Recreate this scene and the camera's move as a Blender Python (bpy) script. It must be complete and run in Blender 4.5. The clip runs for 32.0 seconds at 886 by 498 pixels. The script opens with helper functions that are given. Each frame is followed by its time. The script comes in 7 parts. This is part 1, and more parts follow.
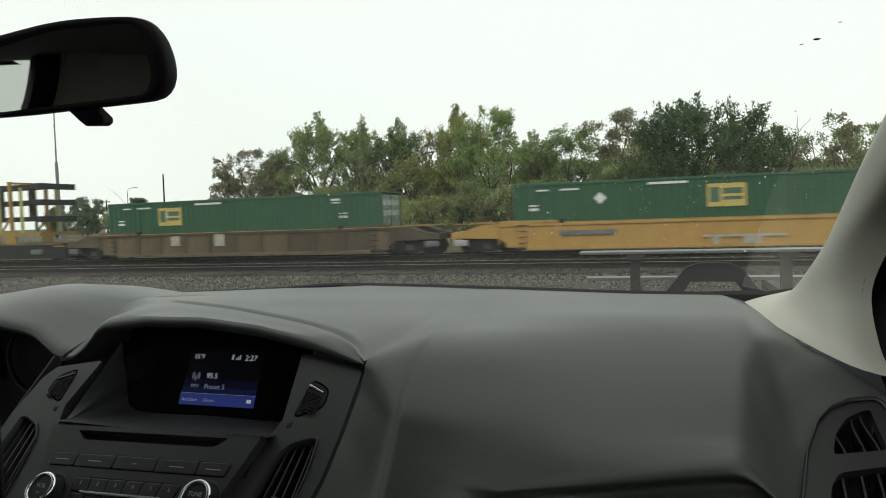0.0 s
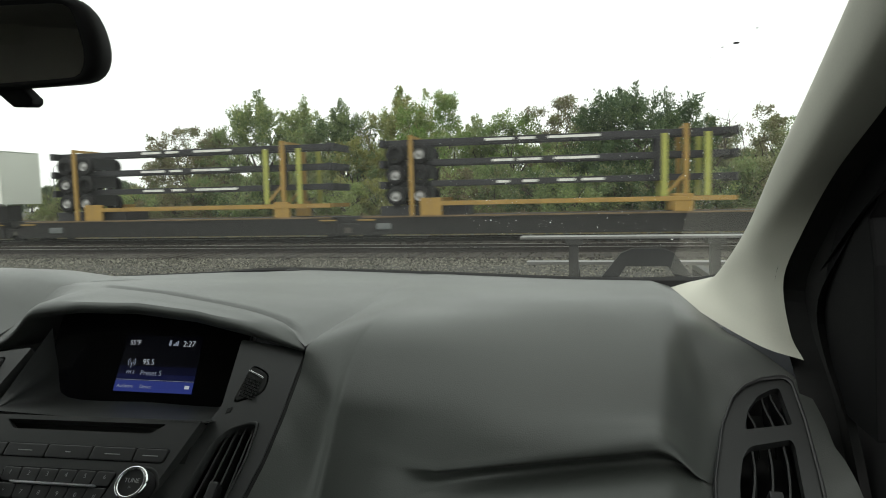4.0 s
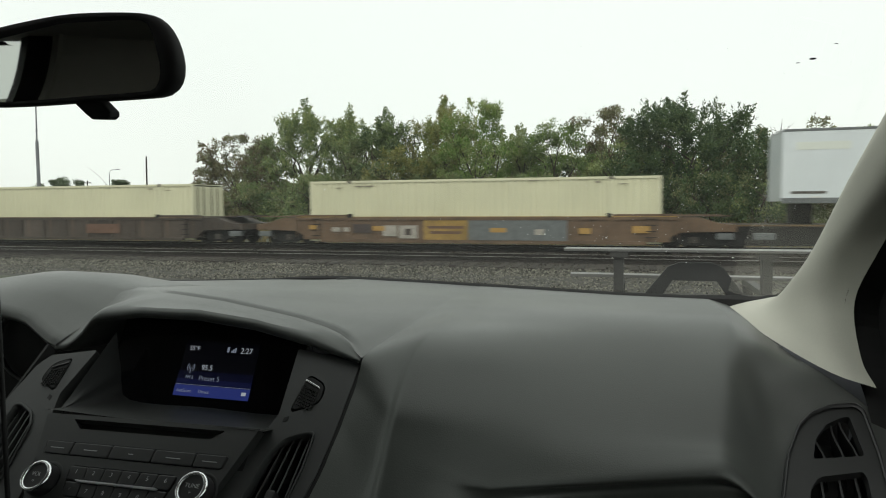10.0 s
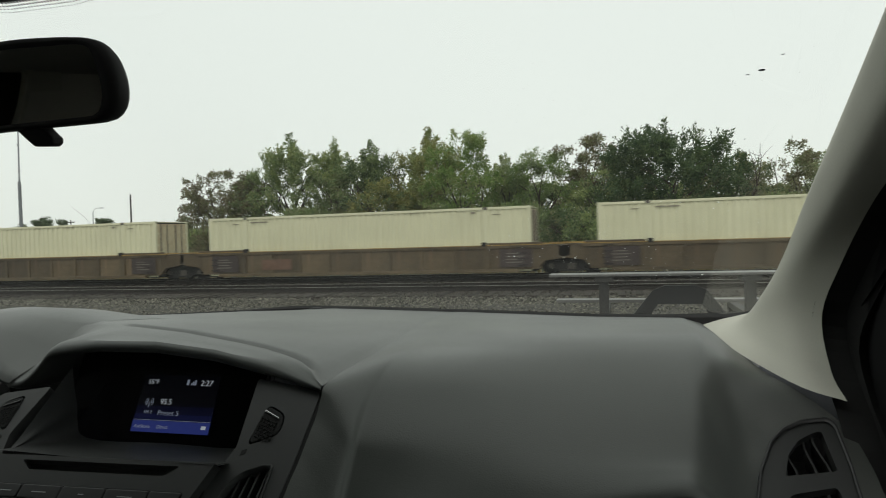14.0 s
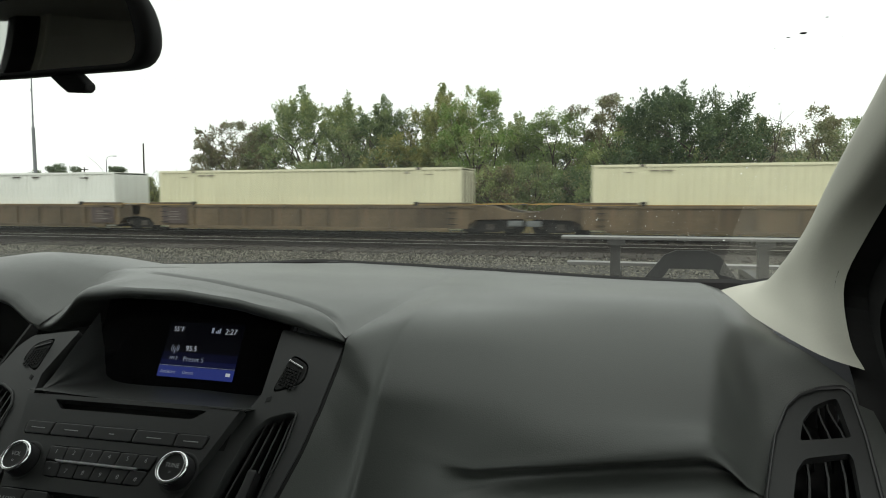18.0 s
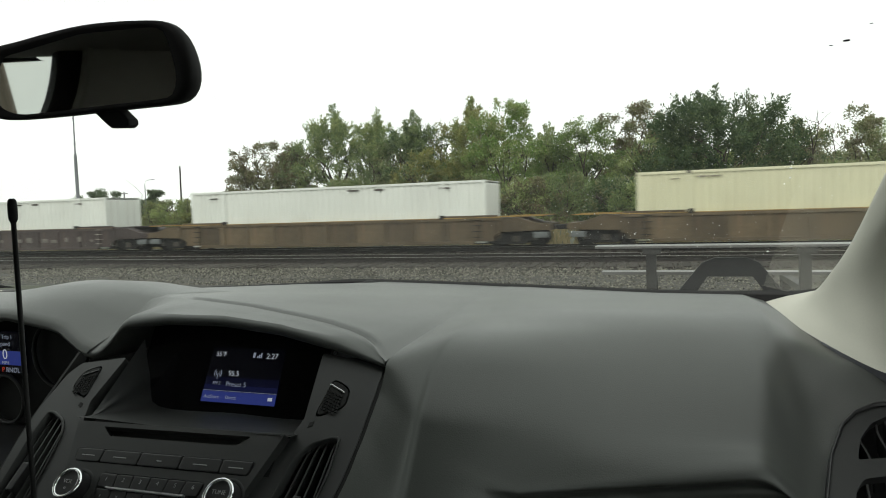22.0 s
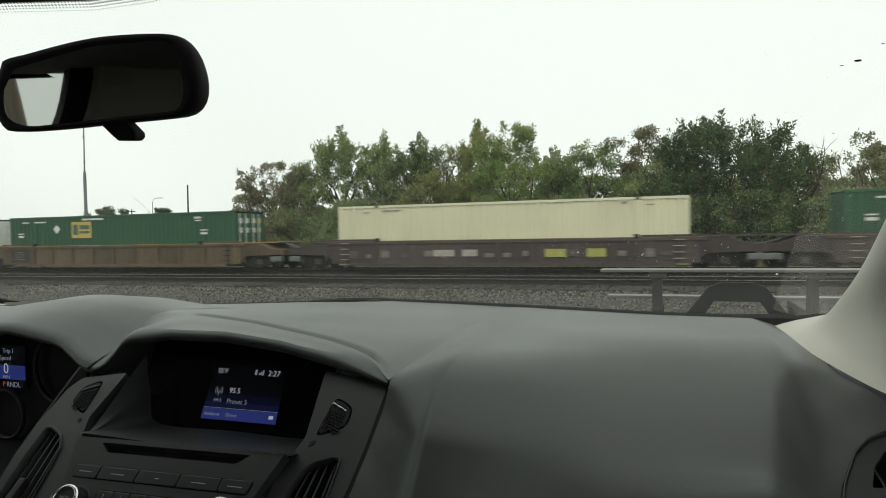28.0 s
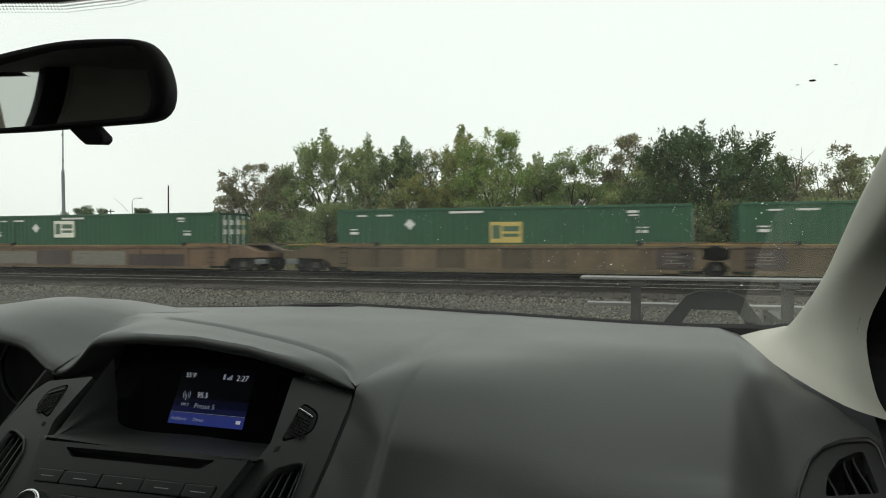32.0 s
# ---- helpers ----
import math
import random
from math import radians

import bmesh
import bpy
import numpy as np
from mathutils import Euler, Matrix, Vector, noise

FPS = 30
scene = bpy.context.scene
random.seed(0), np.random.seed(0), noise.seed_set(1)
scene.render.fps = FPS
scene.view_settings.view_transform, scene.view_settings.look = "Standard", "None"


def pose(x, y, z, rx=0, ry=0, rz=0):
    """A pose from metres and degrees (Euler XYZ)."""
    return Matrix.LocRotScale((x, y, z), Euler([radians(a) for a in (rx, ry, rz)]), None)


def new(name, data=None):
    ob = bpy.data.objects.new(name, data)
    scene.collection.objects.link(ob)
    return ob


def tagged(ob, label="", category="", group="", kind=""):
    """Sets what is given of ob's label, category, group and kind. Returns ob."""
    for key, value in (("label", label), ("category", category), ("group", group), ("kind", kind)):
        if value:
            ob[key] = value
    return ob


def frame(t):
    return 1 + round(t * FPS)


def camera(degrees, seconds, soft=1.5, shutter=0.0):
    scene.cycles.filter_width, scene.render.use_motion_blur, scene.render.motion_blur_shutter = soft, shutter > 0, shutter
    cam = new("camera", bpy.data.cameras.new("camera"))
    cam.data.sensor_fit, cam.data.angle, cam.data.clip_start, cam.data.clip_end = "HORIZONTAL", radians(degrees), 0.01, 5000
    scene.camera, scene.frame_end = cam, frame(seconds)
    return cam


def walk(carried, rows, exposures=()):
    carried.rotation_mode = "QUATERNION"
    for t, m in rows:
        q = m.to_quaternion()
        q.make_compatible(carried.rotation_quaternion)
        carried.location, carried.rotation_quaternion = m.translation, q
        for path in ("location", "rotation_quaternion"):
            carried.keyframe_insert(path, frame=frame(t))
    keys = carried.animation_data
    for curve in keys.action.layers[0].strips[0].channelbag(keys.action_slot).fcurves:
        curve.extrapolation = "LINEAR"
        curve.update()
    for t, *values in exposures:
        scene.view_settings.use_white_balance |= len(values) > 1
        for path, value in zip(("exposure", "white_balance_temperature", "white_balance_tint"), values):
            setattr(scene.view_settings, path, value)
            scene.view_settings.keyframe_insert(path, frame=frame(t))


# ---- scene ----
cam = camera(68.3, 32.0, soft=1.0, shutter=0.4)
PATH = [
    (0.0, 0.4731, 0.0125, 1.1895, 86.992, 2.047, 17.365),
    (0.5, 0.4736, 0.0131, 1.1896, 86.816, 2.324, 17.496),
    (1.0, 0.4689, 0.0145, 1.1919, 86.914, 1.676, 16.780),
    (1.5, 0.4895, 0.0043, 1.1998, 87.257, 2.538, 13.289),
    (2.0, 0.4868, 0.0041, 1.1933, 87.781, 3.386, 10.513),
    (2.5, 0.4812, 0.0012, 1.1928, 86.176, 2.268, 10.398),
    (3.0, 0.4792, -0.0016, 1.1945, 85.741, 1.325, 11.649),
    (3.5, 0.4793, -0.0020, 1.1944, 85.359, 1.034, 12.351),
    (5.5, 0.4861, 0.0020, 1.1981, 85.672, 2.078, 12.021),
    (6.0, 0.4872, 0.0003, 1.1998, 86.168, 1.850, 12.050),
    (6.5, 0.4870, 0.0001, 1.1983, 86.391, 1.827, 12.184),
    (7.0, 0.4849, 0.0006, 1.1968, 86.495, 1.664, 12.381),
    (7.5, 0.4816, 0.0002, 1.1995, 86.518, 1.084, 12.523),
    (8.0, 0.4831, -0.0006, 1.2023, 86.517, 0.901, 12.590),
    (8.5, 0.4820, -0.0028, 1.2015, 86.541, 0.871, 12.757),
    (9.0, 0.4641, 0.0012, 1.2039, 86.543, 0.372, 13.248),
    (9.5, 0.4654, 0.0022, 1.1998, 86.478, 0.284, 14.565),
    (10.0, 0.4621, -0.0023, 1.2006, 86.205, 0.367, 16.084),
    (10.5, 0.4604, -0.0022, 1.2033, 87.007, 0.273, 16.956),
    (11.0, 0.4604, -0.0003, 1.2034, 87.396, 0.405, 17.796),
    (11.5, 0.4605, 0.0012, 1.2026, 87.767, 0.563, 18.289),
    (12.0, 0.4579, 0.0042, 1.1994, 87.988, 0.682, 18.288),
    (12.5, 0.4593, 0.0039, 1.2000, 88.250, 0.749, 18.343),
    (13.0, 0.4600, -0.0000, 1.2000, 88.578, 0.830, 18.479),
    (13.5, 0.4575, 0.0042, 1.1985, 88.722, 1.338, 18.536),
    (14.0, 0.4866, 0.0167, 1.1904, 88.849, 1.804, 14.920),
    (14.5, 0.4738, 0.0030, 1.1936, 88.921, 1.140, 13.661),
    (15.0, 0.4728, 0.0078, 1.1904, 86.590, 0.945, 13.534),
    (15.5, 0.4712, 0.0049, 1.1919, 86.171, 0.684, 13.655),
    (17.5, 0.4767, 0.0091, 1.1932, 85.266, 0.879, 15.399),
    (18.0, 0.4727, 0.0097, 1.1903, 85.181, 0.149, 15.925),
    (18.5, 0.4767, 0.0063, 1.1893, 84.547, -0.174, 16.819),
    (19.0, 0.4761, 0.0075, 1.1875, 84.074, -0.385, 17.158),
    (19.5, 0.4763, 0.0067, 1.1870, 83.680, -0.072, 17.331),
    (20.0, 0.4750, 0.0061, 1.1879, 83.313, 0.007, 17.470),
    (20.5, 0.4727, 0.0100, 1.1937, 83.089, -0.030, 17.290),
    (21.0, 0.4763, 0.0100, 1.1936, 84.749, 0.920, 17.345),
    (21.5, 0.4705, 0.0081, 1.1964, 85.709, 1.847, 18.213),
    (22.0, 0.4666, 0.0108, 1.1986, 86.389, 1.886, 18.631),
    (22.5, 0.4661, 0.0117, 1.1982, 86.605, 2.362, 19.313),
    (23.0, 0.4605, 0.0200, 1.2084, 85.867, 0.288, 19.948),
    (23.5, 0.4693, 0.0057, 1.2048, 86.998, -0.970, 19.083),
    (24.0, 0.4685, 0.0020, 1.2065, 87.609, -2.256, 17.921),
    (24.5, 0.4655, 0.0097, 1.2032, 87.061, -3.257, 16.441),
    (25.0, 0.4650, 0.0114, 1.2040, 87.125, -3.540, 15.401),
    (25.5, 0.4628, 0.0136, 1.2023, 87.123, -3.641, 14.930),
    (26.0, 0.4656, 0.0052, 1.1975, 87.877, -1.796, 15.944),
    (26.5, 0.4652, 0.0093, 1.1958, 88.280, 0.016, 17.712),
    (28.5, 0.4638, 0.0170, 1.1939, 88.265, 1.071, 19.274),
    (29.0, 0.4662, 0.0132, 1.1957, 88.269, 0.735, 19.209),
    (29.5, 0.4641, 0.0148, 1.1969, 88.268, 0.345, 18.857),
    (30.0, 0.4635, 0.0155, 1.1979, 88.311, 0.050, 18.236),
    (30.5, 0.4653, 0.0153, 1.1969, 88.378, 0.107, 17.662),
    (31.0, 0.4677, 0.0135, 1.1958, 88.548, 0.227, 17.387),
    (31.5, 0.4679, 0.0139, 1.1960, 88.804, 0.005, 17.267),
    (32.0, 0.4808, 0.0148, 1.1974, 88.692, 0.332, 17.612),
]
EXPOSURE = [(0, 0.0), (1, 0.06), (2, 0.21), (3, 0.33), (5.5, 0.27), (6, 0.21), (7, 0.06), (8, 0.02), (10, 0.0), (13, -0.04), (14, -0.24), (15, -0.16), (15.5, -0.10), (17.5, 0.18), (19, 0.28), (21, 0.40), (22, 0.22), (23, 0.10), (24, 0.03), (25, 0.0), (32, -0.03)]
walk(cam, [(t, pose(*p)) for t, *p in PATH], EXPOSURE)

# overcast daylight
world = bpy.data.worlds.new("overcast")
scene.world = world
world.use_nodes = True
wn = world.node_tree.nodes
wl = world.node_tree.links
wbg = wn["Background"]
wsky = wn.new("ShaderNodeTexSky")
wsky.sky_type = "NISHITA"
wsky.sun_disc = False
wsky.sun_elevation, wsky.sun_rotation = radians(50), radians(170)
wsky.air_density, wsky.dust_density, wsky.ozone_density = 1.0, 6.0, 1.0
wmix = wn.new("ShaderNodeMixRGB")
wmix.inputs[0].default_value = 0.88
wmix.inputs[2].default_value = (9.25, 9.63, 9.02, 1)
wl.new(wsky.outputs[0], wmix.inputs[1])
wl.new(wmix.outputs[0], wbg.inputs[0])
wbg.inputs[1].default_value = 0.128
sun = new("sun", bpy.data.lights.new("sun", "SUN"))
sun.data.energy, sun.data.angle, sun.data.color = 1.3, radians(30), (1.0, 0.985, 0.95)
sun.matrix_world = pose(2, -12, 30, 40, 0, 10)


# ---- materials ----
def mat(name, color, rough=0.6, metal=0.0, spec=0.5, var=0.25, scale=8.0, fine=60.0, bump=0.0, bscale=200.0, color2=None,
        vary=0.0, stretch=(1, 1, 1), coords="Object", coat=0.0, island=False, streak=0.0):
    """Procedural surface: a base colour with stains at a large scale, grain at a fine one, and relief."""
    m = bpy.data.materials.new(name)
    m.use_nodes = True
    n, l = m.node_tree.nodes, m.node_tree.links
    b = n["Principled BSDF"]
    tc = n.new("ShaderNodeTexCoord")
    mp = n.new("ShaderNodeMapping")
    mp.inputs["Scale"].default_value = stretch
    l.new(tc.outputs[coords], mp.inputs[0])
    big = n.new("ShaderNodeTexNoise")
    big.inputs["Scale"].default_value, big.inputs["Detail"].default_value = scale, 5
    l.new(mp.outputs[0], big.inputs[0])
    small = n.new("ShaderNodeTexNoise")
    small.inputs["Scale"].default_value, small.inputs["Detail"].default_value = fine, 4
    l.new(mp.outputs[0], small.inputs[0])
    add = n.new("ShaderNodeMath")
    add.operation = "MULTIPLY_ADD"
    l.new(small.outputs[0], add.inputs[0])
    add.inputs[1].default_value = 0.45
    l.new(big.outputs[0], add.inputs[2])
    rmp = n.new("ShaderNodeMapRange")
    rmp.inputs[1].default_value, rmp.inputs[2].default_value = 0.45, 1.0
    l.new(add.outputs[0], rmp.inputs[0])
    mix = n.new("ShaderNodeMixRGB")
    c2 = color2 or tuple(c * (1 - var) for c in color)
    c1 = color if color2 else tuple(min(1, c * (1 + var * 0.5)) for c in color)
    mix.inputs[1].default_value, mix.inputs[2].default_value = (*c1, 1), (*c2, 1)
    l.new(rmp.outputs[0], mix.inputs[0])
    out = mix.outputs[0]
    if streak:
        sm = n.new("ShaderNodeMapping")
        sm.inputs["Scale"].default_value = (2.2, 2.2, 0.18)
        l.new(tc.outputs[coords], sm.inputs[0])
        st = n.new("ShaderNodeTexNoise")
        st.inputs["Scale"].default_value, st.inputs["Detail"].default_value = 1.6, 6
        l.new(sm.outputs[0], st.inputs[0])
        sr = n.new("ShaderNodeMapRange")
        sr.inputs[1].default_value, sr.inputs[2].default_value = 0.55, 0.8
        sr.inputs[4].default_value = streak
        l.new(st.outputs[0], sr.inputs[0])
        mx = n.new("ShaderNodeMixRGB")
        mx.inputs[2].default_value = (0.16, 0.10, 0.06, 1)
        l.new(sr.outputs[0], mx.inputs[0])
        l.new(out, mx.inputs[1])
        out = mx.outputs[0]
    if vary:
        src = n.new("ShaderNodeNewGeometry") if island else n.new("ShaderNodeObjectInfo")
        hs = n.new("ShaderNodeHueSaturation")
        vr = n.new("ShaderNodeMapRange")
        vr.inputs[3].default_value, vr.inputs[4].default_value = 1 - vary, 1 + vary
        l.new(src.outputs["Random Per Island" if island else "Random"], vr.inputs[0])
        l.new(vr.outputs[0], hs.inputs["Value"])
        l.new(out, hs.inputs["Color"])
        out = hs.outputs[0]
    l.new(out, b.inputs["Base Color"])
    b.inputs["Metallic"].default_value = metal
    b.inputs["Specular IOR Level"].default_value = spec
    b.inputs["Coat Weight"].default_value = coat
    rr = n.new("ShaderNodeMapRange")
    rr.inputs[3].default_value, rr.inputs[4].default_value = max(0.02, rough - 0.08), min(1, rough + 0.08)
    l.new(big.outputs[0], rr.inputs[0])
    l.new(rr.outputs[0], b.inputs["Roughness"])
    if bump:
        bt = n.new("ShaderNodeTexNoise")
        bt.inputs["Scale"].default_value, bt.inputs["Detail"].default_value = bscale, 3
        l.new(mp.outputs[0], bt.inputs[0])
        bp = n.new("ShaderNodeBump")
        bp.inputs["Strength"].default_value, bp.inputs["Distance"].default_value = bump, 0.3 / bscale
        l.new(bt.outputs[0], bp.inputs["Height"])
        l.new(bp.outputs[0], b.inputs["Normal"])
    return m


def glow(name, color, strength):
    m = bpy.data.materials.new(name)
    m.use_nodes = True
    b = m.node_tree.nodes["Principled BSDF"]
    b.inputs["Base Color"].default_value = (0.01, 0.01, 0.012, 1)
    b.inputs["Roughness"].default_value = 0.25
    b.inputs["Emission Color"].default_value = (*color, 1)
    b.inputs["Emission Strength"].default_value = strength
    return m


def pane(name, tint, gloss=1.0, rough=0.0, haze=0.0):
    """A thin clear pane with a Fresnel mirror face and an added veil of haze."""
    m = bpy.data.materials.new(name)
    m.use_nodes = True
    n, l = m.node_tree.nodes, m.node_tree.links
    n.remove(n["Principled BSDF"])
    tr = n.new("ShaderNodeBsdfTransparent")
    tr.inputs[0].default_value = (*tint, 1)
    gl = n.new("ShaderNodeBsdfGlossy")
    gl.inputs["Roughness"].default_value = rough
    fr = n.new("ShaderNodeFresnel")
    fr.inputs[0].default_value = 1.5
    mu = n.new("ShaderNodeMath")
    mu.operation = "MULTIPLY"
    mu.inputs[1].default_value = gloss
    l.new(fr.outputs[0], mu.inputs[0])
    mx = n.new("ShaderNodeMixShader")
    l.new(mu.outputs[0], mx.inputs[0])
    l.new(tr.outputs[0], mx.inputs[1])
    l.new(gl.outputs[0], mx.inputs[2])
    out = mx.outputs[0]
    # Translucent share lifts the darks seen through the pane, uneven by noise.
    if haze:
        df = n.new("ShaderNodeBsdfTranslucent")
        df.inputs[0].default_value = (0.8, 0.8, 0.78, 1)
        tx = n.new("ShaderNodeTexNoise")
        tx.inputs["Scale"].default_value, tx.inputs["Detail"].default_value = 6.0, 6
        tcd = n.new("ShaderNodeTexCoord")
        l.new(tcd.outputs["Object"], tx.inputs[0])
        hr = n.new("ShaderNodeMapRange")
        hr.inputs[1].default_value, hr.inputs[2].default_value = 0.3, 0.8
        hr.inputs[3].default_value, hr.inputs[4].default_value = haze * 0.5, haze * 1.6
        l.new(tx.outputs[0], hr.inputs[0])
        m2 = n.new("ShaderNodeMixShader")
        l.new(hr.outputs[0], m2.inputs[0])
        l.new(out, m2.inputs[1])
        l.new(df.outputs[0], m2.inputs[2])
        out = m2.outputs[0]
    l.new(out, n["Material Output"].inputs[0])
    return m


# ---- mesh helpers ----
def part(name, bm, material, parent=None, label="", smooth=False):
    """Links a bmesh as one mesh object, under a thing or a part."""
    me = bpy.data.meshes.new(name)
    bm.to_mesh(me)
    bm.free()
    if smooth:
        me.polygons.foreach_set("use_smooth", [True] * len(me.polygons))
    if material:
        me.materials.append(material)
    ob = new(name, me)
    ob.parent = parent
    if label:
        ob["label"] = label
    return ob


def box(bm, x0, x1, y0, y1, z0, z1, bevel=0.0, m=None):
    r = bmesh.ops.create_cube(bm, size=1)
    vs = r["verts"]
    for v in vs:
        v.co = Vector((x0 + (v.co.x + 0.5) * (x1 - x0), y0 + (v.co.y + 0.5) * (y1 - y0), z0 + (v.co.z + 0.5) * (z1 - z0)))
    if m is not None:
        bmesh.ops.transform(bm, matrix=m, verts=vs)
    if bevel:
        es = list({e for v in vs for e in v.link_edges})
        bmesh.ops.bevel(bm, geom=es, offset=bevel, segments=2, affect="EDGES", profile=0.7)
    return bm


def boxes(*rows, bevel=0.0):
    bm = bmesh.new()
    for r in rows:
        box(bm, *r, bevel=bevel)
    return bm


def cyl(bm, r0, r1, p, q, seg=16, cap=True):
    """A tapered cylinder from p to q."""
    p, q = Vector(p), Vector(q)
    d = q - p
    m = Matrix.Translation((p + q) / 2) @ d.to_track_quat("Z", "Y").to_matrix().to_4x4()
    bmesh.ops.create_cone(bm, cap_ends=cap, segments=seg, radius1=r0, radius2=r1, depth=d.length, matrix=m)
    return bm


def loft(rows, closed=False, cap=False):
    """A skin over rows of points, all of one length."""
    bm = bmesh.new()
    vs = [[bm.verts.new(p) for p in r] for r in rows]
    k = len(rows[0])
    for a, b in zip(vs, vs[1:]):
        for i in range(k if closed else k - 1):
            bm.faces.new((a[i], a[(i + 1) % k], b[(i + 1) % k], b[i]))
    if cap and closed:
        bm.faces.new(list(reversed(vs[0])))
        bm.faces.new(vs[-1])
    bmesh.ops.recalc_face_normals(bm, faces=bm.faces)
    return bm


def spline(points, n):
    """n points on a Catmull-Rom curve through the points."""
    P = [Vector(p) for p in points]
    P = [2 * P[0] - P[1]] + P + [2 * P[-1] - P[-2]]
    out = []
    for i in range(n):
        s = i / (n - 1) * (len(P) - 3)
        k = min(int(s), len(P) - 4)
        u = s - k
        a, b, c, d = P[k:k + 4]
        out.append(0.5 * ((2 * b) + (c - a) * u + (2 * a - 5 * b + 4 * c - d) * u * u + (3 * b - a - 3 * c + d) * u ** 3))
    return out


def plate(outline, y0, y1, bevel=0.0):
    """An outline of (x, z) pushed through from y0 to y1."""
    bm = bmesh.new()
    f = bm.faces.new([bm.verts.new((x, y0, z)) for x, z in outline])
    r = bmesh.ops.extrude_face_region(bm, geom=[f])
    bmesh.ops.translate(bm, verts=[v for v in r["geom"] if isinstance(v, bmesh.types.BMVert)], vec=(0, y1 - y0, 0))
    bmesh.ops.recalc_face_normals(bm, faces=bm.faces)
    if bevel:
        bmesh.ops.bevel(bm, geom=[e for e in bm.edges if e.calc_face_angle(0) > 0.6], offset=bevel, segments=2, affect="EDGES", profile=0.7)
    return bm


def thing(name, label, category, group="", kind="", at=None):
    ob = new(name)
    ob.empty_display_size = 0.1
    if at is not None:
        ob.matrix_world = at
    return tagged(ob, label, category, group, kind)


# ---- the parked car, from inside ----
M_DASH = mat("dash_plastic", (0.064, 0.068, 0.064), rough=0.38, spec=0.5, var=0.12, scale=5, fine=900, bump=0.5, bscale=700)
M_TRIM = mat("console_plastic", (0.024, 0.025, 0.025), rough=0.48, spec=0.5, var=0.12, scale=9, fine=1200, bump=0.25, bscale=1400)
M_DOOR = mat("door_plastic", (0.011, 0.011, 0.0115), rough=0.6, spec=0.22, var=0.12, scale=5, fine=900, bump=0.4, bscale=700)
M_SAIL = mat("corner_plastic", (0.006, 0.006, 0.0065), rough=0.75, spec=0.12, var=0.15, scale=9, fine=600)
M_SOFT = mat("black_rubber", (0.010, 0.010, 0.010), rough=0.7, spec=0.3, var=0.2, scale=20, fine=300)
M_PIANO = mat("display_glass", (0.004, 0.004, 0.005), rough=0.14, spec=0.5, var=0.1)
M_BUTTON = mat("button_plastic", (0.018, 0.018, 0.019), rough=0.42, spec=0.5, var=0.1, scale=40, fine=900)
M_SILVER = mat("satin_silver", (0.82, 0.83, 0.84), rough=0.38, metal=0.55, var=0.04)
M_CHROME = mat("chrome", (0.75, 0.76, 0.77), rough=0.12, metal=1.0, var=0.05)
M_PRINT = mat("print_grey", (0.34, 0.35, 0.35), rough=0.6, var=0.05)
M_BEIGE = mat("pillar_fabric", (0.48, 0.475, 0.415), rough=0.85, spec=0.25, var=0.08, scale=6, fine=500, bump=0.25, bscale=900)
M_BLIND = mat("blind_fabric", (0.55, 0.53, 0.48), rough=0.9, spec=0.2, var=0.12, scale=5, fine=500)
M_SEAT = mat("seat_cloth", (0.045, 0.045, 0.047), rough=0.9, spec=0.2, var=0.2, scale=14, fine=500, bump=0.3, bscale=900)
M_GLASS = pane("windscreen_glass", (0.93, 0.955, 0.94), gloss=1.0, haze=0.008)
M_DARKGLASS = pane("rear_glass", (0.10, 0.11, 0.105), gloss=1.0)
M_TINT = pane("side_glass", (0.74, 0.78, 0.76), gloss=1.0)
M_MIRROR = mat("mirror_silver", (0.62, 0.63, 0.61), rough=0.02, metal=1.0, var=0.02)
M_MIRROR.node_tree.nodes["Principled BSDF"].inputs["Roughness"].links[0].from_node.inputs[4].default_value = 0.02
M_WHITE = glow("screen_white", (0.85, 0.92, 1.0), 0.34)
M_DIM = glow("screen_grey", (0.7, 0.8, 1.0), 0.20)
M_BLUE = glow("screen_blue", (0.055, 0.085, 0.42), 0.27)
M_DUSK = glow("screen_dusk", (0.055, 0.075, 0.40), 0.055)
M_DEEP = glow("screen_deep", (0.055, 0.07, 0.36), 0.022)
M_NIGHT = glow("screen_night", (0.03, 0.03, 0.14), 0.005)
M_RED = glow("screen_red", (0.9, 0.1, 0.05), 0.3)

car = thing("car", "parked car with dark grey dashboard and pale windscreen pillars", "car")
CX = -0.03
LEFT = -0.36


def lerp(table, x):
    xs, ys = zip(*table)
    return float(np.interp(x, xs, ys))


def lettering(name, body, size, material, parent, m, align="LEFT", label=""):
    """Words in the built-in font, as a thin mesh on the plane of m."""
    cu = bpy.data.curves.new(name, "FONT")
    cu.body, cu.size, cu.align_x, cu.extrude, cu.offset = body, size, align, 0.0002, -0.014 * size
    tmp = new(name, cu)
    me = bpy.data.meshes.new_from_object(tmp.evaluated_get(bpy.context.evaluated_depsgraph_get()))
    bpy.data.objects.remove(tmp)
    me.materials.clear()
    me.materials.append(material)
    me.name = name
    ob = new(name, me)
    ob.parent, ob.matrix_world = parent, m
    if label:
        ob["label"] = label
    return ob


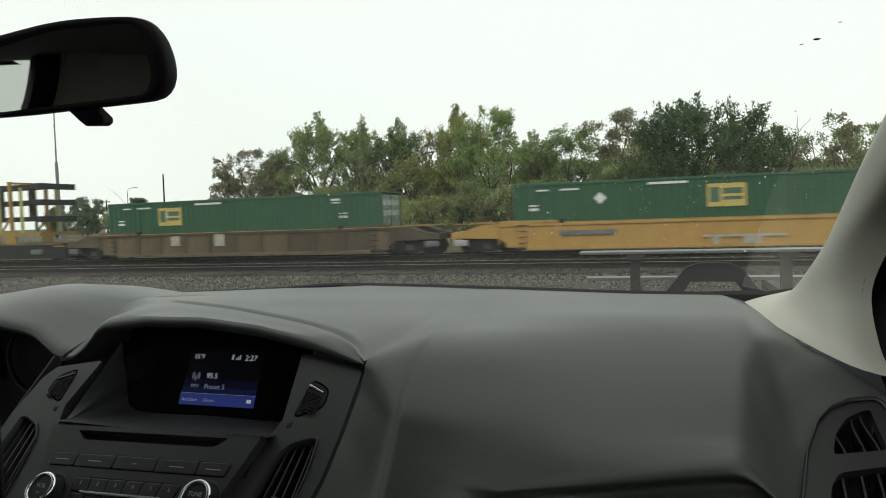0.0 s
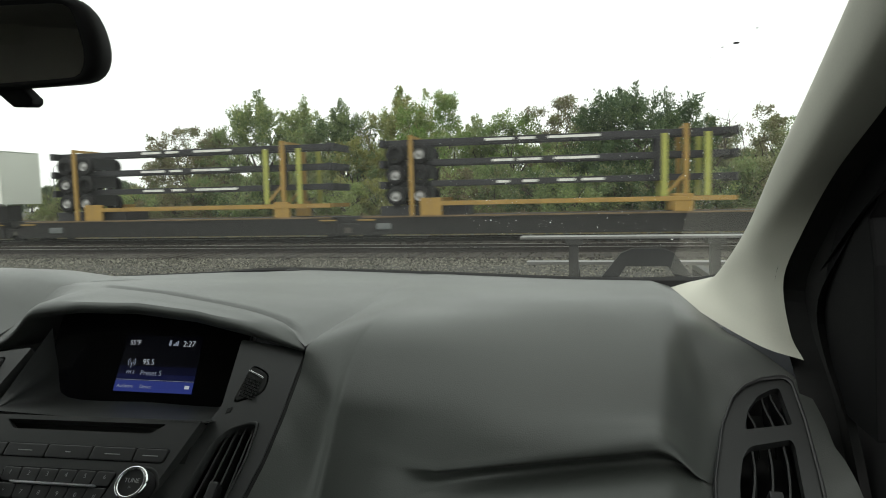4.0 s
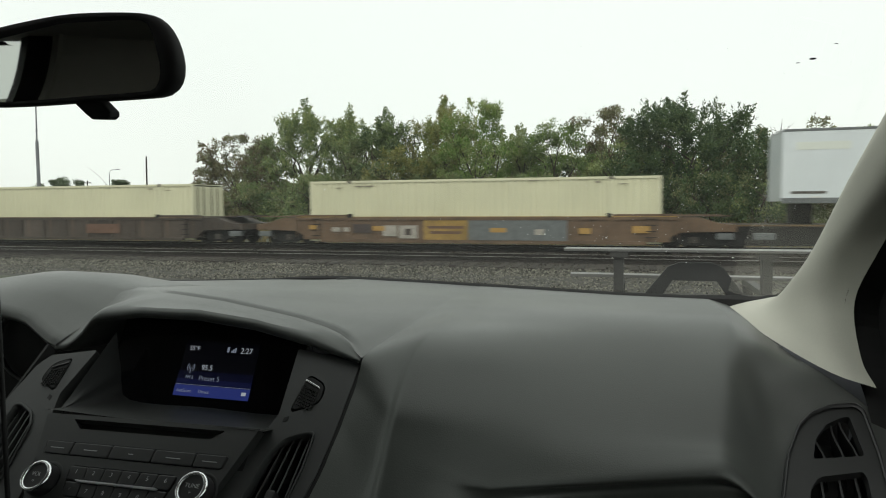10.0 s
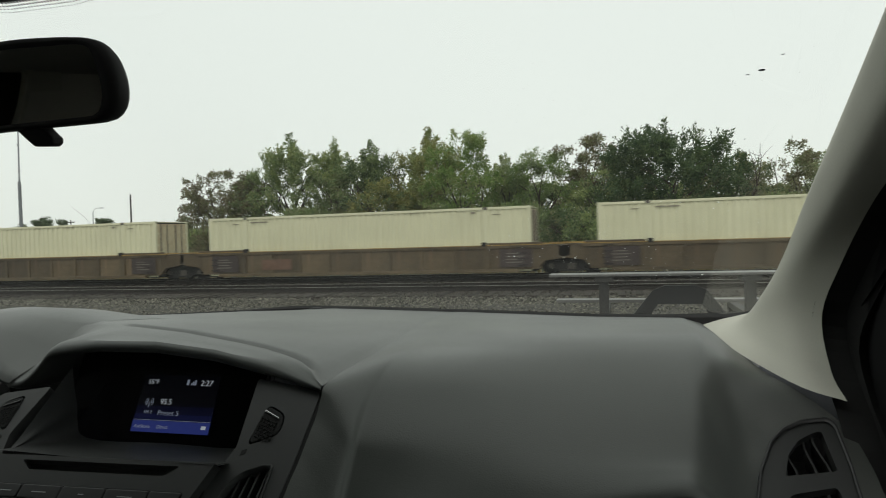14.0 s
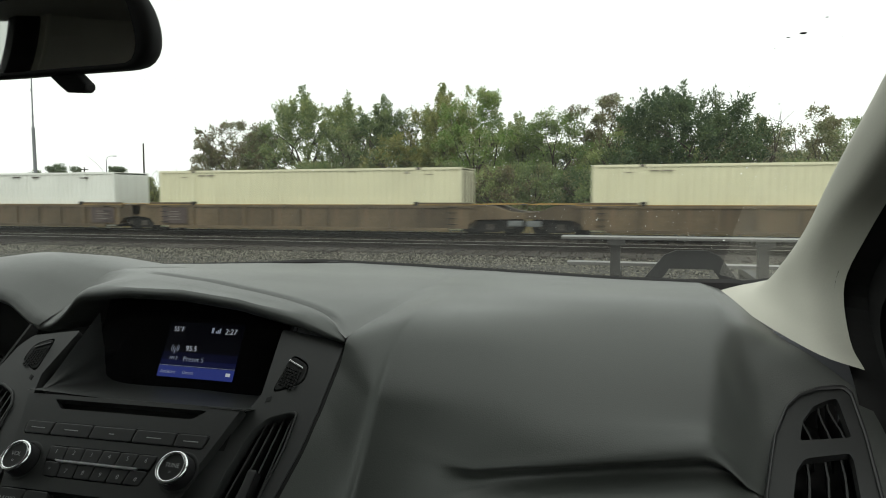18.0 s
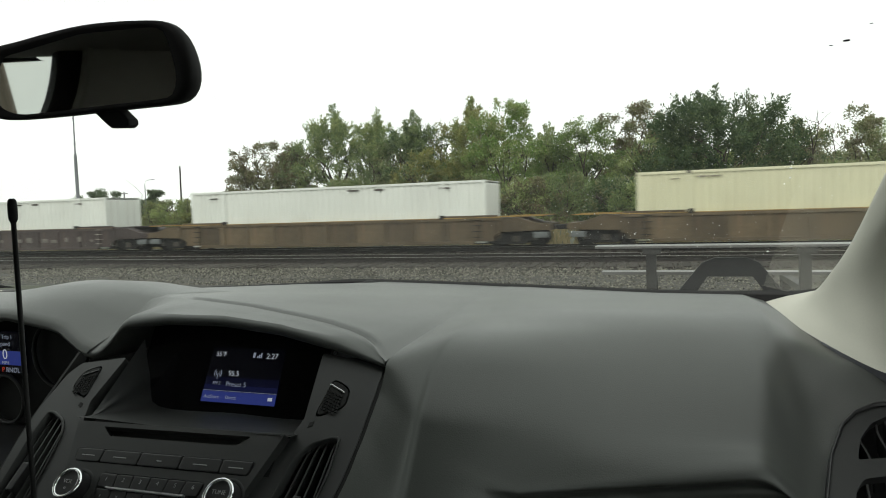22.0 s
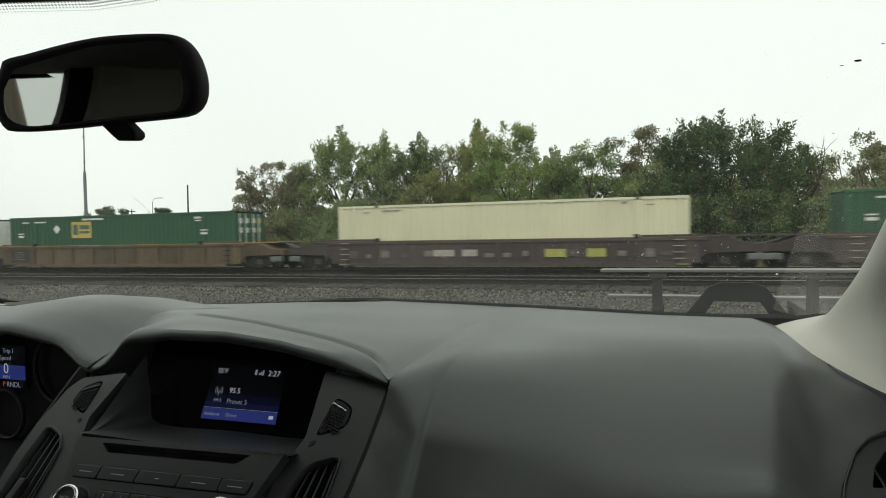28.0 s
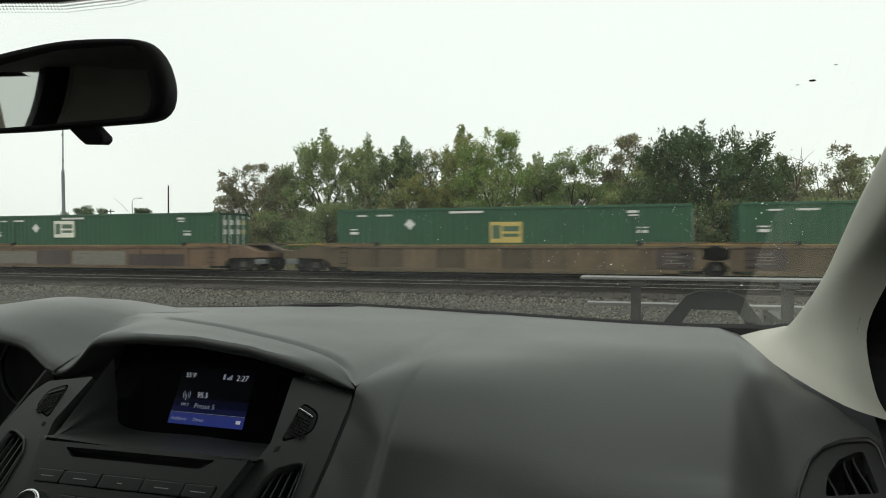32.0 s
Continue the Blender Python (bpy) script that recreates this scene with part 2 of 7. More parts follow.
def sheet(outline, holes, depth):
    """A flat plate in x and y with holes through it, depth thick behind z = 0."""
    bm = bmesh.new()
    es = []
    for loop in (outline, *holes):
        vs = [bm.verts.new((x, y, 0)) for x, y in loop]
        es += [bm.edges.new((vs[i], vs[(i + 1) % len(vs)])) for i in range(len(vs))]
    bmesh.ops.triangle_fill(bm, use_beauty=True, use_dissolve=False, edges=es)
    bmesh.ops.recalc_face_normals(bm, faces=bm.faces)
    if bm.faces and sum(f.normal.z for f in bm.faces) < 0:
        bmesh.ops.reverse_faces(bm, faces=bm.faces)
    edge = [e for e in bm.edges if e.is_boundary]
    r = bmesh.ops.extrude_edge_only(bm, edges=edge)
    bmesh.ops.translate(bm, verts=[v for v in r["geom"] if isinstance(v, bmesh.types.BMVert)], vec=(0, 0, -depth))
    return bm


def facing(bm, way):
    """Turns a skin so that its faces look along way."""
    bm.normal_update()
    if sum(f.normal.dot(Vector(way)) * f.calc_area() for f in bm.faces) < 0:
        bmesh.ops.reverse_faces(bm, faces=bm.faces)
    return bm


def rounded(points, r=0.004, n=4):
    """The corners of an outline rounded off."""
    out = []
    k = len(points)
    for i in range(k):
        p, a, b = Vector(points[i]), Vector(points[i - 1]), Vector(points[(i + 1) % k])
        da, db = (a - p), (b - p)
        q = min(r, da.length * 0.45, db.length * 0.45)
        s, e = p + da.normalized() * q, p + db.normalized() * q
        for j in range(n + 1):
            u = j / n
            out.append(tuple((1 - u) ** 2 * s + 2 * u * (1 - u) * p + u * u * e))
    return out


def put(ob, m):
    ob.matrix_world = m
    return ob


# dashboard skin: columns of (y, z) from the windscreen to the edge below
YB = [(-1.06, 1.07), (-0.80, 1.14), (-0.66, 1.16), (-0.5, 1.20), (-0.28, 1.30), (-0.137, 1.309), (0.05, 1.274), (0.29, 1.216), (0.44, 1.172), (0.606, 1.155), (0.74, 1.13)]
ARCH = [(-0.30, 1.000), (-0.272, 1.018), (-0.254, 1.034), (-0.236, 1.046), (-0.202, 1.058), (-0.125, 1.067), (-0.04, 1.0675), (0.041, 1.0596), (0.118, 1.0455), (0.155, 1.0376), (0.181, 1.0325)]
LIP_Y = [(-0.27, 0.668), (-0.12, 0.666), (0.041, 0.660), (0.118, 0.652), (0.181, 0.643)]
CREASE_Y = [(-0.27, 0.70), (-0.255, 0.75), (-0.24, 0.80), (-0.162, 0.785), (-0.072, 0.765), (0.033, 0.735), (0.074, 0.72), (0.115, 0.70), (0.141, 0.685), (0.160, 0.670), (0.175, 0.656), (0.181, 0.650)]
CREASE_Z = [(-0.27, 1.040), (-0.255, 1.069), (-0.24, 1.079), (-0.162, 1.0775), (-0.072, 1.0737), (0.033, 1.0655), (0.074, 1.0621), (0.115, 1.058), (0.141, 1.0537), (0.160, 1.0476), (0.175, 1.0387), (0.181, 1.036)]


def passenger(x):
    inset = min(1, max(0, (x - 0.255) / 0.12)) * min(1, max(0, (0.60 - x) / 0.02))
    inset = inset * inset * (3 - 2 * inset)
    d = 0.017 * inset
    rise = min(0.036, max(-0.034, 0.17 * (x - 0.40) + 0.008))
    col = [(lerp(YB, x) + 0.06, 1.034), (lerp(YB, x), 1.0435), (1.08, 1.0475), (1.00, 1.050), (0.94, 1.0515), (0.90, 1.0505), (0.865, 1.045), (0.83, 1.0345), (0.79, 1.0165),
           (0.75, 0.9925), (0.71, 0.9625), (0.685, 0.938 + rise * 0.5), (0.668, 0.916 + rise), (0.660, 0.906 + rise), (0.659 + d * 0.5, 0.899 + rise), (0.656 + d, 0.892 + rise), (0.650 + d, 0.884 + rise),
           (0.639 + d * 0.3, 0.876 + rise), (0.625, 0.866 + rise), (0.60, 0.842 + rise * 0.8), (0.55, 0.78 + rise * 0.3), (0.50, 0.62)]
    k = min(1, max(0, (x - 0.22) / 0.10))
    for i in range(11, 19):
        u = (i - 10) / 9
        col[i] = tuple((p + (q - p) * u) * (1 - k) + r * k for p, q, r in zip(col[10], col[19], col[i]))
    return col


# the edge of the centre stack, from which a flat flank falls to the pad
FLANK = [(0.06, 1.034), (0.0, 1.0435), (1.08, 1.0475), (1.00, 1.050), (0.92, 1.049), (0.86, 1.0455), (0.80, 1.0430), (0.735, 1.0415), (0.680, 1.0395), (0.650, 1.0350), (0.641, 1.0240),
         (0.630, 1.0090), (0.618, 0.9985), (0.610, 0.9915), (0.604, 0.9865), (0.597, 0.9800), (0.588, 0.9725), (0.574, 0.9610), (0.558, 0.9465), (0.53, 0.922), (0.46, 0.8615), (0.38, 0.792)]
HEAD = Vector((0.476, 0.006, 1.197))      # where a passenger's eyes would be
FLANK_X = [(0.40, 0.148), (0.436, 0.154), (0.50, 0.166), (0.554, 0.1775), (0.587, 0.1805), (0.636, 0.182)]
CREASE_X = [(0.50, 0.182), (0.60, 0.187), (0.66, 0.191), (0.71, 0.192), (0.75, 0.191), (0.79, 0.192), (0.83, 0.206), (0.865, 0.22), (0.90, 0.23)]


def ease(u):
    u = min(1.0, max(0.0, u))
    return u * u * (3 - 2 * u)


def pad(x):
    """A column of the pad, swelling forward beside the crease at its left end."""
    k, far = max(0.0, 1 - (x - 0.19) / 0.06), ease(1 - (x - 0.19) / 0.26)
    out = []
    for y, z in passenger(x):
        z = eased(x, y, z)
        q = 1 - 0.115 * far * ease((0.90 - y) / 0.10)
        p = Vector((x + (lerp(CREASE_X, y) - 0.19) * k, y, z))
        out.append(tuple(HEAD + (p - HEAD) * q))
    return out


def flank(u):
    """A column of the flank: u runs from the stack's edge, 0, to the crease beside the pad, 1."""
    out = []
    for (a, za), q in zip(FLANK, pad(0.19)):
        if a < 0.1:
            a += lerp(YB, 0.18)
        p, q = Vector((lerp(FLANK_X, a), a, za)), Vector(q)
        q = HEAD + (q - HEAD) * (1 - 0.011 * ease((0.735 - q.y) / 0.05))
        swell = 0.0052 * ease((0.78 - a) / 0.08) * 4 * u * (1 - u)
        out.append(tuple(p.lerp(q, u) + Vector((0.5, -0.3, 0.8)) * swell))
    return out


def fine(col, n=90):
    return [tuple(p) for p in spline([(x, y, z) for x, y, z in col], n)]


edge_line = [(0.612, 1.21, 1.030), (0.613, 1.15, 1.036), (0.617, 1.09, 1.036), (0.622, 1.04, 1.034), (0.628, 0.99, 1.030), (0.634, 0.95, 1.026), (0.643, 0.91, 1.021), (0.655, 0.87, 1.014), (0.668, 0.83, 1.013),
             (0.692, 0.806, 1.011), (0.717, 0.786, 1.000), (0.727, 0.752, 0.968), (0.728, 0.725, 0.94), (0.731, 0.715, 0.93), (0.733, 0.71, 0.925), (0.735, 0.70, 0.915), (0.738, 0.69, 0.905), (0.740, 0.68, 0.895), (0.742, 0.67, 0.885),
             (0.75, 0.63, 0.84), (0.76, 0.60, 0.75), (0.77, 0.58, 0.60)]


def vent_z(x, y):
    return 0.9538 + 0.608 * (y - 0.75) - 0.07 * (x - 0.66) - 0.004


def eased(x, y, z):
    """The pad falls softly to the plane of the corner vent."""
    lo = 0.560 - 0.02 * min(1, max(0, (0.74 - y) / 0.06))
    g = min(1, max(0, (x - lo) / (0.612 - lo)))
    g = g * g * (3 - 2 * g) * min(1, max(0, (0.845 - y) / 0.07)) * (1 if y > 0.6 else 0)
    return z * (1 - g) + min(z, vent_z(x, y)) * g


cols = [fine(flank(u)) for u in (0, 0.12, 0.3, 0.5, 0.7, 0.86, 0.95, 0.985)]
cols += [fine(pad(x)) for x in (0.1905, 0.1915, 0.194, 0.20, 0.21, 0.225, 0.24, 0.26, 0.28, 0.30, 0.32, 0.36, 0.40, 0.45, 0.49, 0.515, 0.53, 0.54, 0.548, 0.556, 0.564, 0.572, 0.58, 0.585)]
base = passenger(0.60)
for u in (0.08, 0.16, 0.24, 0.32, 0.40, 0.48, 0.56, 0.64, 0.72, 0.80, 0.90, 1.0):
    col = []
    for i, (y, z) in enumerate(base):
        ex, ey, ez = edge_line[i]
        x = 0.585 * (1 - u) + ex * u
        yy, zz = y * (1 - u) + ey * u, z * (1 - u) + ez * u
        col.append((x, yy, eased(x, yy, zz)))
    cols.append(fine(col))
nv = Vector((0.06, -0.52, 0.855)).normalized()
uv = Vector((0, 1, 0.6)).cross(nv).normalized()
vv = nv.cross(uv)
MV = Matrix.Translation((0.66, 0.75, 0.9538)) @ Matrix((uv, vv, nv)).transposed().to_4x4()
skin = loft(cols)
skin.verts.ensure_lookup_table()
rows_n = len(cols[0])
soft = [skin.verts[c * rows_n + k] for c in range(1, 15) for k in range(8, rows_n - 8) if cols[c][k][1] < 0.93]
for _ in range(10):
    bmesh.ops.smooth_vert(skin, verts=soft, factor=0.5, use_axis_x=True, use_axis_y=True, use_axis_z=True)
inv = MV.inverted()
cut = []
outer = [(-0.066, -0.16), (-0.0593, -0.1006), (-0.0417, -0.0292), (-0.0246, 0.011), (-0.0092, 0.0305), (0.0113, 0.0434), (0.0381, 0.0501), (0.044, 0.0422), (0.0449, -0.013), (0.041, -0.0894), (0.034, -0.16)]


def within(p, loop):
    """Whether p lies inside an outline."""
    hit = False
    for (x0, y0), (x1, y1) in zip(loop, loop[1:] + loop[:1]):
        if (y0 > p.y) != (y1 > p.y) and p.x < x0 + (p.y - y0) * (x1 - x0) / (y1 - y0):
            hit = not hit
    return hit


for f in skin.faces:
    qs = [inv @ v.co for v in f.verts]
    if abs(qs[0].z) < 0.06 and all(within(q, outer) for q in qs):
        cut.append(f)
bmesh.ops.delete(skin, geom=cut, context="FACES")
dash = part("dashboard", skin, M_DASH, car, "dark grey grained soft-touch dashboard pad", smooth=True)

cols = []
for x in np.linspace(-0.268, 0.181, 64):
    yc, zc, az, yl = lerp(CREASE_Y, x), lerp(CREASE_Z, x), lerp(ARCH, x), lerp(LIP_Y, x)
    yb = lerp(YB, x)
    gr = 0.0036 * min(1, max(0, (x + 0.25) / 0.08)) * min(1, max(0, (0.168 - x) / 0.02))
    zr = 1.039 + 0.0045 * min(1, max(0, (x + 0.20) / 0.10))
    back = [(yb + 0.06, zr - 0.009), (yb, zr), (yb * 0.6 + yc * 0.4, 1.047 * 0.7 + zc * 0.3), (yb * 0.3 + yc * 0.7, 1.048 * 0.4 + zc * 0.6), (yc + 0.022, zc), (yc + 0.009, zc + 0.0003), (yc + 0.003, zc - gr), (yc - 0.003, zc - 0.0004), (yc - 0.006, zc + 0.0003)]
    k = min(1.0, max(0.15, (yc - yl) / 0.055))
    top = min(zc - 0.0008, az + 0.0135 * k)
    lip = [((yc + yl) / 2 + 0.004 * k, (zc + top) / 2 + 0.0012), (yl + 0.016 * k, top), (yl + 0.005 * k, az + 0.0095 * k), (yl, az + 0.004 * k), (yl + 0.001, az - 0.001), (yl + 0.006, az - 0.004), (yl + 0.04, az - 0.007), (yl + 0.10, az - 0.011)]
    v = min(1, max(0, (-0.185 - x) / 0.083))
    v = v * v * (3 - 2 * v)
    near = [(yb + 0.06, 1.03), (yb, 1.039), (1.05, 1.0505), (0.95, 1.0666), (0.90, 1.072), (0.88, 1.0745), (0.86, 1.0764), (0.83, 1.078), (0.80, 1.0778), (0.775, 1.066), (0.75, 1.050), (0.715, 1.038), (0.69, 1.028), (0.676, 1.022), (0.67, 1.016), (0.69, 1.009), (0.76, 1.004)]
    cols.append([(x, a[0] * (1 - v) + c[0] * v, a[1] * (1 - v) + c[1] * v) for a, c in zip(back + lip, near)])
part("display_hood", loft(cols), M_DASH, car, "arched grey hood over the recessed display", smooth=True)

cols = []
for x in np.linspace(-1.05, -0.262, 40):
    h = math.exp(-((x + 0.43) / 0.17) ** 2)
    lip = lerp([(-1.05, 0.96), (-0.80, 1.0), (-0.66, 1.03), (-0.55, 1.06), (-0.45, 1.063), (-0.35, 1.048), (-0.27, 1.022)], x)
    yb = lerp(YB, x)
    s = min(1, max(0, (x + 0.35) / 0.08))
    yl = 0.70 - 0.03 * s
    col = [(yb + 0.06, 1.03), (yb, 1.039), (1.05, 1.046 + 0.012 * h), (0.95, 1.056 + 0.028 * h), (0.86, 1.064 + 0.033 * h), (0.80, 1.068 + 0.026 * h), (0.75, max(lip, 1.062 + 0.018 * h - 0.02 * s)), (yl + 0.02, lip + 0.008), (yl, lip), (yl + 0.004, lip - 0.008), (yl + 0.05, lip - 0.012), (0.82, lip - 0.02)]
    cols.append([(x, y, z) for y, z in col])
part("instrument_hood", loft(cols), M_DASH, car, "grey hood over the driver's instruments", smooth=True)
part("dash_lower", boxes((-1.05, -0.27, 0.60, 0.62, 0.55, 0.86), (-1.05, -0.27, 0.62, 0.86, 0.84, 0.86), bevel=0.006), M_TRIM, car)

# instrument cluster
cluster = part("instrument_panel", boxes((-0.74, -0.29, 0.80, 0.82, 0.86, 1.06), bevel=0.004), M_SOFT, car)
CL = pose(-0.575, 0.797, 0.982, 90, 0, 0)
part("cluster_screen", boxes((-0.62, -0.532, 0.794, 0.799, 0.948, 1.018)), M_NIGHT, cluster, "small lit driver display")
part("cluster_glow", boxes((-0.62, -0.532, 0.792, 0.7935, 0.962, 0.985)), M_BLUE, cluster)
for body, size, x, z, mt in (("Trip 1", 0.010, -0.578, 1.006, M_DIM), ("Speed", 0.011, -0.586, 0.994, M_DIM), ("0", 0.024, -0.578, 0.972, M_WHITE), ("MPH", 0.008, -0.580, 0.963, M_DIM), ("RNDL", 0.012, -0.572, 0.950, M_DIM), ("P", 0.012, -0.581, 0.950, M_RED)):
    lettering("cluster_text", body, size, mt, cluster, pose(x, 0.791, z, 90, 0, 0))
for x, z, r in ((-0.45, 0.985, 0.055), (-0.70, 0.985, 0.055), (-0.575, 0.905, 0.04)):
    ring = [[(x + (r + 0.003 * math.cos(b)) * math.cos(a), 0.79 + 0.004 * math.sin(b), z + (r + 0.003 * math.cos(b)) * math.sin(a)) for b in np.linspace(0, 2 * math.pi, 8, endpoint=False)] for a in np.linspace(0, 2 * math.pi, 40)]
    part("gauge_ring", loft(ring, closed=True), M_TRIM, cluster, smooth=True)

# centre stack
MC = Matrix.Translation((CX, 0.55, 0.957)) @ pose(0, 0, 0, 45) @ pose(0, 0, 0, 0, 0, 1.2)
MW = Matrix.Translation((CX, 0.587, 0.974)) @ pose(0, 0, 0, math.degrees(math.atan2(1, 1.15)))
slot_hole = rounded([(-0.094, 0.019), (0.096, 0.019), (0.082, 0.0085), (-0.080, 0.0085)], 0.003)
row_hole = rounded([(-0.112, -0.0065), (0.112, -0.0065), (0.109, -0.0215), (-0.109, -0.0215)], 0.004)
key_hole = rounded([(-0.066, -0.031), (0.066, -0.031), (0.058, -0.063), (-0.058, -0.063)], 0.008)
low_hole = rounded([(-0.100, -0.0765), (0.100, -0.0765), (0.088, -0.150), (-0.088, -0.150)], 0.008)
stack = put(part("centre_console_face", sheet([(-0.133, 0.024), (0.133, 0.024), (0.112, -0.036), (0.090, -0.100), (0.072, -0.20), (-0.072, -0.20), (-0.090, -0.100), (-0.112, -0.036)], [slot_hole, row_hole, key_hole, low_hole], 0.012), M_TRIM, car, "matt black centre stack with rows of radio buttons"), MC)
put(part("stack_backing", boxes((-0.125, 0.125, -0.2, 0.022, -0.016, -0.0105)), M_SOFT, stack), MC)


def on_stack(name, outline, z0, z1, material, parent, m=None, bevel=0.0012, label=""):
    bm = bmesh.new()
    f = bm.faces.new([bm.verts.new((x, y, z0)) for x, y in outline])
    r = bmesh.ops.extrude_face_region(bm, geom=[f])
    bmesh.ops.translate(bm, verts=[v for v in r["geom"] if isinstance(v, bmesh.types.BMVert)], vec=(0, 0, z1 - z0))
    bmesh.ops.recalc_face_normals(bm, faces=bm.faces)
    if bevel:
        bmesh.ops.bevel(bm, geom=[e for e in bm.edges if all(v.co.z > max(z0, z1) - 1e-6 for v in e.verts)], offset=bevel, segments=2, affect="EDGES", profile=0.6)
    return put(part(name, bm, material, parent, label), MC if m is None else m)


xs = [-0.111, -0.075, -0.026, 0.026, 0.075, 0.111]
for i, (a, b) in enumerate(zip(xs, xs[1:])):
    ka, kb = (0.0025 if i == 0 else 0), (0.0025 if i == 4 else 0)
    btn = on_stack("button", rounded([(a + 0.0006, -0.0071), (b - 0.0006, -0.0071), (b - 0.0006 - kb, -0.0209), (a + 0.0006 + ka, -0.0209)], 0.0025), -0.009, 0.0012, M_BUTTON, stack)
    w = 0.0085 if i != 2 else 0.003
    on_stack("button_mark", [((a + b) / 2 - w, -0.0142), ((a + b) / 2 + w, -0.0142), ((a + b) / 2 + w, -0.0150), ((a + b) / 2 - w, -0.0150)], 0.0011, 0.0015, M_PRINT, btn, bevel=0)
for r, ys in ((0, (-0.0318, -0.0462)), (1, (-0.0478, -0.0622))):
    for i in range(6):
        w0, w1 = (0.0645, 0.0615) if r == 0 else (0.0612, 0.0578)
        a0, b0 = -w0 + 2 * w0 * i / 6, -w0 + 2 * w0 * (i + 1) / 6
        a1, b1 = -w1 + 2 * w1 * i / 6, -w1 + 2 * w1 * (i + 1) / 6
        key = on_stack("keypad_button", rounded([(a0 + 0.0004, ys[0]), (b0 - 0.0004, ys[0]), (b1 - 0.0004, ys[1]), (a1 + 0.0004, ys[1])], 0.0022), -0.009, 0.0010, M_BUTTON, stack)
        lettering("key_digit", "123456*7890#"[r * 6 + i], 0.0062, M_PRINT, key, MC @ pose((a0 + b0) / 2 - 0.0016, (ys[0] + ys[1]) / 2 - (0.0005 if r == 0 else 0.003), 0.0011))
on_stack("chrome_strip", rounded([(-0.049, -0.0462), (0.049, -0.0462), (0.047, -0.0479), (-0.047, -0.0479)], 0.0008), 0.0, 0.0034, M_SILVER, stack, bevel=0.0008, label="thin chrome strip between the key rows")
for sgn, body in ((-1, "VOL"), (1, "TUNE")):
    bm = bmesh.new()
    cyl(bm, 0.0170, 0.0162, (0, 0, -0.004), (0, 0, 0.013), 40)
    bmesh.ops.bevel(bm, geom=[e for e in bm.edges if all(v.co.z > 0.012 for v in e.verts)], offset=0.0015, segments=2, affect="EDGES")
    knob = put(part("knob", bm, M_BUTTON, stack, "round black radio knob with a chrome rim"), MC @ pose(0.0935 if sgn > 0 else -0.0875, -0.0455 if sgn > 0 else -0.050, 0))
    ring = [[((0.0141 + q) * math.cos(a), (0.0141 + q) * math.sin(a), zz) for q, zz in ((-0.0016, 0.0129), (-0.0013, 0.0146), (0.0, 0.0150), (0.0015, 0.0146), (0.0022, 0.0128))] for a in np.linspace(0, 2 * math.pi, 49)]
    put(part("knob_rim", loft(ring), M_CHROME, knob, smooth=True), knob.matrix_world)
    lettering("knob_text", body, 0.0062, M_PRINT, knob, knob.matrix_world @ pose(0, 0.0, 0.0132), "CENTER")
    lettering("knob_text", "o" if sgn < 0 else ">", 0.005, M_PRINT, knob, knob.matrix_world @ pose(0, -0.006, 0.0132), "CENTER")
    bz = [[((0.0195 + q) * math.cos(a), (0.0195 + q) * math.sin(a), zz) for q, zz in ((-0.003, -0.002), (-0.001, 0.0012), (0.0012, 0.0004))] for a in np.linspace(0, 2 * math.pi, 49)]
    put(part("knob_seat", loft(bz), M_TRIM, stack, smooth=True), knob.matrix_world)
for sgn in (-1, 1):
    for i, (y0, y1, body, bx) in enumerate(((-0.0775, -0.108, ("RADIO", "MEDIA") if sgn < 0 else ("PHONE", "MENU"), 0), (-0.109, -0.149, ("SOUND", "") if sgn < 0 else ("CLOCK", ""), 0))):
        for j in (0, 1):
            a, b = ((0.034, 0.064), (0.0645, 0.098))[j]
            q = [(sgn * (a + (0.004 if j == 0 else 0)), y0), (sgn * (b - 0.004 * i), y0), (sgn * (b - 0.004 - 0.004 * i), y1), (sgn * (a - (0.004 if j == 0 else 0)), y1)]
            key = on_stack("menu_button", rounded(q, 0.003), -0.009, 0.0008, M_BUTTON, stack)
            word = body[1 - j] if sgn < 0 else body[j]
            if word:
                lettering("menu_text", word, 0.0068, M_PRINT, key, MC @ pose(sgn * (a + b) / 2, y0 - 0.013, 0.001), "CENTER")
    on_stack("chrome_strip", rounded([(sgn * 0.058, -0.1074), (sgn * 0.083, -0.1074), (sgn * 0.082, -0.1100), (sgn * 0.059, -0.1100)], 0.0008), 0.0, 0.0034, M_SILVER, stack, bevel=0.0005)
bm = bmesh.new()
cyl(bm, 0.0305, 0.0285, (0, 0, -0.008), (0, 0, 0.003), 40)
dial = put(part("menu_dial", bm, M_BUTTON, stack, "round black four-way menu dial"), MC @ pose(0.0, -0.1085, 0))
bm = bmesh.new()
cyl(bm, 0.0125, 0.0115, (0, 0, 0.001), (0, 0, 0.0055), 28)
okb = put(part("dial_button", bm, M_TRIM, dial), dial.matrix_world)
lettering("dial_text", "OK", 0.007, M_PRINT, okb, dial.matrix_world @ pose(0, -0.002, 0.0057), "CENTER")
for a in range(4):
    put(part("dial_mark", sheet([(-0.002, 0.0205), (0.002, 0.0205), (0, 0.0235)], [], 0.0003), M_PRINT, dial), dial.matrix_world @ pose(0, 0, 0.0034, 0, 0, 90 * a))
# dark slot
on_stack("disc_slot", [(-0.092, 0.0185), (0.094, 0.0185), (0.08, 0.009), (-0.078, 0.009)], -0.028, -0.026, M_SOFT, stack, bevel=0)
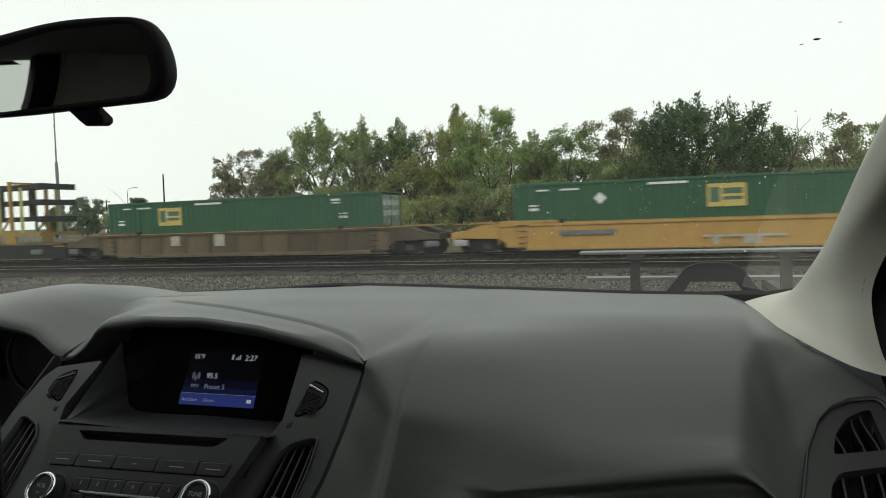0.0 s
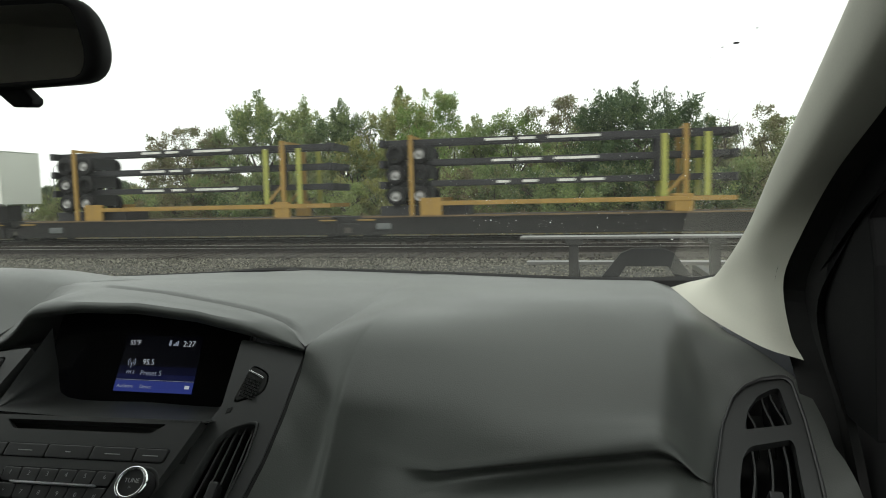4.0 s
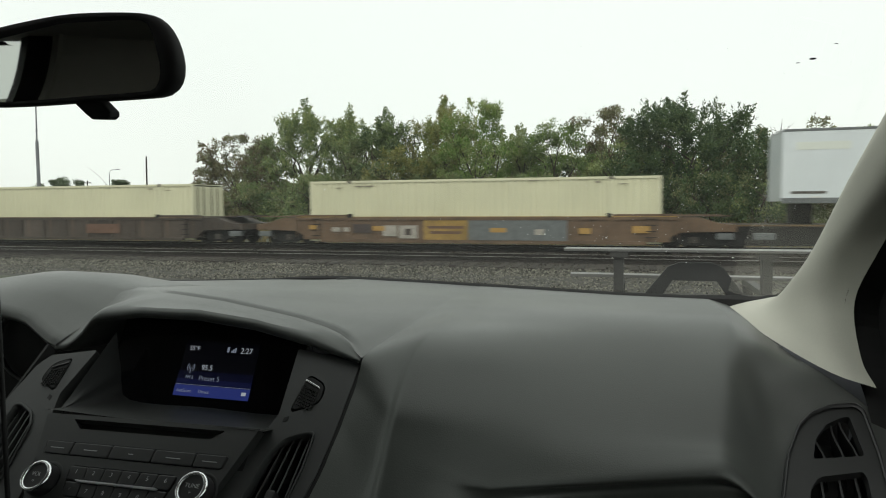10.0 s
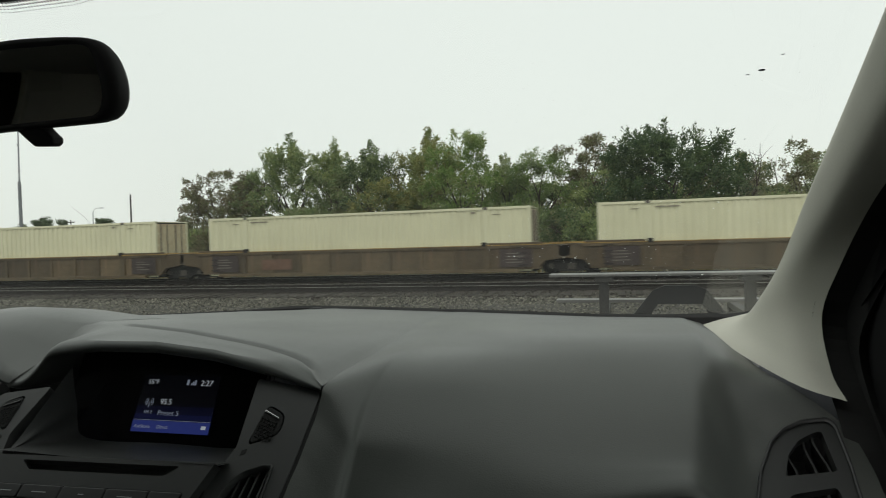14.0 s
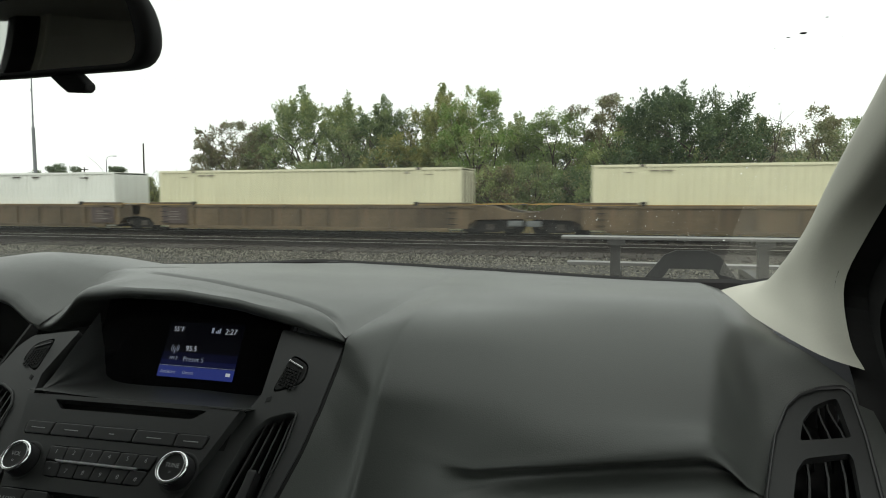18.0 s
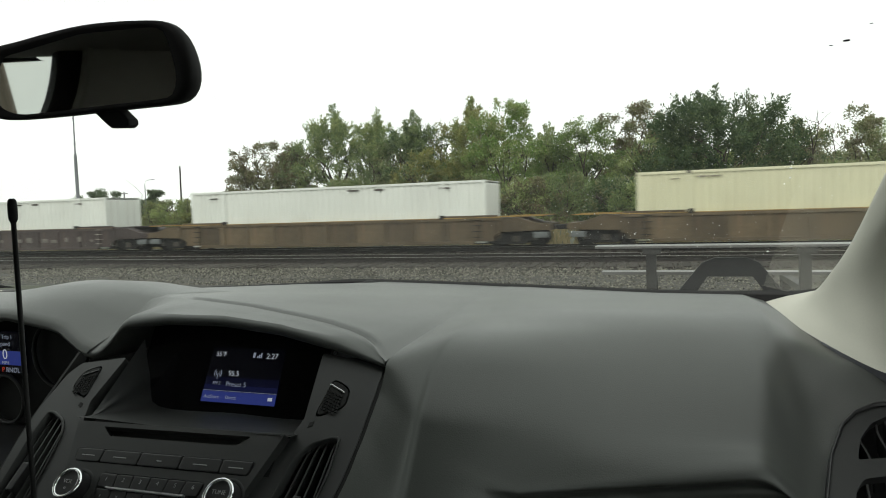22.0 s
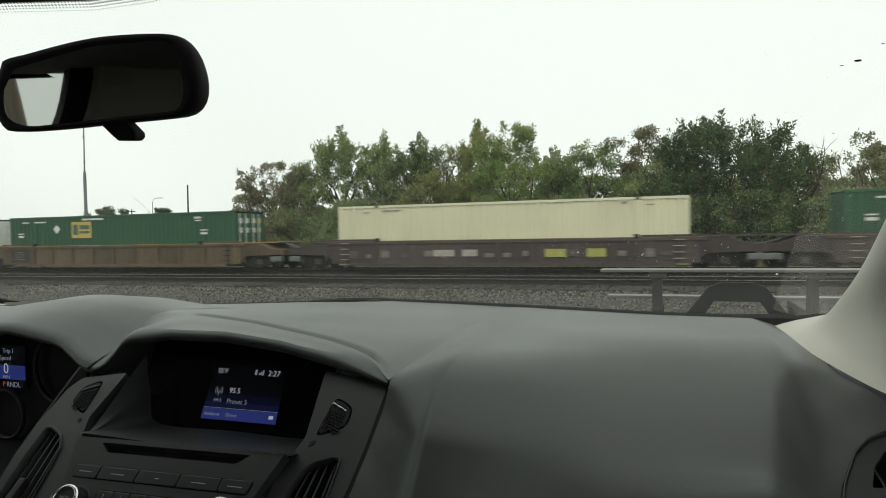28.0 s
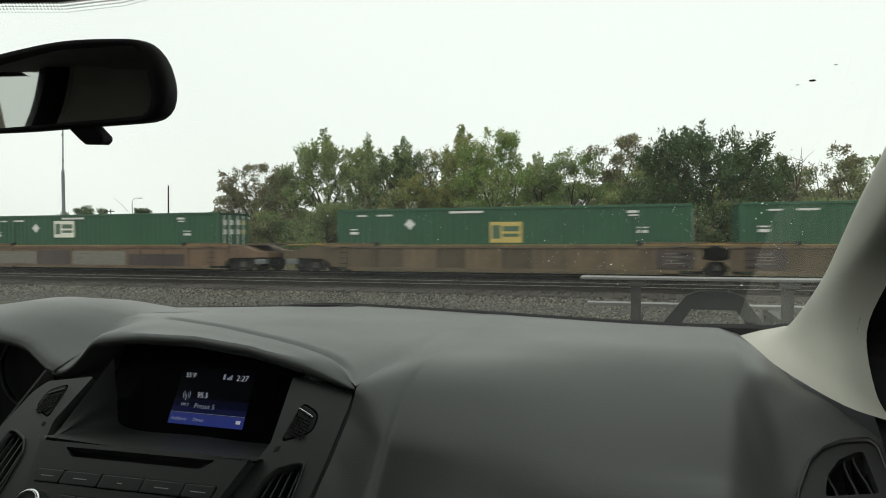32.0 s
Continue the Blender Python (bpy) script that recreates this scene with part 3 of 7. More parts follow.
# cove between the slot and the display
rows = []
for u in np.linspace(0, 1, 12):
    hw = 0.133 - 0.004 * u
    y, z = 0.5670 + 0.105 * u, 0.9741 - 0.011 * math.sin(u * math.pi / 2) - 0.004 * u
    zw = max(z + 0.0005, 0.974 + (y - 0.592) / 1.15)
    rows.append([(CX - hw - 0.006, y, zw), (CX - hw - 0.002, y, z * 0.5 + zw * 0.5), (CX - hw + 0.012, y, z + 0.001), (CX, y, z - 0.001), (CX + hw - 0.012, y, z + 0.001), (CX + hw + 0.002, y, z * 0.5 + zw * 0.5), (CX + hw + 0.006, y, zw)])
part("display_cove", loft([spline(r, 30) for r in rows]), M_TRIM, car, smooth=True)

# display
MS = Matrix.Translation((CX, 0.669, 0.970)) @ pose(0, 0, 0, math.degrees(math.atan2(1, 0.5)))
display = put(part("display", boxes((-0.155, 0.120, -0.016, 0.100, -0.012, -0.001), bevel=0.003), M_PIANO, car, "recessed dark radio display with blue menu bar"), MS)


def lit(name, x0, x1, y0, y1, z, material):
    return put(part(name, boxes((x0, x1, y0, y1, z, z + 0.0003)), material, display), MS)


lit("screen_area", -0.0515, 0.0545, -0.001, 0.068, -0.0009, M_NIGHT)
lit("menu_bar", -0.0515, 0.0545, -0.0010, 0.0125, 0.0, M_BLUE)
lit("screen_glow", -0.0515, 0.0545, 0.0135, 0.0205, -0.0004, M_DUSK)
lit("screen_glow", -0.0515, 0.0545, 0.0206, 0.0300, -0.0004, M_DEEP)
lit("menu_line", -0.0515, 0.0545, 0.0130, 0.0134, 0.0, M_DIM)
for body, size, x, y, mt in (("55°F", 0.0082, -0.044, 0.0560, M_WHITE), ("2:27", 0.0098, 0.0295, 0.0555, M_WHITE), ("95.5", 0.0094, -0.020, 0.0320, M_WHITE), ("Preset 5", 0.0088, -0.020, 0.0190, M_DIM),
                             ("FM 2", 0.0056, -0.0395, 0.0205, M_DIM), ("AutStore", 0.0060, -0.0480, 0.0035, M_DIM), ("Direct", 0.0060, -0.0165, 0.0035, M_DIM)):
    lettering("screen_text", body, size, mt, display, MS @ pose(x, y, 0.0006))
for i in range(3):
    lit("signal_bar", 0.0165 + i * 0.0024, 0.0183 + i * 0.0024, 0.0560, 0.0585 + 0.0018 * i, 0.0003, M_DIM)
lit("battery_icon", 0.0105, 0.0135, 0.0560, 0.0625, 0.0003, M_DIM)
lit("speaker_icon", 0.0440, 0.0500, 0.0045, 0.0085, 0.0004, M_WHITE)
for r in (0.0028, 0.0052):
    for s in (0, 180):
        arc = [[((r + q) * math.cos(a), (r + q) * math.sin(a), 0.0005) for q in (-0.0004, 0.0004)] for a in np.linspace(-0.9, 0.9, 14)]
        put(part("antenna_icon", loft(arc), M_DIM, display), MS @ pose(-0.035, 0.0345, 0, 0, 0, s))
lit("antenna_icon", -0.0354, -0.0346, 0.0275, 0.0345, 0.0004, M_DIM)

# wings of the stack, each with a rocker switch and a tall air vent
for sgn in (1, -1):
    MS_ = MW if sgn > 0 else Matrix.Translation((-0.013, 0, 0)) @ MW
    def mir(pts):
        return [(sgn * x, y) for x, y in pts]
    vent = [(0.187, -0.003), (0.179, -0.0025), (0.158, -0.011), (0.1455, -0.028), (0.138, -0.070), (0.131, -0.126), (0.122, -0.18), (0.168, -0.18), (0.180, -0.116), (0.188, -0.040)]
    rock = [(0.154, 0.066), (0.179, 0.054), (0.180, 0.030), (0.148, 0.015)]
    wing_out = [(0.128, 0.098), (0.2055, 0.0865), (0.2085, 0.081), (0.207, 0.0), (0.204, -0.044), (0.192, -0.115), (0.178, -0.20), (0.088, -0.20), (0.099, -0.105), (0.120, -0.040), (0.138, 0.014)]
    if sgn < 0:
        wing_out = [(0.128, 0.078), (0.190, 0.066), (0.2005, 0.050)] + wing_out[3:]
    wing = put(part("stack_wing", sheet(rounded(mir(wing_out), 0.004), [rounded(mir(vent), 0.006), rounded(mir(rock), 0.009)], 0.015), M_TRIM, car), MS_)
    ring = []
    for k, (grow, z) in enumerate(((1.0, 0.0006), (0.985, 0.0028), (0.955, 0.0018), (0.94, -0.010))):
        c = Vector((sgn * 0.161, -0.09))
        ring.append([(*(c + (Vector(p) - c) * grow), z) for p in rounded(mir(vent), 0.006)])
    put(part("vent_frame", loft(ring, closed=True), M_TRIM, wing, smooth=True), MS_)
    put(part("vent_well", boxes(*[(sgn * 0.16 - 0.045, sgn * 0.16 + 0.045, -0.2, 0.0, -0.062, -0.058)]), M_SOFT, wing), MS_)
    for i, u in enumerate((0.16, 0.38, 0.60, 0.82)):
        top = 0.150 + 0.038 * u
        bot = 0.126 + 0.060 * u
        y1 = (-0.017, -0.009, -0.005, -0.004)[i]
        rows = []
        for s in np.linspace(0, 1, 8):
            x = sgn * (bot + (top - bot) * s)
            y = -0.178 + (y1 + 0.178) * s
            lean = sgn * 0.010
            rows.append([(x - 0.0009, y, -0.004), (x + 0.0009, y, -0.004), (x + 0.0009 - lean, y, -0.040), (x - 0.0009 - lean, y, -0.040)])
        put(part("vent_slat", loft(rows, closed=True, cap=True), M_TRIM, wing), MS_)
    put(part("vent_lever", boxes((sgn * 0.1655 - 0.0045, sgn * 0.1655 + 0.0045, -0.100, -0.068, -0.010, 0.003), bevel=0.0018), M_BUTTON, wing), MS_ @ pose(0, 0, 0, 0, 0, 0))
    c = Vector((sgn * 0.163, 0.039))
    body = [tuple(c + (Vector(p) - c) * 0.90) for p in mir(rock)]
    rk = on_stack("rocker_switch", rounded(body, 0.008), -0.012, 0.0010, M_SOFT, wing, MS_, 0.0012, "ribbed black rocker switch with a chrome tip")
    bm = bmesh.new()
    for i in range(8):
        for j in range(6):
            p = Vector((sgn * (0.154 + 0.0035 * j + 0.0008 * i * 0), 0.0245 + 0.0036 * i + 0.0012 * (2 - j)))
            if 0.022 < p.y < 0.049 - 0.0012 * j:
                box(bm, p.x - 0.0010, p.x + 0.0010, p.y - 0.0011, p.y + 0.0011, 0.001, 0.0024)
    put(part("rocker_grip", bm, M_SOFT, rk), MS_)
    on_stack("rocker_tip", rounded(mir([(0.1545, 0.0572), (0.1735, 0.0485), (0.1737, 0.0462), (0.1540, 0.0550)]), 0.0006), 0.0, 0.0026, M_CHROME if sgn > 0 else M_BUTTON, rk, MS_, 0.0005)
    on_stack("lock_mark", mir([(0.146, 0.010), (0.151, 0.012), (0.151, 0.0065), (0.146, 0.0045)]), 0.0, 0.0005, M_SOFT, wing, MS_, 0)
    rim = [(0.2085, 0.083), (0.207, 0.0), (0.204, -0.044), (0.192, -0.115), (0.178, -0.20)]
    put(part("stack_seam", loft([[(sgn * (p.x - 0.002), p.y, -0.014), (sgn * (p.x - 0.001), p.y, -0.0012), (sgn * (p.x + 0.0035), p.y, -0.0018), (sgn * (p.x + 0.004), p.y, -0.014)] for p in spline([(x, y, 0) for x, y in rim], 20)]), M_SOFT, wing), MS_)

# corner vent beside the door
upper = [(-0.0185, -0.0304), (-0.0106, -0.0033), (0.0032, 0.0177), (0.0205, 0.03), (0.0285, 0.0325), (0.0310, -0.0183)]
lower = [(-0.043, -0.15), (-0.0353, -0.0979), (-0.027, -0.0665), (-0.0177, -0.0518), (0.025, -0.0382), (0.0267, -0.0471), (0.0227, -0.0914), (0.018, -0.15)]
corner = put(part("corner_vent", sheet(rounded(outer, 0.004), [rounded(upper, 0.004), rounded(lower, 0.006)], 0.010), M_TRIM, car, "black air vent with a rounded surround"), MV @ Matrix.Translation((0, 0, 0.004)))
lips = []
for g, z in ((1.03, -0.004), (1.02, 0.0062), (0.985, 0.0085), (0.955, 0.0062)):
    c = Vector((-0.006, -0.05))
    lips.append([(*(c + (Vector(p) - c) * g), z) for p in rounded(outer, 0.004)])
put(part("vent_surround", loft(lips, closed=True), M_BUTTON, corner, smooth=True), MV)
put(part("vent_well", boxes((-0.05, 0.042, -0.16, 0.036, -0.055, -0.050), (-0.052, -0.05, -0.16, 0.036, -0.05, -0.014), (0.040, 0.042, -0.16, 0.036, -0.05, -0.014)), M_SOFT, corner), MV)
for x0, x1, ya, yb in ((-0.006, -0.008, -0.036, 0.014), (0.012, 0.011, -0.034, 0.026), (0.027, 0.020, -0.03, 0.034), (-0.014, -0.030, -0.052, -0.15), (0.003, -0.012, -0.047, -0.15), (0.018, 0.006, -0.042, -0.15)):
    rows = []
    for s in np.linspace(0, 1, 6):
        x, y = x0 + (x1 - x0) * s, ya + (yb - ya) * s
        x += 0.002 * math.sin(s * 6)
        rows.append([(x - 0.001, y, -0.003), (x + 0.001, y, -0.003), (x + 0.009, y, -0.036), (x + 0.007, y, -0.036)])
    put(part("vent_slat", loft(rows, closed=True, cap=True), M_TRIM, corner), MV)
put(part("vent_lever", boxes((-0.009, 0.004, -0.125, -0.10, -0.012, 0.001), bevel=0.002), M_BUTTON, corner), MV)

# pale windscreen pillars
PIL = [[(0.612, 1.16, 1.033), (0.634, 0.95, 1.026), (0.676, 0.815, 1.012), (0.716, 0.785, 1.003)],
       [(0.672, 1.12, 1.053), (0.656, 1.00, 1.056), (0.676, 0.87, 1.040), (0.714, 0.83, 1.025)],
       [(0.686, 1.095, 1.066), (0.670, 0.98, 1.088), (0.680, 0.90, 1.085), (0.711, 0.85, 1.085)],
       [(0.695, 0.98, 1.134), (0.682, 0.90, 1.146), (0.685, 0.85, 1.140), (0.716, 0.80, 1.145)],
       [(0.693, 0.83, 1.222), (0.684, 0.78, 1.222), (0.688, 0.74, 1.200), (0.720, 0.72, 1.207)],
       [(0.692, 0.715, 1.286), (0.683, 0.67, 1.277), (0.688, 0.64, 1.252), (0.720, 0.63, 1.250)],
       [(0.688, 0.588, 1.353), (0.676, 0.54, 1.342), (0.684, 0.50, 1.312), (0.720, 0.50, 1.310)],
       [(0.682, 0.42, 1.445), (0.658, 0.37, 1.430), (0.676, 0.32, 1.395), (0.720, 0.32, 1.390)],
       [(0.650, 0.26, 1.500), (0.630, 0.22, 1.470), (0.660, 0.18, 1.430), (0.720, 0.18, 1.420)]]
grid = [spline(r, 14) for r in PIL]
grid = list(zip(*[spline(c, 40) for c in zip(*grid)]))
pillar = part("windscreen_pillar", loft([list(r) for r in grid]), M_BEIGE, car, "pale grey windscreen pillar trim", smooth=True)
part("windscreen_pillar", loft([[(LEFT - 0.08 - p.x, p.y, p.z) for p in r] for r in grid]), M_BEIGE, car, smooth=True)
for s in (1, -1):
    ln = [(0.704, 1.20, 1.03), (0.705, 1.10, 1.062), (0.712, 0.98, 1.136), (0.709, 0.83, 1.226), (0.708, 0.715, 1.29), (0.704, 0.588, 1.357), (0.698, 0.42, 1.45), (0.66, 0.25, 1.51)]
    rows = []
    for p in spline(ln, 24):
        x = p.x if s > 0 else LEFT - p.x
        rows.append([(x - s * 0.004, p.y, p.z + 0.006), (x + s * 0.05, p.y, p.z + 0.004), (x + s * 0.05, p.y - 0.12, p.z - 0.05), (x + s * 0.03, p.y - 0.12, p.z - 0.06)])
    part("pillar_panel", loft(rows), M_SAIL, car)

# windscreen with a dotted black border
def screen_z(x, y):
    return 1.036 + 0.56 * (lerp(YB, x) + 0.012 - y)


rows = []
for v in np.linspace(0, 1, 20):
    r = []
    for x in np.linspace(-1.06, 0.705, 30):
        y = lerp(YB, x) + 0.03 - v * (0.90 - 0.10 * abs(x - CX))
        r.append((x, y, screen_z(x, y)))
    rows.append(r)
wind = part("windscreen", facing(loft(rows), (0, -0.5, -0.8)), M_GLASS, car, "rain-specked windscreen", smooth=True)
wind.visible_shadow = False
def band_q(x):
    return 0.776 - 0.10 * max(0.0, min(0.5, x + 0.55))


bm = bmesh.new()
for i, x in enumerate(np.arange(-0.70, 0.20, 0.0042)):
    for k in range(4):
        y = lerp(YB, x) - band_q(x) + 0.0115 - k * 0.0036
        r = 0.0008 + 0.00028 * k
        c = Vector((x + (0.0021 if k % 2 else 0), y, screen_z(x, y) - 0.0015))
        vs = [bm.verts.new(c + Vector((r * math.cos(a), r * 0.87 * math.sin(a), -r * 0.49 * math.sin(a)))) for a in np.linspace(0, 2 * math.pi, 6, endpoint=False)]
        bm.faces.new(vs)
part("dotted_border", bm, M_SOFT, wind, "black dotted band at the top of the glass")
rows = [[(x, lerp(YB, x) - band_q(x) * (1 - u) - 0.90 * u, screen_z(x, lerp(YB, x) - band_q(x) * (1 - u) - 0.90 * u) - 0.0014) for x in np.linspace(-1.04, 0.68, 60)] for u in (0, 0.5, 1)]
part("shade_band", loft(rows), M_SOFT, wind)
rows = []
for x in np.linspace(-1.04, 0.70, 48):
    y = lerp(YB, x)
    g = 0.0065 * min(1, max(0, (x + 0.30) / 0.10)) + 0.005 * max(0, x - 0.56) / 0.1
    rows.append([(x, y + 0.02, 1.034), (x, y + 0.004, 1.041 + g), (x, y - 0.004, 1.042 + g), (x, y - 0.010, 1.0405 + 0.5 * g), (x, y - 0.012, 1.032), (x, y, 1.026)])
part("windscreen_seal", loft(rows), M_SOFT, wind)
part("sensor_bump", (lambda b: (bmesh.ops.create_uvsphere(b, u_segments=16, v_segments=8, radius=0.012, matrix=Matrix.Translation((-0.135, 1.285, 1.041)) @ Matrix.Diagonal((1.6, 1, 0.55, 1))), b)[1])(bmesh.new()), M_SOFT, dash, smooth=True)

# rain drops and specks on the glass
# Pale body and translucency stand in for sky seen through clear water.
def drop_mat():
    m = bpy.data.materials.new("rain_drop")
    m.use_nodes = True
    n, l = m.node_tree.nodes, m.node_tree.links
    b = n["Principled BSDF"]
    b.inputs["Base Color"].default_value = (0.85, 0.87, 0.86, 1)
    b.inputs["Roughness"].default_value = 0.1
    tr = n.new("ShaderNodeBsdfTranslucent")
    tr.inputs[0].default_value = (0.9, 0.92, 0.9, 1)
    ms = n.new("ShaderNodeMixShader")
    ms.inputs[0].default_value = 0.55
    l.new(b.outputs[0], ms.inputs[1])
    l.new(tr.outputs[0], ms.inputs[2])
    l.new(ms.outputs[0], n["Material Output"].inputs[0])
    return m


def on_glass(x, y, lift=0.0012):
    return Vector((x, y, screen_z(x, y) + lift))


M_DROP = drop_mat()
rd_ = random.Random(77)
bm = bmesh.new()
for i in range(760):
    x, y = rd_.uniform(-0.30, 0.66) if i % 3 == 0 else rd_.gauss(0.48, 0.14), rd_.uniform(0.62, 1.04)
    if not -0.4 < x < 0.67:
        continue
    q = rd_.choice((0.00026, 0.00032, 0.00042, 0.00055)) * (2.4 if i % 60 == 0 else 1)
    c = on_glass(x, y)
    bmesh.ops.create_icosphere(bm, subdivisions=1, radius=q, matrix=Matrix.Translation(c) @ Matrix.Diagonal((rd_.uniform(0.8, 1.5), 1, 0.7, 1)))
specks = part("rain_specks", bm, M_DROP, wind, "tiny rain specks on the glass", smooth=True)
specks["kind"] = "stuff"
# Colour, black and pale, takes the place of refraction in these drops.
for x, y, q, st, mt in ((0.6125, 0.645, 0.0030, 0.35, M_SOFT), (0.602, 0.650, 0.0017, 0.25, M_SOFT), (0.626, 0.628, 0.0016, 0.25, M_SOFT), (0.600, 0.820, 0.0016, 0.7, M_DROP), (0.602, 0.838, 0.0012, 0.8, M_DROP), (0.598, 0.850, 0.0010, 0.8, M_DROP), (0.545, 0.800, 0.0011, 0.7, M_DROP), (0.570, 0.772, 0.0009, 0.8, M_DROP)):
    bm = bmesh.new()
    bmesh.ops.create_icosphere(bm, subdivisions=2, radius=q)
    for v in bm.verts:
        v.co = Vector((v.co.x, v.co.y * st * 0.9 - (v.co.x ** 2) * 90 * st, v.co.z * st * 0.6 - v.co.y * st * 0.5))
    d = part("rain_drop", bm, mt, wind, smooth=True)
    d.matrix_world = Matrix.Translation(on_glass(x, y, -0.001))

# console between the seats
console = part("armrest_console", boxes((-0.17, 0.10, -0.38, 0.42, 0.281, 0.59), bevel=0.02), M_TRIM, car, "dark padded console between the seats", smooth=True)
part("armrest_lid", boxes((-0.16, 0.09, -0.37, 0.40, 0.591, 0.61), bevel=0.008), M_SOFT, console)

# rear-view mirror
MM = Matrix.Translation((-0.030, 0.468, 1.324)) @ pose(0, 0, 0, 0, 0, -2) @ pose(0, 0, 0, 96.3, 0, 0)
HOUSE = [(-0.096, 0.0366), (-0.061, 0.0398), (-0.025, 0.0424), (0.010, 0.0440), (0.043, 0.0434), (0.088, 0.0396), (0.108, 0.0352), (0.1215, 0.0240), (0.128, 0.0075), (0.129, -0.0085), (0.1245, -0.0208), (0.115, -0.0282), (0.0997, -0.0307), (0.030, -0.0306), (-0.039, -0.0306), (-0.096, -0.0285), (-0.1088, -0.0223), (-0.1135, -0.0076), (-0.109, 0.0215)]
SILVER = [(-0.0825, 0.0276), (-0.056, 0.0305), (-0.002, 0.0355), (0.0185, 0.0367), (0.060, 0.0348), (0.097, 0.0322), (0.107, 0.025), (0.1126, 0.0004), (0.1124, -0.012), (0.107, -0.0222), (0.0965, -0.0253), (0.0308, -0.0255), (-0.0384, -0.0258), (-0.0749, -0.0247), (-0.0977, -0.0165), (-0.1025, -0.0031), (-0.0961, 0.0173)]


def ringed(points, n):
    """n points on a closed smooth curve, evenly by length."""
    P = [Vector((x, y, 0)) for x, y in points]
    c = spline(P[-2:] + P + P[:2], 40 * (len(P) + 3) + 1)[80:-80]
    d = np.cumsum([0] + [(q - p).length for p, q in zip(c, c[1:])])
    return [(float(np.interp(q, d, [p.x for p in c])), float(np.interp(q, d, [p.y for p in c]))) for q in np.linspace(0, d[-1], n, endpoint=False)]


shape, inner = ringed(HOUSE, 72), ringed(SILVER, 72)
cm = Vector((0.008, 0.004))
hou = [[(x, y, 0.0006) for x, y in inner], [(a[0] * 0.6 + b[0] * 0.4, a[1] * 0.6 + b[1] * 0.4, 0.0030) for a, b in zip(inner, shape)]]
for g, z in ((0.985, 0.0022), (1.0, -0.002), (1.0, -0.010), (0.95, -0.019), (0.80, -0.027), (0.45, -0.032), (0.1, -0.033)):
    hou.append([(cm.x + (x - cm.x) * g, cm.y + (y - cm.y) * g, z) for x, y in shape])
mirror = put(part("rear_view_mirror", loft(hou, closed=True, cap=True), M_SOFT, car, "black rear-view mirror with a dipping tab", smooth=True), MM)
put(part("mirror_glass", (lambda b: (b.faces.new([b.verts.new((x, y, 0.0009)) for x, y in inner]), b)[1])(bmesh.new()), M_MIRROR, mirror), MM)
put(part("dipping_tab", plate([(0.008, -0.029), (0.037, -0.029), (0.048, -0.0395), (0.0475, -0.044), (0.043, -0.0465), (0.027, -0.0455), (0.020, -0.040)], -0.006, 0.006, 0.002), M_SOFT, mirror), MM @ pose(0, 0, -0.012, -90, 0, 0) @ Matrix.Identity(4) @ pose(0, 0, 0, 0, 0, 0))
bm = bmesh.new()
cyl(bm, 0.012, 0.010, (0.0, 0.0, -0.025), (0.0, 0.005, -0.06), 16)
cyl(bm, 0.010, 0.016, (0.0, 0.005, -0.06), (0.01, 0.035, -0.11), 16)
put(part("mirror_arm", bm, M_SOFT, mirror), MM)

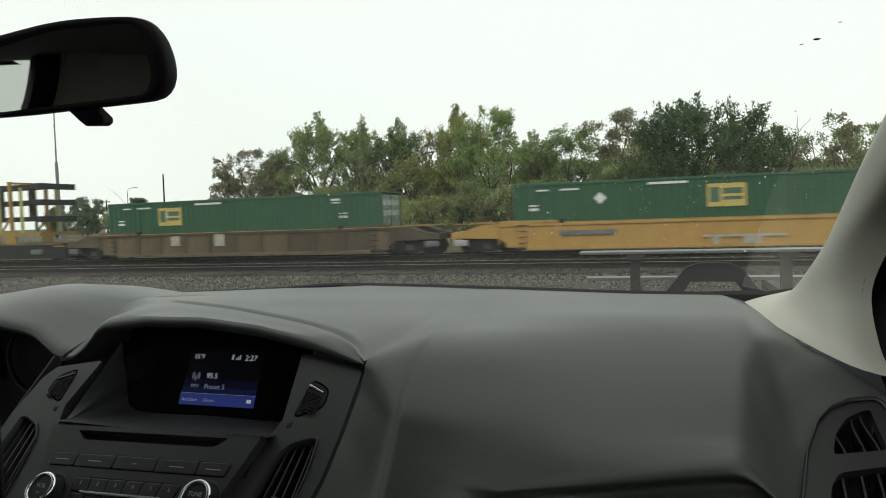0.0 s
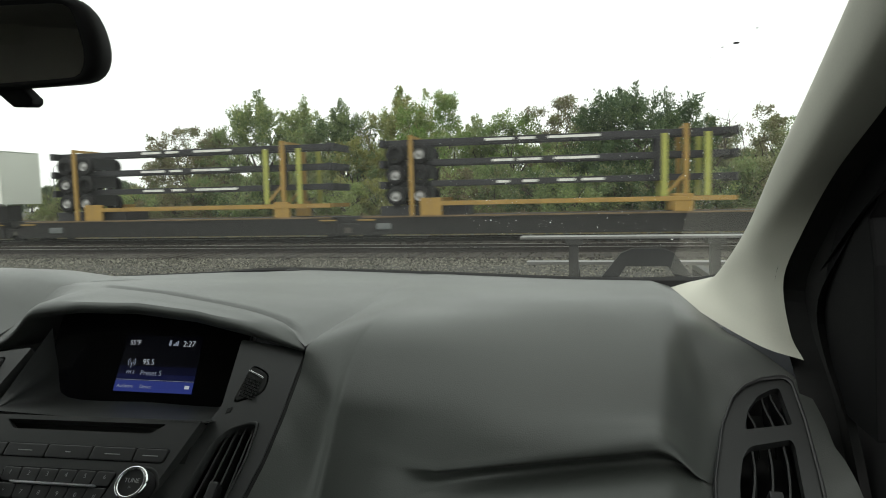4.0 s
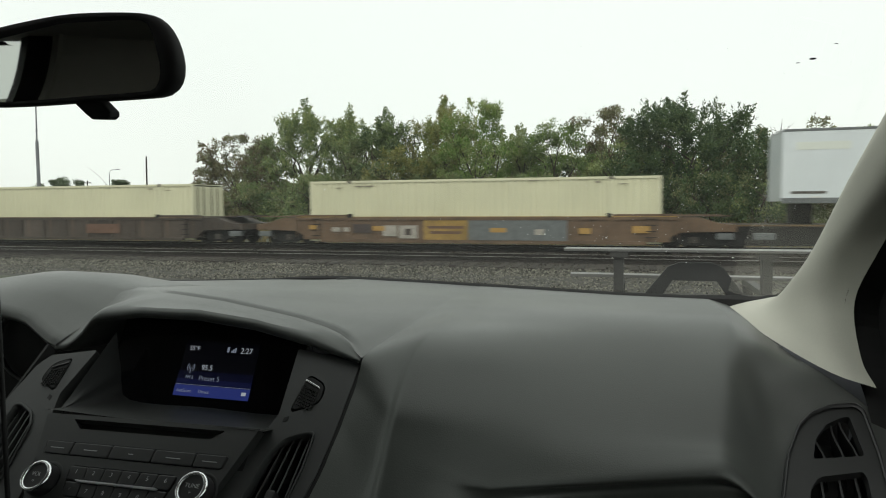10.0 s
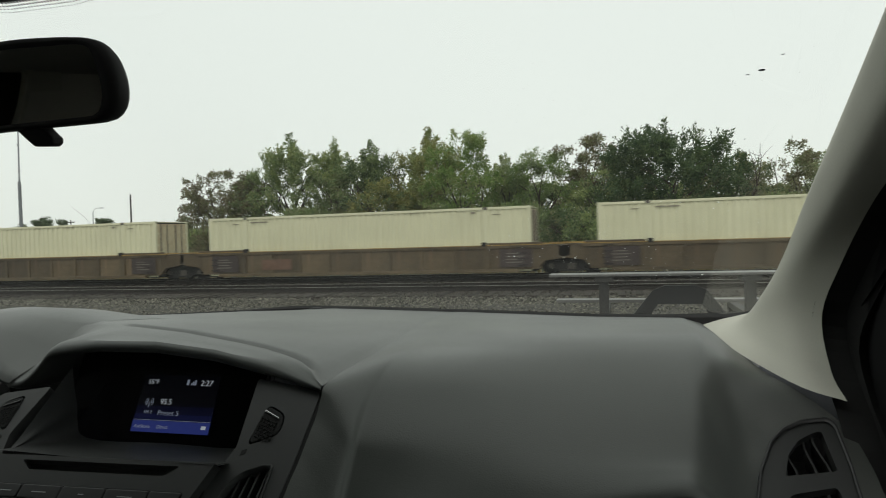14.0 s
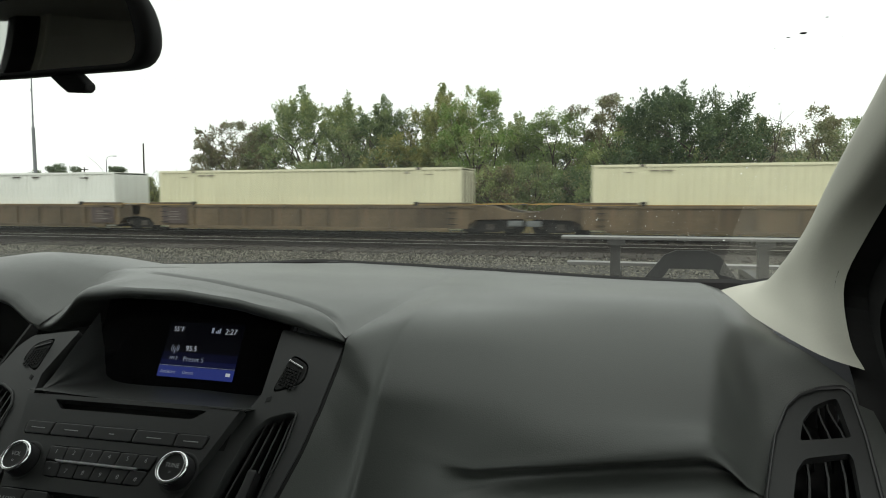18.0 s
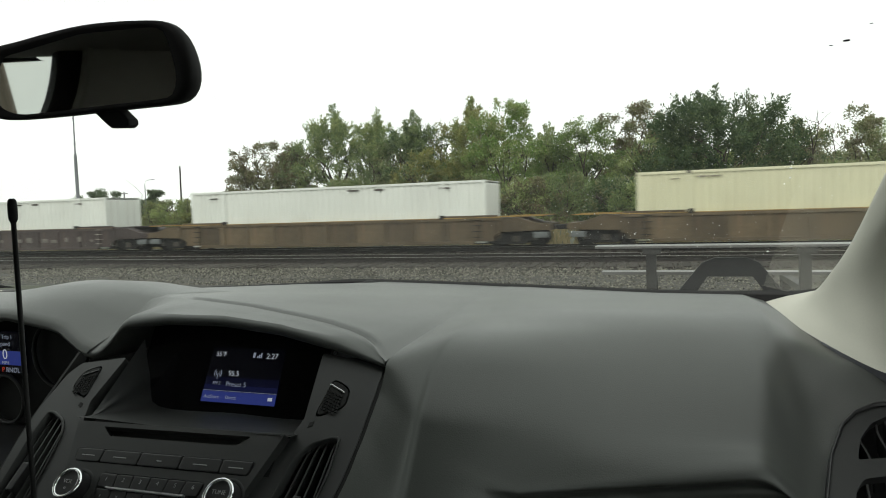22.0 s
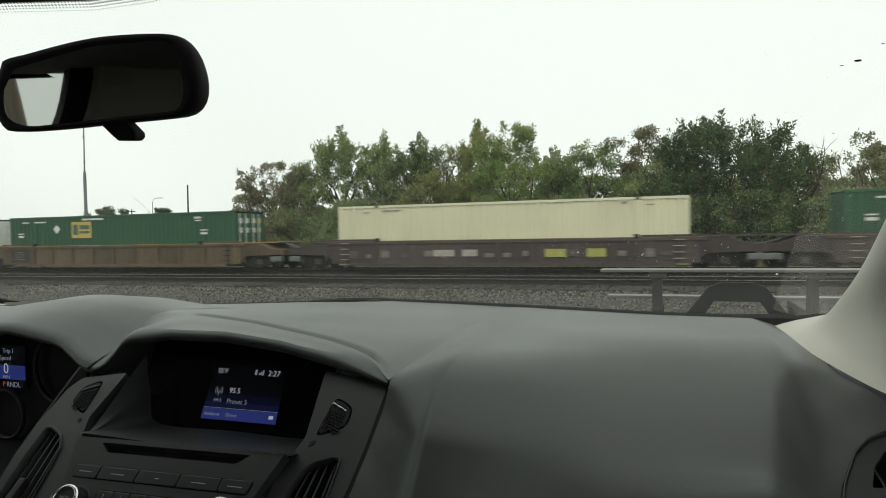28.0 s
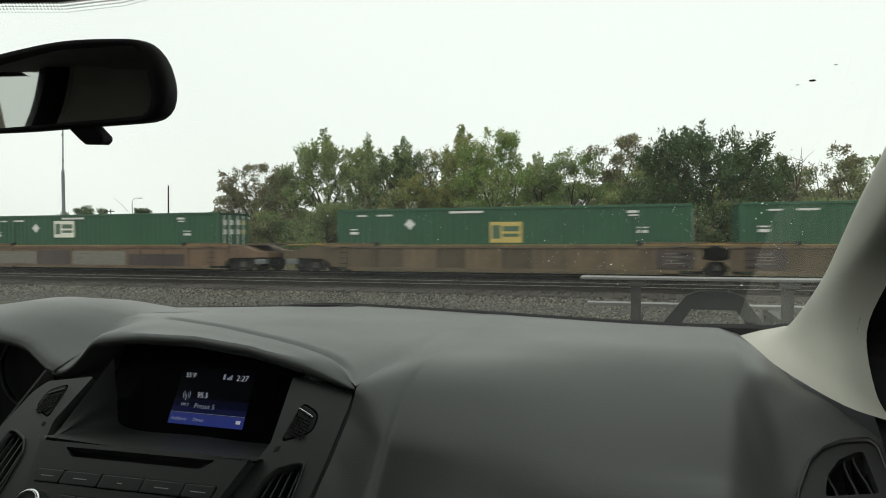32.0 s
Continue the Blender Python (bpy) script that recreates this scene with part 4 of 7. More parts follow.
# doors with sills, windows and outer mirror
for s in (1, -1):
    def sx(x):
        return x if s > 0 else LEFT - x
    door = part("door", loft([spline([(sx(x), y, z) for x, z in ((0.77, 0.30), (0.755, 0.55), (0.745, 0.72), (0.752, 0.86), (0.77, 0.93), (0.79, 0.955), (0.83, 0.96))], 16) for y in (0.80, 0.5, 0.0, -0.35)]), M_DOOR, car, "dark grey door panel with a padded sill", smooth=True)
    sail = [(0.86, 0.955), (0.84, 1.02), (0.855, 1.10), (0.81, 1.16), (0.735, 1.225), (0.63, 1.285), (0.60, 1.265), (0.70, 1.165), (0.685, 1.12), (0.665, 0.955)]
    bm = plate([(y, z) for y, z in sail], -0.01, 0.01, 0.003)
    put(part("mirror_sail", bm, M_SAIL, door, "black plastic corner panel"), Matrix.Translation((sx(0.755), 0, 0)) @ pose(0, 0, 0, 0, 0, 90))
    part("door_seal", loft([[(sx(x - 0.012), y, z), (sx(x + 0.02), y - 0.01, z - 0.004), (sx(x + 0.03), y - 0.045, z - 0.02), (sx(x + 0.02), y - 0.05, z - 0.022)] for x, y, z in [tuple(p) for p in spline([(0.725, 0.74, 0.90), (0.722, 0.785, 0.975), (0.718, 0.84, 1.03), (0.716, 0.86, 1.085), (0.722, 0.81, 1.148), (0.726, 0.735, 1.21), (0.726, 0.64, 1.255), (0.726, 0.51, 1.315), (0.726, 0.33, 1.395), (0.72, 0.1, 1.44), (0.72, -0.3, 1.45)], 40)]]), M_SOFT, door)
    g = part("door_glass", facing(loft([[(sx(0.785), 0.80, 0.95), (sx(0.785), 0.1, 0.95), (sx(0.785), -0.42, 0.95)], [(sx(0.735), 0.62, 1.28), (sx(0.725), 0.1, 1.45), (sx(0.725), -0.42, 1.45)]]), (-s, 0, 0)), M_TINT, door)
    g.visible_shadow = False
    part("sill_trim", boxes(*[(min(sx(0.775), sx(0.80)), max(sx(0.775), sx(0.80)), -0.4, 0.66, 0.945, 0.962)], bevel=0.004), M_SOFT, door)
    om = part("outer_mirror", (lambda b: (bmesh.ops.create_uvsphere(b, u_segments=20, v_segments=12, radius=0.1, matrix=Matrix.Translation((sx(0.955), 0.78, 1.02)) @ Matrix.Diagonal((1.5, 0.8, 1.2, 1))), b)[1])(bmesh.new()), M_SAIL, door, "black outer mirror", smooth=True)
    rd = part("rear_door", loft([spline([(sx(x), y, z) for x, z in ((0.75, 0.30), (0.735, 0.55), (0.73, 0.72), (0.74, 0.86), (0.76, 0.95), (0.80, 0.96))], 12) for y in (-0.35, -0.8, -1.35)]), M_DASH, car, smooth=True)
    g = part("rear_door_glass", facing(loft([[(sx(0.78), -0.50, 0.95), (sx(0.78), -1.28, 0.98)], [(sx(0.70), -0.50, 1.42), (sx(0.68), -1.15, 1.37)]]), (-s, 0, 0)), M_DARKGLASS, rd)
    g.visible_shadow = False
    part("centre_pillar", loft([[(sx(x), -0.46 + q, z) for q in (0.06, 0.03, -0.03, -0.06)] for x, z in ((0.75, 0.8), (0.75, 0.95), (0.71, 1.25), (0.66, 1.46))]), M_BEIGE, car, smooth=True)
    part("rear_pillar", loft([[(sx(x), y + q, z) for q in (0.14, 0.05, -0.10, -0.22)] for x, y, z in ((0.74, -1.42, 0.9), (0.70, -1.40, 1.15), (0.62, -1.25, 1.42))]), M_BEIGE, car, smooth=True)
rows = [[(x, y, 1.455 + 0.035 * (1 - ((y + 0.3) / 0.9) ** 2) - 0.045 * ((x - LEFT / 2) / 0.86) ** 4) for x in np.linspace(-1.08, 0.72, 24)] for y in np.linspace(0.36, -1.35, 16)]
part("headliner", loft(rows), mat("headliner_cloth", (0.42, 0.41, 0.37), rough=0.95, spec=0.1, var=0.1, scale=6, fine=500), car, "pale grey headliner", smooth=True)
part("roof_skin", loft([[(p[0], p[1], p[2] + 0.03) for p in r] for r in rows]), mat("car_paint", (0.25, 0.26, 0.28), rough=0.25, coat=0.6, var=0.04), car, smooth=True)
g = part("rear_window", facing(loft([[(-0.85, -1.35, 1.42), (0.49, -1.35, 1.42)], [(-0.90, -1.78, 1.05), (0.54, -1.78, 1.05)]]), (0, 1, -0.5)), M_DARKGLASS, car)
g.visible_shadow = False
part("cabin_floor", boxes((-1.10, 0.74, -1.8, 1.2, 0.24, 0.28), (-1.10, 0.74, 0.95, 1.0, 0.28, 0.95), (-1.10, 0.74, -1.80, -1.76, 0.28, 1.05), bevel=0.004), M_SOFT, car)
part("parcel_shelf", boxes((-0.96, 0.60, -1.78, -1.30, 0.99, 1.02), bevel=0.006), M_SEAT, car)


def seat(x0, x1, y, name, heads):
    s = part(name, loft([[(x, yy, z) for x in np.linspace(x0, x1, 9)] for yy, z in [(y + 0.42, 0.42), (y + 0.46, 0.52), (y + 0.40, 0.57), (y + 0.1, 0.55), (y, 0.53), (y - 0.04, 0.60), (y - 0.10, 0.80), (y - 0.17, 1.02), (y - 0.21, 1.07), (y - 0.26, 1.02), (y - 0.22, 0.5)]]), M_SEAT, car, "dark cloth seat", smooth=True)
    for hx in heads:
        part("headrest", boxes((hx - 0.125, hx + 0.125, y - 0.27, y - 0.17, 1.10, 1.27), bevel=0.035), M_SEAT, s, smooth=True)
        for d in (-0.05, 0.05):
            part("headrest_post", cyl(bmesh.new(), 0.006, 0.006, (hx + d, y - 0.22, 1.02), (hx + d, y - 0.22, 1.12), 8), M_CHROME, s)


seat(-0.76, -0.22, -0.22, "driver_seat", (-0.49,))
seat(0.12, 0.60, -0.42, "passenger_seat", (0.36,))
seat(-0.92, 0.56, -1.10, "rear_seat", (-0.42, 0.36))

# driver's seat shoulder and belt guide against the far window
edge = [(p.x, p.y) for p in spline([(0.04, 1.06, 0), (-0.06, 1.13, 0), (-0.17, 1.21, 0), (-0.27, 1.31, 0), (-0.33, 1.42, 0), (-0.36, 1.52, 0)], 18)]
put(part("window_frame", plate(edge + [(y - 0.07, z) for y, z in reversed(edge)], -0.012, 0.012), M_SOFT, car), Matrix.Translation((-1.045, 0, 0)) @ pose(0, 0, 0, 0, 0, 90))
put(part("belt_strap", plate([(y - 0.07, z) for y, z in edge] + [(y - 0.083, z) for y, z in reversed(edge)], -0.014, 0.010), M_BEIGE, car), Matrix.Translation((-1.025, 0, 0)) @ pose(0, 0, 0, 0, 0, 90))

# Added plate hides the rear side window, so the mirror's right part stays dark.
put(part("pillar_trim", plate([(y - 0.084, z) for y, z in edge] + [(-1.40, 1.52), (-1.40, 1.06)], -0.010, 0.008), M_BLIND, car), Matrix.Translation((-1.045, 0, 0)) @ pose(0, 0, 0, 0, 0, 90))

# body outside the cabin
M_PAINT = bpy.data.materials["car_paint"]
part("bonnet", loft([[(x, y, z - 0.07 * ((x - LEFT / 2) / 0.95) ** 2) for x in np.linspace(-1.13, 0.77, 16)] for y, z in ((1.36, 1.000), (1.60, 0.955), (2.0, 0.88), (2.20, 0.80), (2.26, 0.62), (2.25, 0.3))]), M_PAINT, car, smooth=True)
part("cowl", loft([[(x, y, z) for x in np.linspace(-1.10, 0.74, 14)] for y, z in ((1.15, 0.99), (1.34, 1.005), (1.38, 0.99))]), M_SOFT, car)
for s in (1, -1):
    x = LEFT / 2 + s * 1.01
    part("body_side", loft([[(x - s * 0.02, 1.40, 0.97), (x - s * 0.02, 0.6, 0.945), (x - s * 0.02, -1.4, 0.96), (x - s * 0.06, -2.1, 0.95)], [(x, 2.2, 0.7), (x, 0.6, 0.65), (x, -1.4, 0.65), (x - s * 0.02, -2.1, 0.65)], [(x - s * 0.04, 2.2, 0.22), (x - s * 0.03, 0.6, 0.2), (x - s * 0.03, -1.4, 0.2), (x - s * 0.03, -2.1, 0.25)]]), M_PAINT, car, smooth=True)
    for y in (1.62, -1.02):
        bm = bmesh.new()
        cyl(bm, 0.315, 0.315, (x - s * 0.2, y, 0.315), (x + s * 0.01, y, 0.315), 28)
        wheel = part("wheel", bm, M_SOFT, car)
        bm = bmesh.new()
        cyl(bm, 0.20, 0.20, (x - s * 0.1, y, 0.315), (x + s * 0.014, y, 0.315), 24)
        part("rim", bm, M_CHROME, wheel)
part("tailgate", loft([[(x, y, z) for x in np.linspace(-1.10, 0.74, 8)] for y, z in ((-1.80, 1.03), (-2.05, 0.98), (-2.12, 0.7), (-2.08, 0.3))]), M_PAINT, car, smooth=True)


# ---- ground, tracks and what stands between them ----
RAIL = -0.68
YC = 30.0
M_GROUND = mat("wet_ground", (0.060, 0.057, 0.050), rough=0.8, spec=0.3, var=0.45, scale=0.35, fine=4, bump=0.6, bscale=14, color2=(0.052, 0.062, 0.030))
# Darker than the stones above it: shade in their gaps, put into the colour.
M_BALLAST = mat("ballast", (0.045, 0.043, 0.036), rough=0.85, spec=0.3, var=0.45, scale=1.2, fine=26, bump=0.9, bscale=22)
M_BED = mat("oily_bed", (0.047, 0.042, 0.034), rough=0.85, spec=0.3, var=0.5, scale=1.5, fine=26, bump=0.9, bscale=22)
M_STONE = mat("ballast_stone", (0.112, 0.108, 0.088), rough=0.85, spec=0.3, var=0.3, scale=3, fine=30, vary=0.9, island=True)
M_STONED = mat("oily_stone", (0.058, 0.052, 0.043), rough=0.85, spec=0.3, var=0.3, scale=3, fine=30, vary=0.6, island=True)
M_TIE = mat("sleeper_wood", (0.036, 0.031, 0.026), rough=0.85, spec=0.2, var=0.4, scale=5, fine=40, vary=0.4, stretch=(6, 1, 6), bump=0.4, bscale=30)
M_RAILTOP = mat("rail_head", (0.36, 0.35, 0.33), rough=0.35, metal=0.8, var=0.2, scale=3)
M_RAILSIDE = mat("rail_web", (0.018, 0.015, 0.0125), rough=0.8, spec=0.3, var=0.35, scale=4, fine=30)
M_ASPHALT = mat("car_park_asphalt", (0.050, 0.050, 0.050), rough=0.75, spec=0.4, var=0.3, scale=0.6, fine=30, bump=0.4, bscale=60)


def ground_z(y):
    return float(np.interp(y, [-400, 8.6, 11, 13, 15, 17, 19.5, 21, 26, 32, 36, 45, 60, 900], [0.0, 0.0, -0.26, -0.52, -0.74, -0.88, -0.97, -1.0, -1.06, -1.10, -1.0, -0.7, -0.5, -0.6]))


ys = [-900, -300, -60, -20, 0, 6, 8.6, 9.8, 11, 13, 15, 17, 19.5, 20.4, 21, 23, 26, 28, 30, 32, 34, 36, 40, 45, 52, 60, 75, 100, 150, 300, 900, 3000]
xs = [-3000, -900, -400, -200, -120, -80, -60, -45, -35, -25, -15, -8, 0, 8, 15, 25, 40, 80, 200, 900, 3000]
rg = random.Random(5)
ground = part("ground", loft([[(x, y, ground_z(y) + (rg.uniform(-0.05, 0.05) if 22 < y < 120 else 0)) for x in xs] for y in ys]), M_GROUND, None, smooth=True)
tagged(ground, "damp earth and gravel ground", "ground", kind="structure")
lot = part("car_park", boxes((-30, 30, -25, 8.5, -0.02, 0.004)), M_ASPHALT)
tagged(lot, "dark asphalt car park surface", "pavement", kind="structure")


def stones(name, label, count, xr, spot, seed, smin=0.02, smax=0.055, material=None):
    """Loose stones, one joined mesh."""
    r = np.random.RandomState(seed)
    x = r.uniform(*xr, count)
    y, z = spot(r, count)
    s = r.uniform(smin, smax, count)
    base = np.array([(1, 0, 0), (-0.5, 0.87, 0), (-0.5, -0.87, 0), (0.1, 0, 0.8), (0, 0.1, -0.8)])
    ang = r.uniform(0, 6.28, count)
    ca, sa = np.cos(ang), np.sin(ang)
    vs = np.empty((count, 5, 3))
    jit = r.uniform(0.6, 1.3, (count, 5, 3))
    b = base[None] * jit * s[:, None, None]
    vs[..., 0] = b[..., 0] * ca[:, None] - b[..., 1] * sa[:, None] + x[:, None]
    vs[..., 1] = b[..., 0] * sa[:, None] + b[..., 1] * ca[:, None] + y[:, None]
    vs[..., 2] = b[..., 2] + z[:, None]
    tri = np.array([(0, 1, 3), (1, 2, 3), (2, 0, 3), (1, 0, 4), (2, 1, 4), (0, 2, 4)])
    fs = (tri[None] + 5 * np.arange(count)[:, None, None]).reshape(-1, 3)
    me = bpy.data.meshes.new(name)
    me.from_pydata(vs.reshape(-1, 3).tolist(), [], fs.tolist())
    me.materials.append(material or M_STONE)
    return tagged(new(name, me), label, "gravel", kind="stuff")


def bed_z(y, yc, top):
    """Height of a ballast bed with shoulders; the nearer track has long timbers on its near side."""
    d = np.asarray(y) - yc
    d = np.where(d < 0, np.maximum(0, -d - (1.15 if yc < 25 else 0.0)), d)
    return np.interp(d, [0, 1.30, 1.60, 2.0, 3.6], [top, top - 0.005, top - 0.08, top - 0.18, top - 0.55])


def railway(yc, zrail, x0, x1, label):
    top = zrail - 0.205
    t = thing("railway_track", label, "railway", "railway tracks", kind="structure")
    rows = []
    rnd = random.Random(int(yc))
    for x in np.arange(x0, x1 + 0.1, 2.0):
        rows.append([(x, yc + d, float(bed_z(yc + d, yc, top)) + rnd.uniform(-0.025, 0.025)) for d in (-3.9, -3.3, -2.9, -2.6, -2.3, -1.75, -1.5, -0.9, -0.3, 0.3, 0.9, 1.5, 1.75, 2.2, 2.8, 3.3)])
    part("ballast_bed", loft(rows), M_BED, t, smooth=True)
    for y in (yc - 0.752, yc + 0.752):
        prof = [(-0.07, 0), (0.07, 0), (0.07, 0.012), (0.015, 0.03), (0.010, 0.12), (0.036, 0.135), (0.036, 0.168), (0.028, 0.176), (-0.028, 0.176), (-0.036, 0.168), (-0.036, 0.135), (-0.010, 0.12), (-0.015, 0.03), (-0.07, 0.012)]
        rail = part("rail", loft([[(x, y + a, zrail - 0.176 + b) for a, b in prof] for x in (x0, x1)], closed=True, cap=True), M_RAILSIDE, t)
        part("rail_head", boxes((x0, x1, y - 0.030, y + 0.030, zrail - 0.001, zrail + 0.003)), M_RAILTOP, rail)
    tie = None
    for i, x in enumerate(np.arange(-62, 34, 0.535)):
        if tie is None:
            tie = part("sleeper", boxes((-0.115, 0.115, -2.50 if yc < 25 else -1.30, 1.30, -0.18, 0.0), bevel=0.012), M_TIE, t)
            me = tie.data
        else:
            tie = new("sleeper", me)
            tie.parent = t
        tie.matrix_basis = pose(x + rnd.uniform(-0.04, 0.04), yc + rnd.uniform(-0.14, 0.12), zrail - 0.180 - rnd.uniform(0, 0.012), 0, 0, rnd.uniform(-0.8, 0.8))
    return t


YT1 = 23.25
railway(YT1, -0.60, -400, 200, "empty track with rusty rails on grey ballast")
railway(YC, RAIL, -400, 200, "track with the passing train on grey ballast")


def spot_shoulder(r, n):
    y = 19.2 + 1.5 * r.rand(n) ** 0.8
    return y, np.maximum(bed_z(y, YT1, -0.805), -1.0) + r.uniform(-0.005, 0.02, n)


def spot_between(r, n):
    y = r.uniform(24.9, 28.4, n)
    z = np.maximum(bed_z(y, YT1, -0.805), bed_z(y, YC, RAIL - 0.205))
    return y, z + r.uniform(-0.005, 0.025, n)


stones("gravel", "loose grey ballast stones on the track shoulder", 15000, (-26, 8), spot_shoulder, 3, 0.022, 0.06)
rv = random.Random(15)
verge = part("gravel_verge", loft([[(x, y, ground_z(y) + (0.012 + rv.uniform(0, 0.03) if 13.2 < y < 20 else -0.01)) for x in np.arange(-60, 40.1, 1.0)] for y in (13.0, 13.4, 14.0, 14.8, 15.6, 16.4, 17.2, 18.0, 18.8, 19.6, 20.4)]), M_BALLAST, None, smooth=True)
tagged(verge, "grey gravel verge sloping down to the tracks", "gravel", kind="structure")


def spot_verge(r, n):
    y = 14.0 + 6.6 * r.rand(n) ** 0.85
    return y, np.array([ground_z(v) for v in y]) + r.uniform(0.01, 0.04, n)


def spot_bed(r, n):
    y = YT1 + r.uniform(-2.6, 1.5, n)
    return y, bed_z(y, YT1, -0.805) + r.uniform(-0.015, 0.014, n)


stones("gravel", "dark ballast stones between the sleepers", 14000, (-32, 9), spot_bed, 8, 0.022, 0.05, M_STONED)
stones("gravel", "loose grey gravel on the verge", 16000, (-24, 9), spot_verge, 6, 0.018, 0.05)
stones("gravel", "loose grey ballast stones between the tracks", 15000, (-42, 12), spot_between, 4, 0.03, 0.065)

# the bench beside the car park
M_PLANK = mat("wet_plank", (0.105, 0.103, 0.097), rough=0.35, spec=0.6, var=0.35, scale=2, fine=30, stretch=(0.3, 4, 4))
M_POST = mat("bench_post", (0.035, 0.034, 0.031), rough=0.6, spec=0.4, var=0.3, scale=5, fine=40)
M_BLACKI = mat("black_iron", (0.014, 0.014, 0.014), rough=0.6, spec=0.4, var=0.3, scale=5, fine=40)
table = thing("bench", "low weathered plank bench with black iron braces", "bench", at=pose(1.045, 6.9, 0))
for k in range(2):
    part("top_plank", boxes((-1.26, 1.26, 0.148 * k, 0.148 * k + 0.14, 0.721, 0.745), bevel=0.004), M_PLANK, table)
for x in (-0.70, 0.70):
    part("leg", boxes((x - 0.055, x + 0.045, 0.06, 0.14, 0.0, 0.720), bevel=0.006), M_POST, table)
    part("cleat", boxes((x - 0.09, x + 0.09, 0.02, 0.27, 0.66, 0.7205), bevel=0.004), M_POST, table)
    part("seat_arm", boxes((x - 0.045, x + 0.045, 0.141, 1.30, 0.27, 0.335), bevel=0.004), M_POST, table)
    part("seat_leg", boxes((x - 0.05, x + 0.05, 1.15, 1.25, 0.0, 0.27), bevel=0.004), M_POST, table)
part("seat_plank", boxes((-1.29, 1.29, 1.08, 1.28, 0.336, 0.372), bevel=0.005), M_PLANK, table)
part("brace", plate([(-0.66, 0.0), (-0.22, 0.56), (-0.10, 0.61), (0.20, 0.61), (0.31, 0.56), (0.72, 0.0), (0.54, 0.0), (0.25, 0.42), (-0.17, 0.42), (-0.44, 0.0)], 0.16, 0.21, 0.006), M_BLACKI, table, "black arched iron brace")

M_WOODP = mat("pole_wood", (0.20, 0.17, 0.135), rough=0.9, spec=0.2, var=0.3, scale=3, fine=30, stretch=(4, 4, 0.4))
upole = thing("utility_pole", "weathered brown wooden pole at the edge of the car park", "pole", at=pose(-12.0, -7.8, 0))
part("shaft", cyl(bmesh.new(), 0.17, 0.13, (0, 0, 0), (0.05, 0, 10.0), 14), M_WOODP, upole)
part("crossarm", boxes((-1.1, 1.1, -0.06, 0.06, 9.2, 9.35)), M_WOODP, upole)

# far poles, shed and trucks on the flat land beyond
M_POLE = mat("pole_steel", (0.16, 0.17, 0.18), rough=0.6, spec=0.4, var=0.2, scale=1)
mast = thing("radio_mast", "slim grey steel radio mast with a thinner top", "mast", at=pose(-76.5, 70, ground_z(70)))
part("lower_shaft", cyl(bmesh.new(), 0.24, 0.20, (0, 0, 0), (0, 0, 10.7), 10), M_POLE, mast)
part("upper_shaft", cyl(bmesh.new(), 0.10, 0.05, (0, 0, 10.7), (0.3, 0, 24.5), 8), M_POLE, mast)
for z in (12.0, 15.5):
    part("collar", cyl(bmesh.new(), 0.13, 0.13, (0.03, 0, z), (0.03, 0, z + 0.25), 8), M_POLE, mast)
pole = thing("utility_pole", "dark slim wooden pole", "pole", at=pose(-67.6, 80, ground_z(80)))
part("shaft", cyl(bmesh.new(), 0.14, 0.10, (0, 0, 0), (0.1, 0, 9.05), 10), M_TIE, pole)
part("cap", cyl(bmesh.new(), 0.11, 0.09, (0.1, 0, 9.05), (0.1, 0, 9.12), 8), M_POLE, pole)
lampp = thing("street_lamp", "grey street lamp with a curved arm", "street lamp", at=pose(-83.5, 90, ground_z(90)))
part("post", cyl(bmesh.new(), 0.09, 0.06, (0, 0, 0), (0, 0, 7.5), 8), M_POLE, lampp)
part("arm", loft([[(p.x, p.y + 0.04 * math.cos(a), p.z + 0.04 * math.sin(a)) for a in np.linspace(0, 6.28, 7)] for p in spline([(0, 0, 7.4), (0.3, 0, 7.9), (1.0, 0, 8.1), (1.5, 0, 8.1)], 10)]), M_POLE, lampp)
part("lamp_head", boxes((1.4, 2.1, -0.12, 0.12, 8.02, 8.14), bevel=0.04), M_POLE, lampp)
pole = thing("utility_pole", "short dark pole far beyond the tracks", "pole", at=pose(-93, 95, ground_z(95)))
part("shaft", cyl(bmesh.new(), 0.12, 0.09, (0, 0, 0), (0, 0, 6.6), 8), M_TIE, pole)
part("crossarm", boxes((-0.8, 0.8, -0.06, 0.06, 6.1, 6.25)), M_TIE, pole)
M_SHED = mat("shed_white", (0.66, 0.66, 0.64), rough=0.6, var=0.12, scale=0.5)
M_ROOF = mat("shed_roof", (0.30, 0.31, 0.33), rough=0.6, var=0.2, scale=0.5)
shed = thing("shed", "small white gabled shed far off", "shed", at=pose(-104.5, 150, ground_z(150)))
part("wall", boxes((-2.4, 2.4, -3, 3, 0, 2.0)), M_SHED, shed)
part("gable", plate([(-2.5, 2.0), (2.5, 2.0), (0, 3.6)], -3.05, 3.05), M_SHED, shed)
part("door", boxes((-0.6, 0.6, -3.06, -3.01, 0, 1.9)), M_ROOF, shed)
for s in (-1, 1):
    part("roof", (lambda b: box(b, -0.1, 3.2, -3.3, 3.3, 0, 0.1, m=Matrix.Translation((0, 0, 3.62)) @ pose(0, 0, 0, 0, 32 if s > 0 else 148, 0)))(bmesh.new()), M_ROOF, shed)
